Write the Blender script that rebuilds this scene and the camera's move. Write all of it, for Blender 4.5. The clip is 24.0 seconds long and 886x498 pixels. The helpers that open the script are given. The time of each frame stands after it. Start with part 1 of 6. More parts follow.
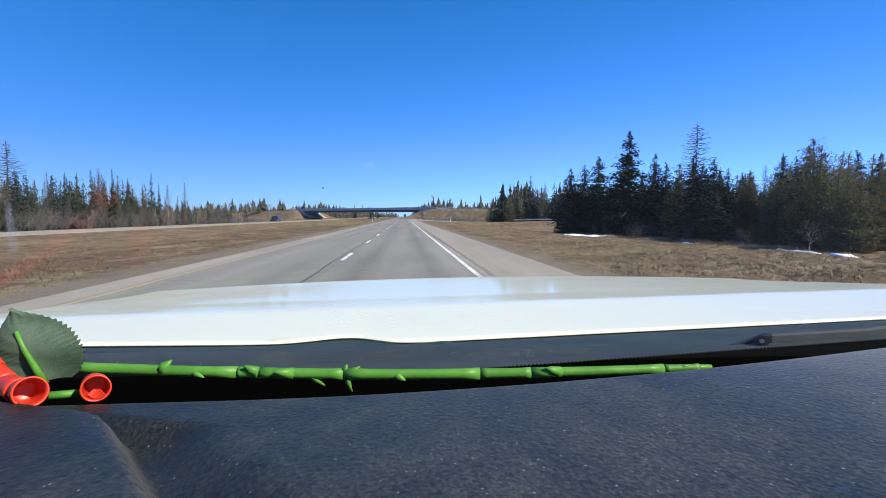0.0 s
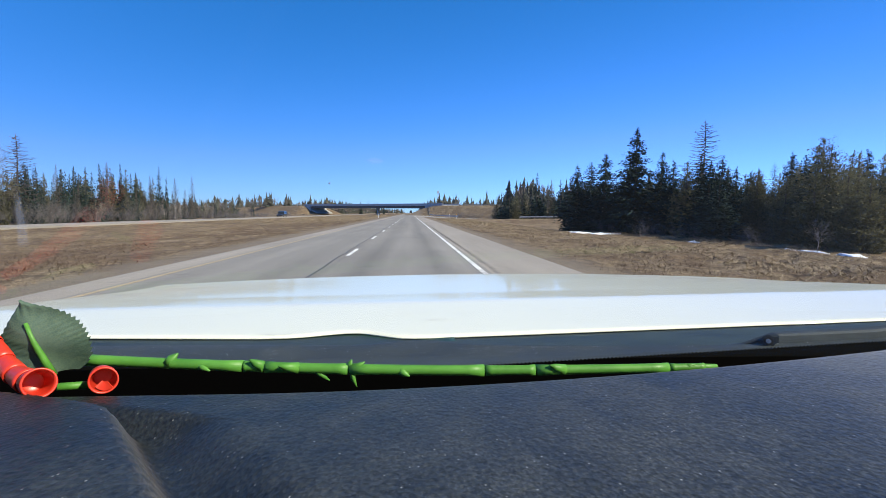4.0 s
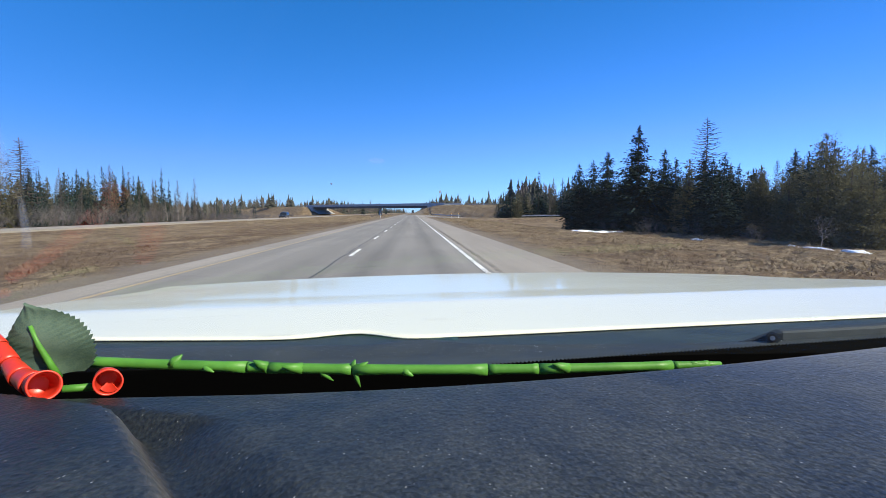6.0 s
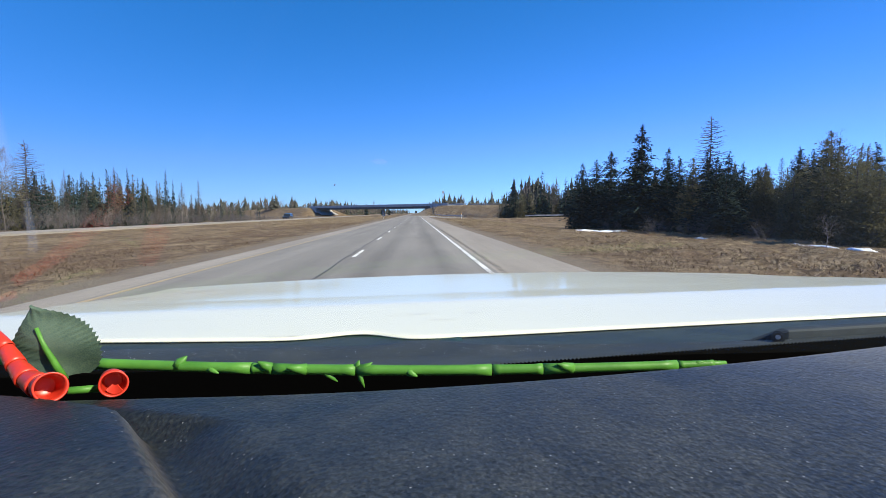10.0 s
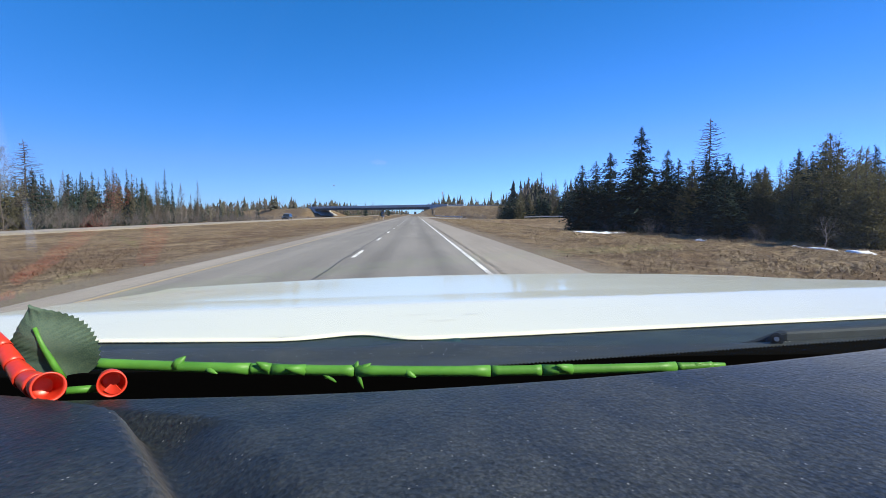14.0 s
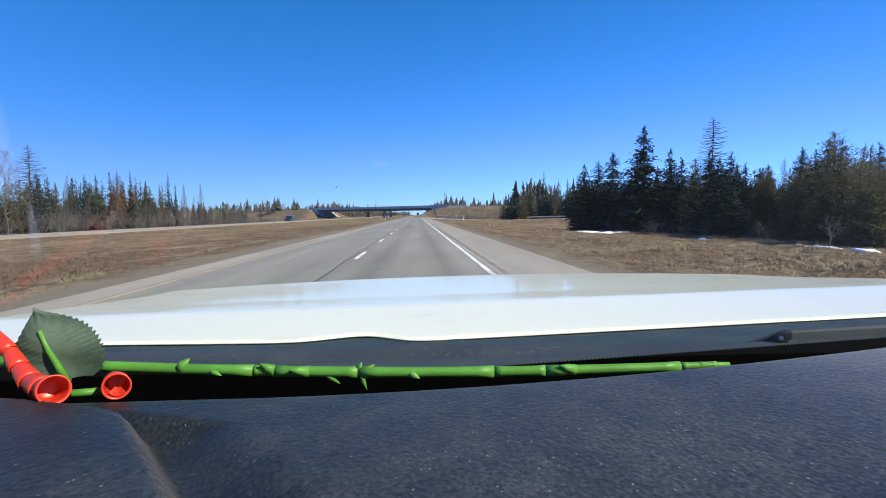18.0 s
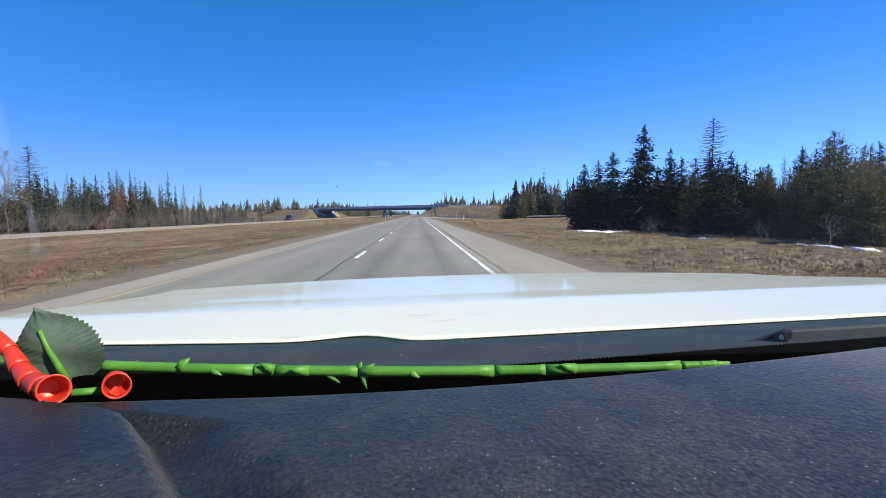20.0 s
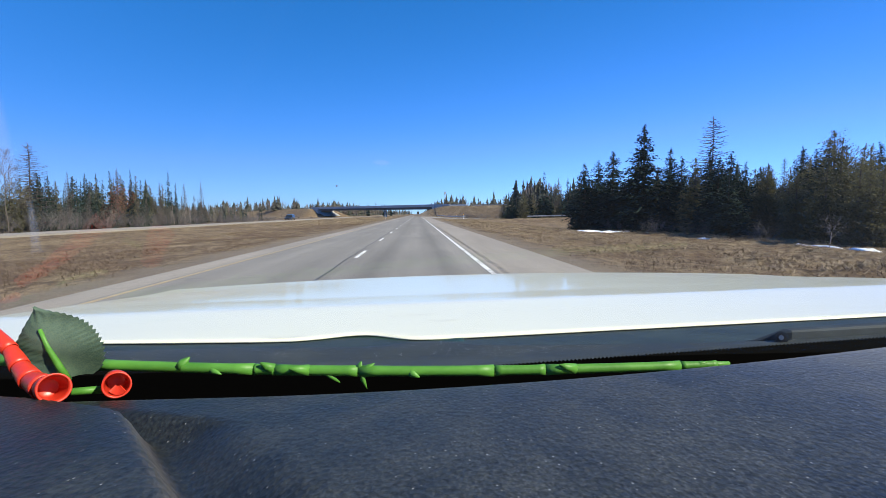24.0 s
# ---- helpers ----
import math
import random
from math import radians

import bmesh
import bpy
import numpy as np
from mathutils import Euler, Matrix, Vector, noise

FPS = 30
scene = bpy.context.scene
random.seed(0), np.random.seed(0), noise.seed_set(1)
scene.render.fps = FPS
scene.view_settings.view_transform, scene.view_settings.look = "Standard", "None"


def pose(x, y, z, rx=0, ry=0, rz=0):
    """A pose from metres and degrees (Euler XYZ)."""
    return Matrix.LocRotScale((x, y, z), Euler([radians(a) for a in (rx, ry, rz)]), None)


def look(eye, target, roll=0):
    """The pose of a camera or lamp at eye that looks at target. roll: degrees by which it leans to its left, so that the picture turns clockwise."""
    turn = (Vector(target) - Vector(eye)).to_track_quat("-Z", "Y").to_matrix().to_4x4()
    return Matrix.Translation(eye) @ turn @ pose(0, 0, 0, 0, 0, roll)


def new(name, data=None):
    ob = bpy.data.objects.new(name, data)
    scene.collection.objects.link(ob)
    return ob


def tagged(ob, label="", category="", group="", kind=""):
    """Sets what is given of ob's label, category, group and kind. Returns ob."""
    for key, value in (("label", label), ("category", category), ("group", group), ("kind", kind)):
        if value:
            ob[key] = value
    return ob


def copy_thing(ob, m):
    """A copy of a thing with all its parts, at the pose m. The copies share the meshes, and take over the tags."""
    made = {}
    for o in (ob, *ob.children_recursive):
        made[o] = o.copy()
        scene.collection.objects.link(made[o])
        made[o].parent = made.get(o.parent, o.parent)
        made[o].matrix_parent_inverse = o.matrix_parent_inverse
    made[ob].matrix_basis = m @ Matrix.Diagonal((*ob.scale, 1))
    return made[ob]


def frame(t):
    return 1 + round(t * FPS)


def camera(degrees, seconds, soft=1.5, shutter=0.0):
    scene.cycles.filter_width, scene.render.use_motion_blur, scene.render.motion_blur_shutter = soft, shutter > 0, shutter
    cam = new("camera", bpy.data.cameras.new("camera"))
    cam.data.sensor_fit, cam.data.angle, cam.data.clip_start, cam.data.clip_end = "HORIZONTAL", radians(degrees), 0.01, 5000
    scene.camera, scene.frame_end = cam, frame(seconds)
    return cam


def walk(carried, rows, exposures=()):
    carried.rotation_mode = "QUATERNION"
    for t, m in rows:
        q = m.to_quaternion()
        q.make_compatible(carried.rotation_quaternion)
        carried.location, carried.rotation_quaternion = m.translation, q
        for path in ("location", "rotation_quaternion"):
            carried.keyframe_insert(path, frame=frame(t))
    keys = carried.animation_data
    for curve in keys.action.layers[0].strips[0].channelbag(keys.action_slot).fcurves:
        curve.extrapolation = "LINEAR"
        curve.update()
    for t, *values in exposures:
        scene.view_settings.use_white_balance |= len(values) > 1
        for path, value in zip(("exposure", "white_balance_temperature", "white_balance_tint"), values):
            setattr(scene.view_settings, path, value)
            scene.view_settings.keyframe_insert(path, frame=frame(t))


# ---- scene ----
STAND = 210.0                            # how far along the way the car stands
EYE = (0.0, 0.0, 1.405)                  # the camera's place in the car
RIDE = pose(0.27, STAND, 0, 0, 0, 0.88)  # the car's place and heading on the highway
cam = camera(84.0, 24.0, soft=0.5)
# seconds, tilt, roll and turn of the camera, which rides on the dashboard of the standing car
TURNS = [
    (0, 86.23, -0.36, -5.35), (0.5, 85.89, -0.27, -5.31), (1, 85.93, -0.21, -5.27), (1.5, 85.97, -0.57, -5.03),
    (2, 86.10, -1.17, -4.80), (2.5, 85.89, -1.82, -4.78), (4.5, 85.78, -0.66, -4.66), (5, 85.55, -0.75, -4.60),
    (5.5, 85.72, -0.37, -4.55), (6, 85.76, -0.34, -4.44), (6.5, 85.91, -0.40, -4.40), (7, 85.90, -0.40, -4.34),
    (7.5, 85.79, -0.23, -4.27), (8, 85.85, -0.38, -4.27), (8.5, 85.86, -0.42, -4.20), (9, 85.85, -0.40, -4.27),
    (9.5, 85.80, -0.06, -4.20), (10, 85.80, -0.00, -4.07), (10.5, 85.91, -0.24, -3.94), (12.5, 85.94, -0.51, -4.01),
    (13, 85.96, -0.48, -4.03), (13.5, 85.98, -0.50, -4.13), (14, 85.91, -0.20, -4.15), (14.5, 85.97, 0.01, -4.05),
    (15, 85.97, 0.08, -3.92), (15.5, 85.92, -0.01, -3.90), (16, 85.96, 0.11, -3.86), (16.5, 85.85, 0.25, -3.90),
    (17, 85.96, 0.00, -3.84), (17.5, 85.87, 0.23, -3.86), (18, 86.00, 0.19, -3.86), (18.5, 85.83, 0.20, -3.84),
    (20.5, 85.94, 0.22, -3.87), (21, 85.94, 0.15, -3.84), (21.5, 85.95, 0.35, -3.82), (22, 85.86, 0.41, -3.82),
    (22.5, 85.73, 0.08, -3.73), (23, 85.89, 0.00, -3.73), (23.5, 86.00, 0.05, -3.78), (24, 85.89, 0.12, -3.84),
]
walk(cam, [(t, RIDE @ pose(*EYE, tilt, roll, turn)) for t, tilt, roll, turn in TURNS])

# ---- daylight: clear early spring sky, sun over the woods on the exit side ----
SUN_UP, SUN_ROUND = 38.0, 123.0          # degrees over the horizon, and clockwise from straight ahead
world = bpy.data.worlds.new("clear_sky")
scene.world = world
world.use_nodes = True
wn = world.node_tree.nodes
sky = wn.new("ShaderNodeTexSky")
sky.sky_type, sky.sun_disc = "NISHITA", False
sky.sun_elevation, sky.sun_rotation = radians(SUN_UP), -radians(SUN_ROUND)
sky.air_density, sky.dust_density, sky.ozone_density, sky.altitude = 1.0, 0.0, 0.8, 900
clear = wn.new("ShaderNodeMixRGB")                 # deep, dry spring blue
clear.blend_type = "MULTIPLY"
clear.inputs[0].default_value, clear.inputs[2].default_value = 1.0, (0.408, 0.752, 1.68, 1)
split, joined = wn.new("ShaderNodeSeparateColor"), wn.new("ShaderNodeCombineColor")
world.node_tree.links.new(sky.outputs[0], split.inputs[0])
for i, (full, bend) in enumerate(((3.8, 0.85), (5.8, -0.14))):          # azure aloft, paler and less green low down
    part_of, held, bent, back = [wn.new("ShaderNodeMath") for k in range(4)]
    part_of.operation, held.operation, bent.operation, back.operation = "DIVIDE", "MINIMUM", "POWER", "MULTIPLY"
    part_of.inputs[1].default_value, held.inputs[1].default_value, bent.inputs[1].default_value = full, 1.0, bend
    for a, b in ((split.outputs[i], part_of.inputs[0]), (part_of.outputs[0], held.inputs[0]), (held.outputs[0], bent.inputs[0]), (bent.outputs[0], back.inputs[0]), (split.outputs[i], back.inputs[1]), (back.outputs[0], joined.inputs[i])):
        world.node_tree.links.new(a, b)
world.node_tree.links.new(split.outputs[2], joined.inputs[2])
world.node_tree.links.new(joined.outputs[0], clear.inputs[1])
world.node_tree.links.new(clear.outputs[0], wn["Background"].inputs[0])
wn["Background"].inputs[1].default_value = 0.0615
sun = new("sun", bpy.data.lights.new("sun", "SUN"))
sun.data.energy, sun.data.angle, sun.data.color = 4.4, radians(0.53), (1.0, 0.93, 0.75)
_a, _e = radians(SUN_ROUND), radians(SUN_UP)
SUN_DIR = Vector((math.sin(_a) * math.cos(_e), math.cos(_a) * math.cos(_e), math.sin(_e)))
sun.matrix_world = look(SUN_DIR * 60, (0, 0, 0))
scene.view_settings.exposure = 0.90


# ---- materials ----
class Mat:
    """A node material in the making."""

    def __init__(self, name, rough=0.6, metal=0.0, spec=0.5):
        self.m = bpy.data.materials.new(name)
        self.m.use_nodes = True
        self.t = self.m.node_tree
        self.b = self.t.nodes["Principled BSDF"]
        self.b.inputs["Roughness"].default_value = rough
        self.b.inputs["Metallic"].default_value = metal
        self.b.inputs["Specular IOR Level"].default_value = spec

    def n(self, kind, operation="", blend_type="", feature=""):
        node = self.t.nodes.new("ShaderNode" + kind)
        if operation:
            node.operation = operation
        if blend_type:
            node.blend_type = blend_type
        if feature:
            node.feature = feature
        return node

    def put(self, socket, value):
        if isinstance(value, bpy.types.NodeSocket):
            self.t.links.new(value, socket)
        else:
            socket.default_value = value

    def coords(self, scale=(1, 1, 1), world=True):
        if world:
            out = self.n("NewGeometry").outputs["Position"]
        else:
            out = self.n("TexCoord").outputs["Object"]
        mp = self.n("Mapping")
        self.put(mp.inputs["Vector"], out)
        mp.inputs["Scale"].default_value = scale
        return mp.outputs[0]

    def noise(self, scale, detail=4, rough=0.6, vec=None):
        nd = self.n("TexNoise")
        nd.inputs["Scale"].default_value = scale
        nd.inputs["Detail"].default_value = detail
        nd.inputs["Roughness"].default_value = rough
        self.put(nd.inputs["Vector"], vec if vec else self.coords())
        return nd.outputs["Fac"]

    def ramp(self, fac, *stops):
        r = self.n("ValToRGB")
        self.put(r.inputs[0], fac)
        e = r.color_ramp.elements
        while len(e) < len(stops):
            e.new(0.5)
        for el, (p, c) in zip(e, stops):
            el.position, el.color = p, (*c, 1) if len(c) == 3 else c
        return r.outputs[0]

    def grey(self, fac, lo, hi, a=0.0, b=1.0):
        r = self.n("MapRange")
        self.put(r.inputs[0], fac)
        for i, v in enumerate((lo, hi, a, b)):
            r.inputs[i + 1].default_value = v
        return r.outputs[0]

    def math(self, op, a, b=0.0):
        nd = self.n("Math", operation=op)
        self.put(nd.inputs[0], a), self.put(nd.inputs[1], b)
        return nd.outputs[0]

    def mix(self, fac, a, b, blend="MIX"):
        nd = self.n("MixRGB", blend_type=blend)
        self.put(nd.inputs[0], fac)
        self.put(nd.inputs[1], (*a, 1) if isinstance(a, tuple) and len(a) == 3 else a)
        self.put(nd.inputs[2], (*b, 1) if isinstance(b, tuple) and len(b) == 3 else b)
        return nd.outputs[0]

    def color(self, c):
        self.put(self.b.inputs["Base Color"], (*c, 1) if isinstance(c, tuple) and len(c) == 3 else c)
        return self

    def bump(self, fac, strength=0.3, dist=0.01):
        bp = self.n("Bump")
        bp.inputs["Strength"].default_value = strength
        bp.inputs["Distance"].default_value = dist
        self.put(bp.inputs["Height"], fac)
        self.put(self.b.inputs["Normal"], bp.outputs[0])
        return self

    def rough(self, v):
        self.put(self.b.inputs["Roughness"], v)
        return self


def plain(name, c, rough=0.6, metal=0.0, vary=0.15, scale=8.0, bump=0.0, world=False, spec=0.5):
    """A surface of one colour with mottling at two scales."""
    m = Mat(name, rough, metal, spec)
    f = m.noise(scale, 5, 0.6, m.coords(world=world))
    g = m.noise(scale * 9, 3, 0.6, m.coords(world=world))
    k = m.math("ADD", m.grey(f, 0.3, 0.7, 1 - vary, 1 + vary), m.grey(g, 0.3, 0.7, -vary / 2, vary / 2))
    cc = m.n("CombineColor")
    for i in range(3):
        m.put(cc.inputs[i], m.math("MULTIPLY", k, c[i]))
    m.color(cc.outputs[0])
    m.rough(m.grey(f, 0.3, 0.7, max(0.02, rough - 0.08), min(1, rough + 0.08)))
    if bump:
        m.bump(g, bump, 0.01)
    return m.m


def asphalt_mat(name, base, tracks=()):
    """Worn asphalt: stone grain, blotches, tyre tracks along the way, fine cracks."""
    m = Mat(name, 0.85, 0, 0.3)
    grain = m.noise(60, 3, 0.7)
    blot = m.noise(0.35, 5, 0.65, m.coords((1, 0.25, 1)))
    streak = m.noise(1.6, 4, 0.6, m.coords((1, 0.02, 1)))
    k = m.math("MULTIPLY", m.grey(grain, 0.25, 0.75, 0.78, 1.22), m.grey(blot, 0.3, 0.7, 0.85, 1.12))
    k = m.math("MULTIPLY", k, m.grey(streak, 0.3, 0.7, 0.9, 1.1))
    if tracks:
        sep = m.n("SeparateXYZ")
        m.put(sep.inputs[0], m.n("NewGeometry").outputs["Position"])
        wob = m.math("ADD", sep.outputs[0], m.grey(m.noise(0.05), 0, 1, -0.25, 0.25))
        for x, w, s in tracks:
            d = m.math("ABSOLUTE", m.math("SUBTRACT", wob, x))
            k = m.math("MULTIPLY", k, m.grey(d, 0, w, s, 1.0))
    cr = m.n("TexVoronoi", feature="DISTANCE_TO_EDGE")
    cr.inputs["Scale"].default_value = 0.22
    wv = m.n("VectorMath", operation="ADD")
    m.put(wv.inputs[0], m.coords((1, 0.7, 1)))
    nz = m.n("TexNoise")
    nz.inputs["Scale"].default_value = 0.8
    nz.inputs["Detail"].default_value = 6
    m.put(nz.inputs["Vector"], m.coords())
    m.put(wv.inputs[1], nz.outputs["Color"])
    m.put(cr.inputs["Vector"], wv.outputs[0])
    k = m.math("MULTIPLY", k, m.grey(cr.outputs[0], 0.0, 0.005, 0.78, 1.0))
    cc = m.n("CombineColor")
    for i in range(3):
        m.put(cc.inputs[i], m.math("MULTIPLY", k, base[i]))
    m.color(cc.outputs[0])
    m.bump(grain, 0.25, 0.006)
    return m.m


def ground_mat():
    """Dry winter grass with bare soil, darker wet patches and gravel beside the roads."""
    m = Mat("dry_grass_ground", 0.95, 0, 0.1)
    big = m.noise(0.06, 5, 0.6)
    mid = m.noise(0.55, 6, 0.7, m.coords((1, 0.5, 1)))
    fine = m.noise(14, 4, 0.75, m.coords((1, 0.35, 1)))
    c = m.ramp(mid, (0.34, (0.1, 0.064, 0.036)), (0.46, (0.235, 0.172, 0.107)), (0.6, (0.41, 0.32, 0.203)))
    c = m.mix(m.grey(big, 0.42, 0.62, 0.0, 0.65), c, (0.185, 0.13, 0.085))
    c = m.mix(m.grey(fine, 0.32, 0.62, 0.85, 0.0), c, (0.075, 0.05, 0.03))
    tuft = m.noise(2.6, 5, 0.7, m.coords((1, 0.6, 1)))
    c = m.mix(m.grey(tuft, 0.38, 0.56, 0.9, 0.0), c, (0.085, 0.06, 0.04))
    sep = m.n("SeparateXYZ")
    m.put(sep.inputs[0], m.n("NewGeometry").outputs["Position"])
    edge = m.math("ADD", sep.outputs[0], m.grey(m.noise(0.7, 5), 0, 1, -1.1, 1.1))
    wide = m.math("MULTIPLY", m.grey(edge, 12.0, 16.5, 1, 0), m.grey(sep.outputs[1], 105, 150, 1, 0))
    left = m.math("MULTIPLY", m.grey(edge, -7.9, -6.8, 0, 1), m.math("MAXIMUM", wide, m.grey(edge, 4.9, 6.3, 1, 0)))
    grav = m.ramp(m.noise(30, 4, 0.8), (0.3, (0.11, 0.088, 0.068)), (0.7, (0.3, 0.255, 0.2)))
    c = m.mix(m.math("MULTIPLY", left, 0.8), c, grav)
    m.color(c)
    m.bump(m.math("ADD", fine, mid), 0.9, 0.08)
    return m.m


def leaf_mat(name, dark, lit, scale=1.2, thin=0.0):
    """Foliage: colour varies from tree to tree and from clump to clump; thin: how much light passes through."""
    m = Mat(name, 0.8, 0, 0.08)
    info = m.n("ObjectInfo")
    isl = m.n("NewGeometry").outputs["Random Per Island"]
    f = m.noise(scale, 3, 0.6, m.coords(world=False))
    k = m.math("ADD", m.math("MULTIPLY", isl, 0.45), m.math("MULTIPLY", f, 0.35))
    k = m.math("ADD", k, m.math("MULTIPLY", info.outputs["Random"], 0.3))
    tint = m.ramp(k, (0.2, dark), (0.85, lit))
    m.color(tint)
    if thin:
        glow, mx = m.n("BsdfTranslucent"), m.n("MixShader")
        m.put(glow.inputs[0], tint)
        mx.inputs[0].default_value = thin
        m.put(mx.inputs[1], m.b.outputs[0]), m.put(mx.inputs[2], glow.outputs[0])
        m.put(m.t.nodes["Material Output"].inputs[0], mx.outputs[0])
    return m.m


M_ROAD = asphalt_mat("highway_asphalt", (0.222, 0.207, 0.183), ((-0.85, 0.55, 0.8), (0.95, 0.55, 0.8), (-4.4, 0.5, 0.93), (-2.7, 0.5, 0.93), (-1.78, 0.16, 0.86)))
M_SHOULDER = asphalt_mat("shoulder_asphalt", (0.28, 0.25, 0.21))
M_RAMP = asphalt_mat("ramp_asphalt", (0.27, 0.242, 0.205))
M_GROUND = ground_mat()
M_GRAVEL = plain("gravel", (0.24, 0.21, 0.18), 0.95, 0, 0.5, 3, 0.9, True, 0.1)


def worn_paint():
    """Road paint with the asphalt showing through where tyres have worn it."""
    m = Mat("worn_white_road_paint", 0.7, 0, 0.3)
    chip = m.noise(22, 6, 0.75)
    wide = m.noise(0.9, 4, 0.6)
    k = m.math("ADD", chip, m.grey(wide, 0.3, 0.7, -0.16, 0.12))
    m.color(m.mix(m.grey(k, 0.36, 0.46), (0.24, 0.225, 0.2), (0.70, 0.70, 0.67)))
    m.bump(chip, 0.3, 0.004)
    return m.m


M_WHITE_LINE = worn_paint()
M_YELLOW_LINE = plain("faded_yellow_road_paint", (0.35, 0.275, 0.165), 0.7, 0, 0.2, 2.5, 0.2, True)
M_SNOW = plain("old_snow", (0.82, 0.84, 0.88), 0.7, 0, 0.1, 2.0, 0.6, True)
M_SPRUCE = leaf_mat("spruce_needles", (0.011, 0.020, 0.017), (0.038, 0.058, 0.047))
M_CEDAR = leaf_mat("cedar_foliage", (0.052, 0.054, 0.031), (0.19, 0.175, 0.104), 1.2, 0.4)
M_MIXED = leaf_mat("mixed_far_foliage", (0.026, 0.032, 0.024), (0.092, 0.09, 0.074), 0.02)
M_BARE_FAR = leaf_mat("far_leafless_crowns", (0.075, 0.062, 0.055), (0.165, 0.14, 0.122), 0.02)
M_RUST = leaf_mat("rust_dead_foliage", (0.16, 0.045, 0.02), (0.34, 0.12, 0.05))
M_BARK = plain("grey_brown_bark", (0.08, 0.064, 0.053), 0.9, 0, 0.35, 3, 0.6)
M_PALE_BARK = plain("pale_grey_bark", (0.22, 0.19, 0.165), 0.9, 0, 0.3, 3, 0.5)
M_TWIG = plain("purplish_bare_twigs", (0.105, 0.094, 0.094), 0.9, 0, 0.35, 3)
M_STRAW = leaf_mat("dry_straw_blades", (0.11, 0.075, 0.045), (0.365, 0.29, 0.193), 0.15)
M_PALE_STRAW = leaf_mat("pale_straw_blades", (0.21, 0.155, 0.105), (0.49, 0.395, 0.255), 0.3)
M_WEED = leaf_mat("dead_brown_weeds", (0.05, 0.034, 0.022), (0.19, 0.135, 0.095), 0.15)
M_CONCRETE = plain("weathered_concrete", (0.33, 0.325, 0.315), 0.85, 0, 0.16, 0.5, 0.3, True)
M_GALV = plain("galvanised_steel", (0.42, 0.43, 0.44), 0.45, 0.6, 0.15, 2.0, 0.05)
M_RAIL = plain("weathered_guardrail_steel", (0.27, 0.28, 0.30), 0.5, 0.5, 0.2, 0.8, 0.1)
M_POST = plain("grey_weathered_timber", (0.2, 0.165, 0.13), 0.9, 0, 0.3, 4, 0.5)
M_SIGN_GREEN = plain("green_sign_sheeting", (0.003, 0.2, 0.16), 0.4, 0, 0.05, 1.0)
M_SIGN_WHITE = plain("white_sign_sheeting", (0.82, 0.83, 0.82), 0.4, 0, 0.04, 1.0)
M_SIGN_YELLOW = plain("amber_sign_sheeting", (0.85, 0.38, 0.015), 0.4, 0, 0.05, 1.0)
M_SIGN_BLACK = plain("black_sign_sheeting", (0.015, 0.014, 0.014), 0.5, 0, 0.1, 1.0)
M_PLATE_BACK = plain("bare_aluminium_sign_back", (0.45, 0.46, 0.47), 0.4, 0.7, 0.1, 1.0)
M_RUBBER = plain("black_rubber", (0.018, 0.018, 0.019), 0.7, 0, 0.2, 6)
M_GLASS_DARK = plain("dark_vehicle_glass", (0.02, 0.024, 0.03), 0.08, 0, 0.1, 2)
M_CHROME = plain("bright_wheel_alloy", (0.55, 0.55, 0.56), 0.25, 0.9, 0.05, 4)


def paint(name, c, rough=0.3):
    m = Mat(name, rough, 0, 0.5)
    f = m.noise(1.3, 4, 0.6, m.coords(world=False))
    m.color(m.mix(m.grey(f, 0.35, 0.65), c, tuple(v * 0.9 for v in c)))
    m.b.inputs["Coat Weight"].default_value = 0.8
    m.b.inputs["Coat Roughness"].default_value = 0.08
    return m.m


# ---- building helpers ----
def mesh_of(name, verts, faces, mat, smooth=False):
    me = bpy.data.meshes.new(name)
    me.from_pydata([tuple(v) for v in verts], [], [tuple(f) for f in faces])
    me.materials.append(mat)
    if smooth:
        me.polygons.foreach_set("use_smooth", [True] * len(me.polygons))
    me.update()
    return me


def part(name, data, mat, parent, label="", smooth=False):
    """Links a bmesh or a mesh as one object under a thing or a part."""
    if isinstance(data, bmesh.types.BMesh):
        me = bpy.data.meshes.new(name)
        data.to_mesh(me)
        data.free()
        me.materials.append(mat)
        if smooth:
            me.polygons.foreach_set("use_smooth", [True] * len(me.polygons))
    else:
        me = data
    ob = new(name, me)
    ob.parent = parent
    if label:
        tagged(ob, label)
    return ob


def thing(name, m, label, category, group="", kind=""):
    ob = new(name)
    ob.empty_display_size = 0.1
    ob.matrix_world = m
    return tagged(ob, label, category, group, kind)


def setting(name, me, label, category):
    return tagged(new(name, me), label, category, kind="structure")


def box(bm, x0, x1, y0, y1, z0, z1, bevel=0.0):
    r = bmesh.ops.create_cube(bm, size=1)
    for v in r["verts"]:
        v.co = Vector(((x0 + x1) / 2 + v.co.x * (x1 - x0), (y0 + y1) / 2 + v.co.y * (y1 - y0), (z0 + z1) / 2 + v.co.z * (z1 - z0)))
    if bevel:
        es = list({e for v in r["verts"] for e in v.link_edges})
        bmesh.ops.bevel(bm, geom=es, offset=bevel, segments=2, affect="EDGES", profile=0.5)
    return bm


def boxes(*specs, bevel=0.0):
    bm = bmesh.new()
    for s in specs:
        box(bm, *s, bevel=bevel)
    return bm


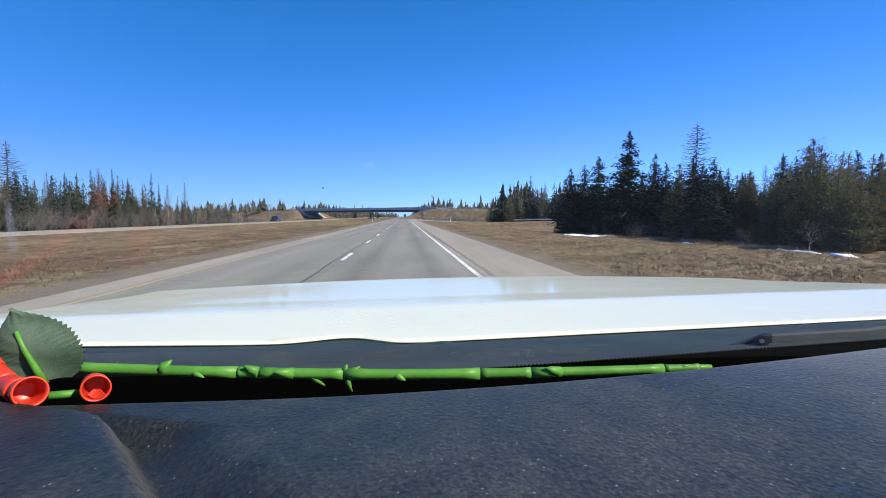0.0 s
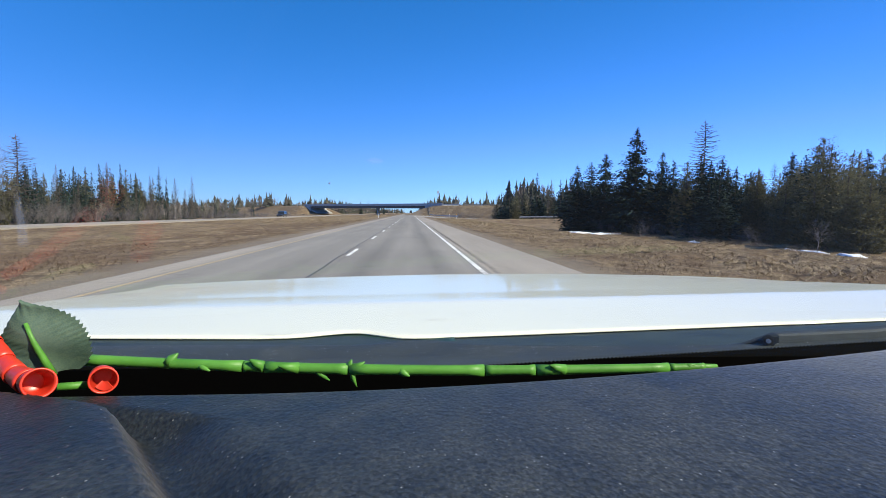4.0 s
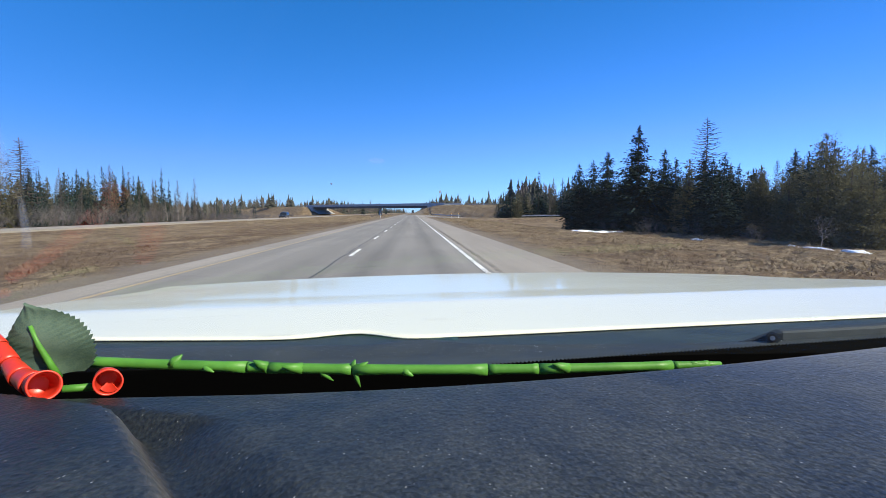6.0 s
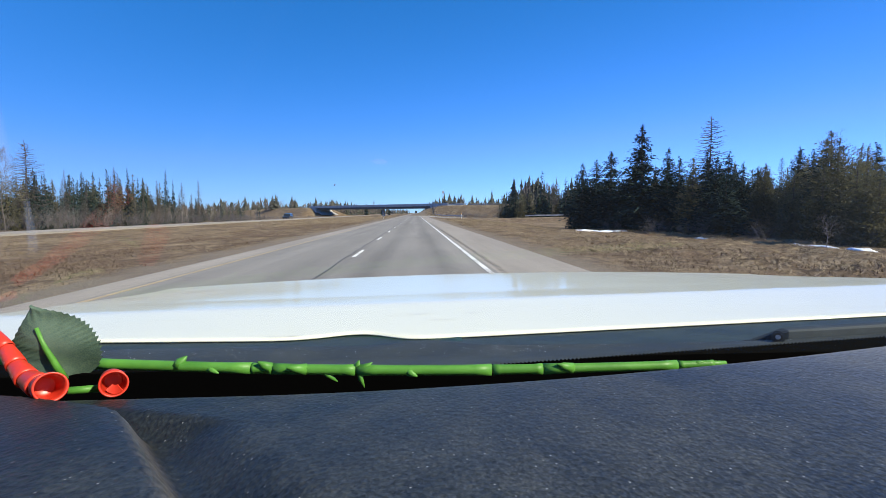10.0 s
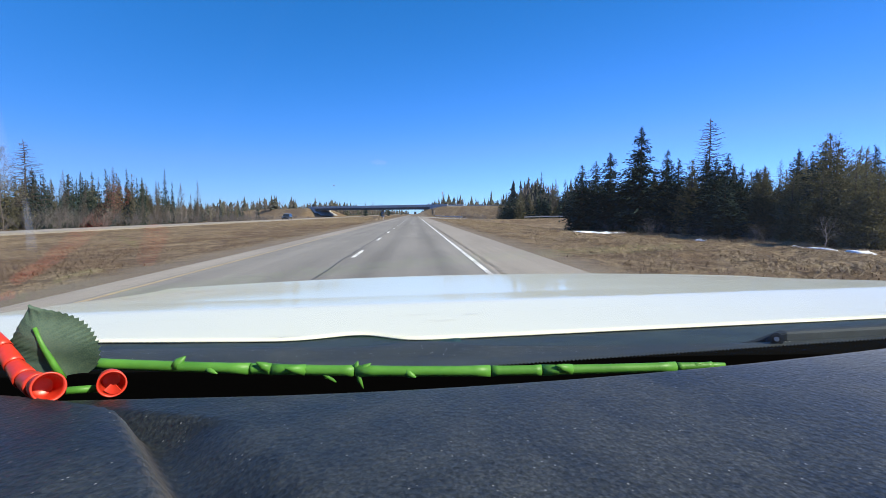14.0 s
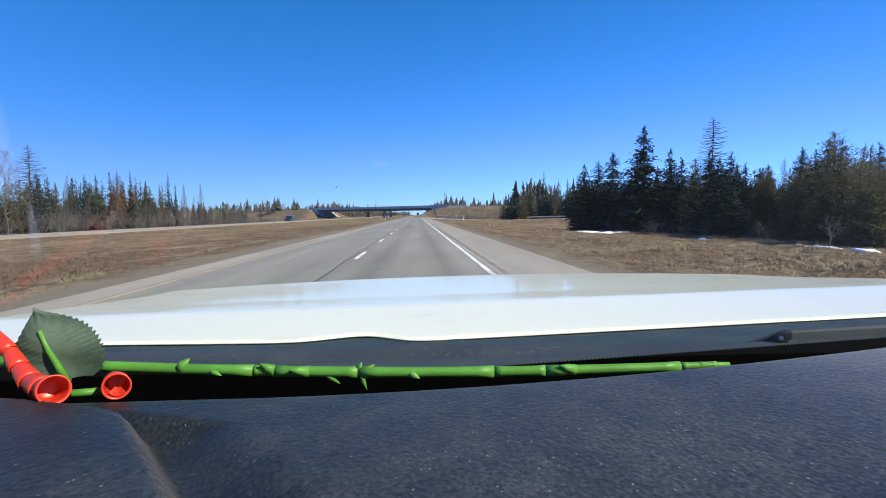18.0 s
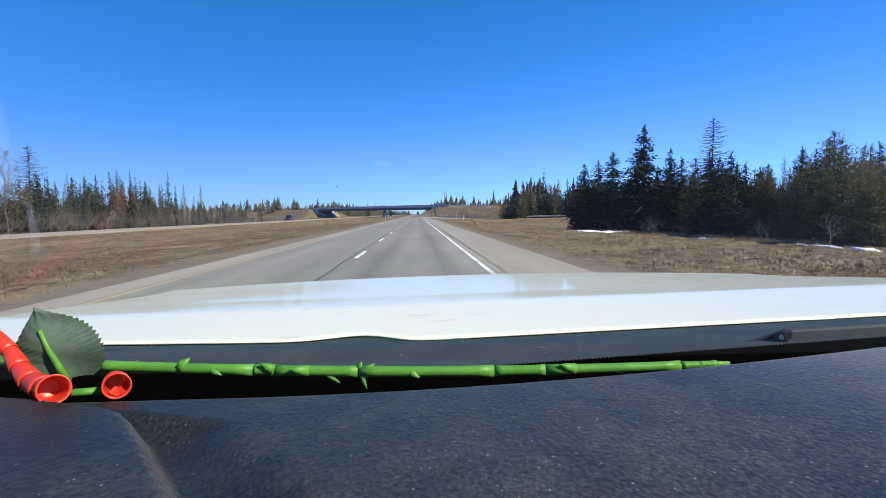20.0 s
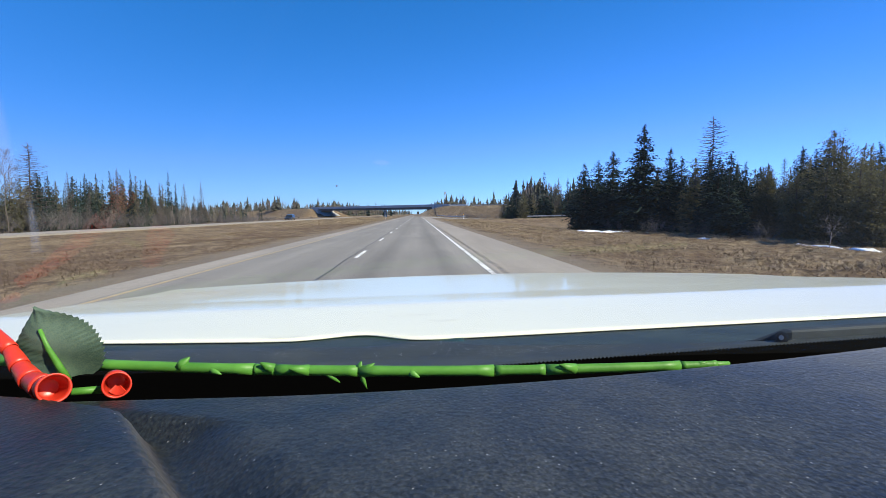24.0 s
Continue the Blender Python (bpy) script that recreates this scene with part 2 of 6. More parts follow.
def rod(bm, a, b, r0, r1=None, n=8, cap=True):
    """A tapered round bar from a to b."""
    a, b = Vector(a), Vector(b)
    r1 = r0 if r1 is None else r1
    d = (b - a).normalized()
    u = d.orthogonal().normalized()
    w = d.cross(u)
    rings = []
    for p, r in ((a, r0), (b, r1)):
        rings.append([bm.verts.new(p + (u * math.cos(2 * math.pi * i / n) + w * math.sin(2 * math.pi * i / n)) * r) for i in range(n)])
    for i in range(n):
        bm.faces.new((rings[0][i], rings[0][(i + 1) % n], rings[1][(i + 1) % n], rings[1][i]))
    if cap:
        bm.faces.new(rings[0][::-1]), bm.faces.new(rings[1])
    return bm


def tube(bm, pts, radii, n=8, cap=True):
    """A round bar that follows pts."""
    pts = [Vector(p) for p in pts]
    rings = []
    up = Vector((0, 0, 1))
    for i, p in enumerate(pts):
        d = (pts[min(i + 1, len(pts) - 1)] - pts[max(i - 1, 0)]).normalized()
        u = d.cross(up)
        u = u.normalized() if u.length > 1e-3 else Vector((1, 0, 0))
        w = u.cross(d)
        rings.append([bm.verts.new(p + (u * math.cos(2 * math.pi * k / n) + w * math.sin(2 * math.pi * k / n)) * radii[i]) for k in range(n)])
    for i in range(len(rings) - 1):
        for k in range(n):
            bm.faces.new((rings[i][k], rings[i][(k + 1) % n], rings[i + 1][(k + 1) % n], rings[i + 1][k]))
    if cap:
        bm.faces.new(rings[0][::-1]), bm.faces.new(rings[-1])
    return bm


def sm(a, b, v):
    """Smooth step from 0 at a to 1 at b."""
    t = min(1, max(0, (v - a) / (b - a)))
    return t * t * (3 - 2 * t)


# ---- plan: the way runs along y; the exit lies round y = 0, the car stands past it ----
LINE_LEFT, LINE_DASH, LINE_RIGHT = -4.98, -1.71, 2.04
PAVED_LEFT, PAVED_RIGHT = -5.85, 4.5
FAR_NEAR_EDGE = -50.5                               # opposite carriageway, 12 m wide
BRIDGE_A, BRIDGE_B = Vector((12.6, 473.0)), Vector((-67.0, 577.0))
BRIDGE_DIR = (BRIDGE_B - BRIDGE_A).normalized()
BRIDGE_LEN = (BRIDGE_B - BRIDGE_A).length
DECK_TOP = 5.65
RAMP = [(3.6, -170), (6.2, -110), (7.9, -60), (8.6, -20), (8.7, 8), (8.9, 18), (9.3, 28), (10.6, 40), (12.3, 51), (14.2, 61),
        (18.0, 76), (23.5, 92), (31.0, 107), (42.0, 121), (58.0, 133), (80.0, 141), (115.0, 147)]
JOIN = [(150.0, 285), (110.0, 306), (75.0, 324), (46.0, 333), (28.0, 337), (18.0, 343), (12.5, 352), (9.5, 368), (7.0, 392), (5.0, 440), (3.4, 520)]


def narrow(y):
    """By how much the median narrows along the way."""
    return 16.5 * sm(95, 200, y)


def sink(y):
    """How far the opposite carriageway sinks below the highway."""
    return 0.45 * sm(95, 200, y)


def smooth_line(pts, step=3.0):
    """A Catmull-Rom line through pts, in short steps."""
    out = []
    P = [Vector(p) for p in pts]
    P = [P[0] * 2 - P[1]] + P + [P[-1] * 2 - P[-2]]
    for i in range(1, len(P) - 2):
        a, b, c, d = P[i - 1:i + 3]
        k = max(2, int((c - b).length / step))
        for j in range(k):
            t = j / k
            out.append(0.5 * (2 * b + (c - a) * t + (2 * a - 5 * b + 4 * c - d) * t * t + (3 * b - a - 3 * c + d) * t ** 3))
    out.append(P[-2])
    return out


RAMP_LINE, JOIN_LINE = smooth_line(RAMP), smooth_line(JOIN)


def ramp_z(p):
    return 0.9 * sm(60, 140, p.y) * sm(15, 60, p.x)


def near_line(line, x, y):
    return min(((p.x - x) ** 2 + (p.y - y) ** 2, i) for i, p in enumerate(line))


def bank(x, y):
    """Height of the overpass's earth banks."""
    rel = Vector((x, y)) - BRIDGE_A
    s, n = rel.dot(BRIDGE_DIR), abs(rel.x * BRIDGE_DIR.y - rel.y * BRIDGE_DIR.x)
    out = 0.0
    for u in (-s, s - BRIDGE_LEN):
        if u > -4:
            top = (DECK_TOP - 0.4) * (1 - 0.75 * sm(60, 330, u))
            out = max(out, min(top, max(0, top * (u + 4) / 13), max(0, top - max(0, n - 8) / 2.0)))
    return out


def land(x, y):
    """Height of the ground."""
    z = -0.06
    near = FAR_NEAR_EDGE + narrow(y)
    if x < -6.6:
        low = sink(y) * sm(-12, near + 3, x)
        dip = math.sin(math.pi * min(1, (-6.6 - x) / (-6.6 - near)))
        z = -0.06 - 0.75 * dip * (1 - 0.5 * sm(60, 260, y)) - low
        if x < near + 2:
            z = -0.1 - low
        if x < near - 3:
            z = -0.28 - low - 0.3 * sm(near - 9, near - 14, x)
    elif x > 5:
        z = -0.06 - 0.75 * sm(11.5, 19, x)
        if y < -15:
            z = -0.06 - 0.95 * sm(9.5, 14, x)
    if -8 < x < 120:
        for line in ((RAMP_LINE,) if y < 165 else (JOIN_LINE,) if 270 < y < 540 else ()):
            d2, i = near_line(line, x, y)
            k = 1 - sm(4.5, 12, math.sqrt(d2))
            if k > 0:
                z += (ramp_z(line[i]) - 0.055 - z) * k
    h = bank(x, y)
    far = sm(600, 1500, abs(y)) + sm(150, 600, abs(x))
    if h > 0:
        z = max(z, h - 0.12 - 0.7 * (1 - sm(0.0, 0.8, h)))
    if x < -7.5 or x > 12:
        z += 0.11 * noise.noise((x * 0.3, y * 0.3, 0)) * (1 - min(1, far)) * (0 if near - 9.5 < x < near + 1 else 1)
    if 7 < x < 34 and STAND < y < STAND + 72:         # tussocky field
        z += (0.22 * noise.noise((x * 0.8, y * 0.7, 4)) + 0.13 * noise.noise((x * 1.7, y * 1.4, 7))) * sm(7, 10, x)
    return z


def spread(stops):
    """Grid lines: (from, to, step) runs."""
    out = []
    for a, b, s in stops:
        v = a
        while v < b - 1e-6:
            out.append(v)
            v += s
    return out + [stops[-1][1]]


xs = spread(((-3000, -600, 400), (-600, -160, 55), (-160, -90, 7), (-90, -66, 3), (-66, -6.6, 1.7), (-6.6, 5.0, 2.9), (5.0, 34, 0.55), (34, 100, 3.5), (100, 300, 25), (300, 600, 100), (600, 3000, 400)))
ys = spread(((-1500, -320, 200), (-320, -20, 8), (-20, 110, 2.2), (110, 212, 6), (212, 284, 0.6), (284, 420, 4), (420, 640, 3), (640, 1000, 30), (1000, 4200, 320)))
gv = [(x, y, land(x, y)) for y in ys for x in xs]
nx = len(xs)
gf = [(j * nx + i, j * nx + i + 1, (j + 1) * nx + i + 1, (j + 1) * nx + i) for j in range(len(ys) - 1) for i in range(nx - 1)]
setting("ground", mesh_of("ground", gv, gf, M_GROUND, True), "dry straw-coloured grass and bare soil with gravel verges", "ground")


def ribbon(name, line, a, b, z, mat, zfun=None, thick=0.0, tilt=0.0):
    """A strip along a line, from a to b metres to its right, with side faces where it is thick; its edge a lies lower by tilt."""
    v, f = [], []
    for i, p in enumerate(line):
        d = (line[min(i + 1, len(line) - 1)] - line[max(i - 1, 0)]).normalized()
        r = Vector((d.y, -d.x))
        h = z + (zfun(p) if zfun else 0)
        for o in (a, b):
            v.append((*(p + r * o), h - (tilt if o == a else 0)))
        if i:
            f.append((2 * i - 2, 2 * i - 1, 2 * i + 1, 2 * i))
    if thick:
        k = len(v)
        v += [(p[0], p[1], p[2] - thick) for p in v]
        for i in range(2, k, 2):
            f += [(i - 2, i, k + i, k + i - 2), (i - 1, k + i - 1, k + i + 1, i + 1)]
    return mesh_of(name, v, f, mat)


def slab(name, x0, x1, y0, y1, z, mat, step=40, thick=0.1):
    """A long flat strip of paving with a side face."""
    v, f = [], []
    n = max(1, int((y1 - y0) / step))
    for i in range(n + 1):
        y = y0 + (y1 - y0) * i / n
        v += [(x0, y, z - thick), (x0, y, z), (x1, y, z), (x1, y, z - thick)]
        if i:
            k = 4 * i
            f += [(k - 4, k - 3, k + 1, k), (k - 3, k - 2, k + 2, k + 1), (k - 2, k - 1, k + 3, k + 2)]
    return mesh_of(name, v, f, mat)


ROAD_FROM, ROAD_TO = -420, 3200
road = setting("road", slab("road", LINE_LEFT - 0.15, LINE_RIGHT + 0.18, ROAD_FROM, ROAD_TO, 0.0, M_ROAD), "grey worn two-lane highway asphalt with darker tyre tracks", "road")
setting("shoulder_left", slab("shoulder_left", PAVED_LEFT, LINE_LEFT - 0.15, ROAD_FROM, ROAD_TO, -0.004, M_SHOULDER), "narrow light grey paved shoulder beside the median", "road shoulder")
setting("shoulder_right", slab("shoulder_right", LINE_RIGHT + 0.18, PAVED_RIGHT, ROAD_FROM, ROAD_TO, -0.006, M_SHOULDER), "wide beige-grey paved shoulder of the highway", "road shoulder")
ramp = setting("exit_ramp", ribbon("exit_ramp", RAMP_LINE, -3.4, 3.3, -0.012, M_RAMP, ramp_z), "light grey asphalt exit ramp curving away", "road")
join = setting("entry_ramp", ribbon("entry_ramp", JOIN_LINE, -2.9, 3.0, -0.012, M_RAMP), "light grey asphalt ramp joining the highway", "road")
gore = setting("gore_paving", mesh_of("gore_paving", [(4.4, -170, -0.02), (6.5, -170, -0.02), (6.5, 18.5, -0.02), (6.0, 17.8, -0.02), (5.0, 17.0, -0.02), (4.4, 18.5, -0.02)], [(0, 1, 2, 3, 4, 5)], M_SHOULDER), "paved wedge between highway and exit ramp", "road")
setting("ramp_verge", ribbon("ramp_verge", [p for p in RAMP_LINE if p.y > -20], 3.3, 4.6, -0.03, M_GRAVEL, ramp_z), "stony gravel edge of the exit ramp", "verge")
far_line = [Vector((FAR_NEAR_EDGE - 6 + narrow(y), y)) for y in spread(((-700, 80, 60), (80, 220, 7), (220, 3200, 60)))]
opposite = setting("opposite_road", ribbon("opposite_road", far_line, -2.4, 6, 0.06, M_SHOULDER, lambda p: -sink(p.y), 0.3, 0.15), "pale asphalt carriageway for oncoming traffic", "road")

# painted lines: edge lines in long runs, lane dashes one by one
part("edge_line", slab("edge_line", LINE_LEFT - 0.048, LINE_LEFT + 0.048, ROAD_FROM, ROAD_TO, 0.006, M_YELLOW_LINE, 40, 0.004), None, road, "faded yellow edge line")
part("edge_line", slab("edge_line", LINE_RIGHT - 0.065, LINE_RIGHT + 0.065, -20, 340, 0.006, M_WHITE_LINE, 40, 0.004), None, road, "solid white edge line")
part("edge_line", slab("edge_line", LINE_RIGHT - 0.085, LINE_RIGHT + 0.085, 440, ROAD_TO, 0.006, M_WHITE_LINE, 40, 0.004), None, road, "solid white edge line")
part("edge_line", slab("edge_line", LINE_RIGHT - 0.17, LINE_RIGHT + 0.17, -75, -20, 0.006, M_WHITE_LINE, 40, 0.004), None, road, "wide white gore line")
dash = slab("lane_dash", -0.06, 0.06, 0, 3.0, 0.006, M_WHITE_LINE, 10, 0.004)
for i in range(-28, 90):
    part("lane_dash", dash, None, road).location = (LINE_DASH, 5.8 + 10.0 * i, 0)
ex_dash = slab("ramp_dash", -0.1, 0.1, 0, 2.6, 0.006, M_WHITE_LINE, 10, 0.004)
for i in range(16):
    part("ramp_dash", ex_dash, None, road).location = (LINE_RIGHT, -165 + 5.6 * i, 0)
for i in range(15):
    part("ramp_dash", ex_dash, None, road).location = (LINE_RIGHT, 345 + 6.2 * i, 0)
near_ramp = [p for p in RAMP_LINE if p.y > -62]
part("edge_line", ribbon("edge_line", near_ramp, -1.95, -1.80, 0.0, M_WHITE_LINE, ramp_z), None, ramp, "white edge line")
part("edge_line", ribbon("edge_line", RAMP_LINE, 1.45, 1.60, 0.0, M_WHITE_LINE, ramp_z), None, ramp, "white edge line")
part("merge_dash", slab("merge_dash", 8.52, 8.68, 15.1, 19.4, 0.0, M_WHITE_LINE, 10, 0.004), None, ramp, "short white line on the exit ramp")
part("edge_line", ribbon("edge_line", JOIN_LINE, 1.6, 1.75, 0.0, M_WHITE_LINE), None, join, "white edge line")
part("edge_line", ribbon("edge_line", far_line, 5.0, 5.15, 0.068, M_YELLOW_LINE, lambda p: -sink(p.y)), None, opposite, "faded yellow edge line")
# dark sealed joint beside the lane dashes and hairline cross cracks
M_TAR = plain("tar_crack_sealer", (0.075, 0.072, 0.068), 0.7, 0, 0.2, 3, 0.1, True)
rng = random.Random(4)
v, f = [], []
for i in range(280):
    y = -40 + 1.5 * i
    o = LINE_DASH - 0.2 + rng.uniform(-0.03, 0.03)
    v += [(o - 0.03, y, 0.004), (o + 0.03, y, 0.004)]
    if i:
        f.append((2 * i - 2, 2 * i - 1, 2 * i + 1, 2 * i))
part("joint_seal", mesh_of("joint_seal", v, f, M_TAR), None, road, "dark tar seal along the lane joint")
for y, x0, x1 in ((27.5, -5.0, 1.7), (52, -3, 2), (39, -5.1, -1.9), (74, -5.0, 2), (98, -5, 2), (130, -5, 2), (231, -5, -2), (262, -5, 2), (296, -4.8, 2)):
    v, f = [], []
    for i in range(25):
        x = x0 + (x1 - x0) * i / 24
        o = y + rng.uniform(-0.1, 0.1) + 0.5 * noise.noise((x * 0.5, y, 0))
        w = 0.012 + 0.014 * rng.random()
        v += [(x, o - w, 0.003), (x, o + w, 0.003)]
        if i:
            f.append((2 * i - 2, 2 * i, 2 * i + 1, 2 * i - 1))
    part("crack", mesh_of("crack", v, f, M_TAR), None, road, "dark cross crack")


# milled rumble strip on the exit-side shoulder
M_MILLED = plain("milled_asphalt_groove", (0.19, 0.172, 0.148), 0.9, 0, 0.3, 6, 0.3, True)
v, f = [], []
for i in range(330):
    y = 190 + 0.3 * i
    o = LINE_RIGHT + 0.36 + 0.02 * math.sin(i * 0.7)
    w = 0.06 + 0.03 * rng.random()
    v += [(o - w, y, 0.0), (o + w, y, 0.0), (o + w * 0.9, y + 0.13, 0.0), (o - w * 0.9, y + 0.13, 0.0)]
    f.append((4 * i, 4 * i + 1, 4 * i + 2, 4 * i + 3))
tagged(part("rumble_strip", mesh_of("rumble_strip", v, f, M_MILLED), None, road, "row of milled grooves in the shoulder"), kind="stuff")


# ---- trees and shrubs ----
def conifer_meshes(seed, h, w, mat, bare_low=0.1, levels=26, ragged=0.3, droop=0.25, clumps=5, size=1.0, taper=0.8, fine=1, pitch=(-0.75, 0.35)):
    """Trunk and crown of a spruce or cedar: tiers of boughs set with needle sprays, more and smaller ones where it is fine."""
    r = random.Random(seed)
    bm = bmesh.new()
    pts = [(0.06 * h * 0.05 * math.sin(i), 0, -0.3 + (h + 0.2) * i / 5) for i in range(6)]
    tube(bm, pts, [0.02 * h * (1 - i / 5.2) + 0.012 for i in range(6)], 6)
    tm = bpy.data.meshes.new("trunk")
    bm.to_mesh(tm), bm.free()
    tm.materials.append(M_BARK)
    v, f = [], []

    def spray(px, py, pz, a, s, rise):
        """One flat twig of needles that points along a, tilted at random about its own line."""
        ox, oy, oz = math.cos(a) * math.cos(rise), math.sin(a) * math.cos(rise), math.sin(rise)
        roll = r.uniform(-1.2, 1.2)
        lx, ly, lz = -math.sin(a) * math.cos(roll), math.cos(a) * math.cos(roll), math.sin(roll)
        b = r.uniform(0.24, 0.4)
        i0 = len(v)
        v.extend(((px - ox * s * 0.5, py - oy * s * 0.5, pz - oz * s * 0.5),
                  (px + lx * s * b, py + ly * s * b, pz + lz * s * b - 0.1 * s),
                  (px + ox * s, py + oy * s, pz + oz * s - 0.12 * s),
                  (px - lx * s * b, py - ly * s * b, pz - lz * s * b - 0.1 * s)))
        f.append((i0, i0 + 1, i0 + 2, i0 + 3))

    for L in range(levels):
        q = L / (levels - 1)
        z0 = h * (bare_low + (1 - bare_low) * q ** 0.92)
        reach = w * (1 - q) ** taper * (0.9 + 0.2 * math.sin(L * 2.1 + seed)) + 0.05 * w
        if q < 0.15:
            reach *= 0.65 + 2.2 * q
        nb = 4 + int(5 * (1 - q)) if q < 0.93 else 3
        for b in range(nb):
            if r.random() < ragged * 0.4:
                continue
            a = 2 * math.pi * (b + r.random() * 0.8) / nb + L * 0.7
            ln = reach * r.uniform(1 - ragged, 1 + ragged * 0.5)
            lift = r.uniform(-0.03, 0.03) * h
            n = max(2, int(clumps * (0.45 + 0.75 * (1 - q))))
            for k in range(n):
                t = (k + 0.6 + r.uniform(-0.3, 0.3)) / n
                s = size * (0.2 + 0.24 * (1 - t * 0.5)) * (0.4 + 0.1 * h * (1 - 0.6 * q)) * (1 - 0.45 * q) * r.uniform(0.7, 1.25)
                for c in range(2 * fine):
                    u = max(0.02, t + r.uniform(-0.5, 0.5) / n) if fine > 1 else t
                    rad = ln * u
                    side = r.uniform(-0.28, 0.28) * ln * (0.35 + u) if fine > 1 else 0.0
                    z = z0 + lift + ln * (0.18 * u - droop * u * u) + r.uniform(-0.022, 0.022) * h
                    spray(math.cos(a) * rad - math.sin(a) * side, math.sin(a) * rad + math.cos(a) * side, z,
                          a + r.uniform(-1.0, 1.0), s * (1.15 if fine == 1 else 0.72), r.uniform(*pitch))
    i0 = len(v)
    s = 0.03 * h
    v += [(0, 0, h + s), (s * 0.2, 0, h - s), (-s * 0.14, s * 0.17, h - s), (-s * 0.14, -s * 0.17, h - s)]
    f += [(i0, i0 + 1, i0 + 2), (i0, i0 + 2, i0 + 3), (i0, i0 + 3, i0 + 1)]
    return tm, mesh_of("crown", v, f, mat)


def larch_meshes(seed, h, w, mat, bare_low=0.2, boughs=115):
    """A straight thin trunk with many fine leafless side branches, upturned at their ends."""
    r = random.Random(seed)
    bm = bmesh.new()
    tube(bm, [(0.02 * h * math.sin(i * 1.7) * 0.3, 0, -0.3 + (h + 0.3) * i / 6) for i in range(7)], [0.0095 * h * (1 - i / 6.4) + 0.008 for i in range(7)], 6)
    tm = bpy.data.meshes.new("trunk")
    bm.to_mesh(tm), bm.free()
    tm.materials.append(M_BARK)
    v, f = [], []

    def twig(p, e, ra, rb):
        d = (e - p).normalized()
        x = d.orthogonal().normalized()
        y = d.cross(x)
        i0 = len(v)
        v.extend(c + (x * math.cos(2.094 * k) + y * math.sin(2.094 * k)) * q for c, q in ((p, ra), (e, rb)) for k in range(3))
        f.extend((i0 + k, i0 + (k + 1) % 3, i0 + 3 + (k + 1) % 3, i0 + 3 + k) for k in range(3))

    for b in range(boughs):
        q = (b + r.random()) / boughs
        z = h * (bare_low + (0.98 - bare_low) * q)
        ln = w * (1 - q) ** 0.75 * r.uniform(0.45, 1.1) + 0.02 * h
        a = b * 2.4 + r.uniform(-0.5, 0.5)
        p = Vector((0, 0, z))
        for k in range(4):
            rise = (-0.32, -0.12, 0.15, 0.45)[k] + r.uniform(-0.15, 0.15)
            a += r.uniform(-0.2, 0.2)
            e = p + Vector((math.cos(a), math.sin(a), rise)) * ln / 4
            twig(p, e, 0.0034 * h * (1 - 0.2 * k), 0.0034 * h * (1 - 0.2 * (k + 1)))
            for c in range(2):
                g = a + r.choice((-1, 1)) * r.uniform(0.5, 1.1)
                twig(e, e + Vector((math.cos(g), math.sin(g), r.uniform(-0.4, 0.5))) * ln * r.uniform(0.12, 0.3), 0.0018 * h, 0.001 * h)
            p = e
    return tm, mesh_of("crown", v, f, mat)


def bare_meshes(seed, h, mat, lean=0.0, spread_=0.55, depth=5, low=0.35, r0=0.012, kids=3):
    """Trunk and leafless crown of a broadleaf tree, branch by branch."""
    r = random.Random(seed)
    tv, tf, cv, cf = [], [], [], []

    def limb(V, F, a, b, ra, rb, n=4):
        d = (b - a).normalized()
        u = d.orthogonal().normalized()
        w = d.cross(u)
        i0 = len(V)
        for p, q in ((a, ra), (b, rb)):
            for k in range(n):
                c = 2 * math.pi * k / n
                V.append(p + (u * math.cos(c) + w * math.sin(c)) * q)
        for k in range(n):
            F.append((i0 + k, i0 + (k + 1) % n, i0 + n + (k + 1) % n, i0 + n + k))

    def grow(p, d, ln, rad, lev):
        segs = 3 if lev < 3 else 2
        for s in range(segs):
            d2 = (d + Vector((r.uniform(-1, 1), r.uniform(-1, 1), r.uniform(-0.4, 0.9))) * 0.17).normalized()
            e = p + d2 * ln / segs
            rn = rad * (1 - 0.3 / segs)
            limb(tv if lev == 0 else cv, tf if lev == 0 else cf, p, e, rad, rn, 6 if lev == 0 else 4 if lev < 3 else 3)
            p, d, rad = e, d2, rn
            if lev < depth and (lev > 0 or s > 0):
                for k in range(kids - 1 if s < segs - 1 else kids):
                    side = d.orthogonal().normalized()
                    side.rotate(Matrix.Rotation(r.uniform(0, 6.28), 3, d))
                    nd = (d * r.uniform(0.6, 1.0) + side * r.uniform(0.5, 1.0) * spread_ * 1.5 + Vector((0, 0, 0.05))).normalized()
                    grow(p.copy(), nd, ln * r.uniform(0.5, 0.75), max(rad * r.uniform(0.42, 0.6), 0.0022 * h * 0.3), lev + 1)

    grow(Vector((0, 0, -0.3)), Vector((lean, 0, 1)).normalized(), h * low, r0 * h, 0)
    return mesh_of("trunk", tv, tf, mat), mesh_of("crown", cv, cf, mat)


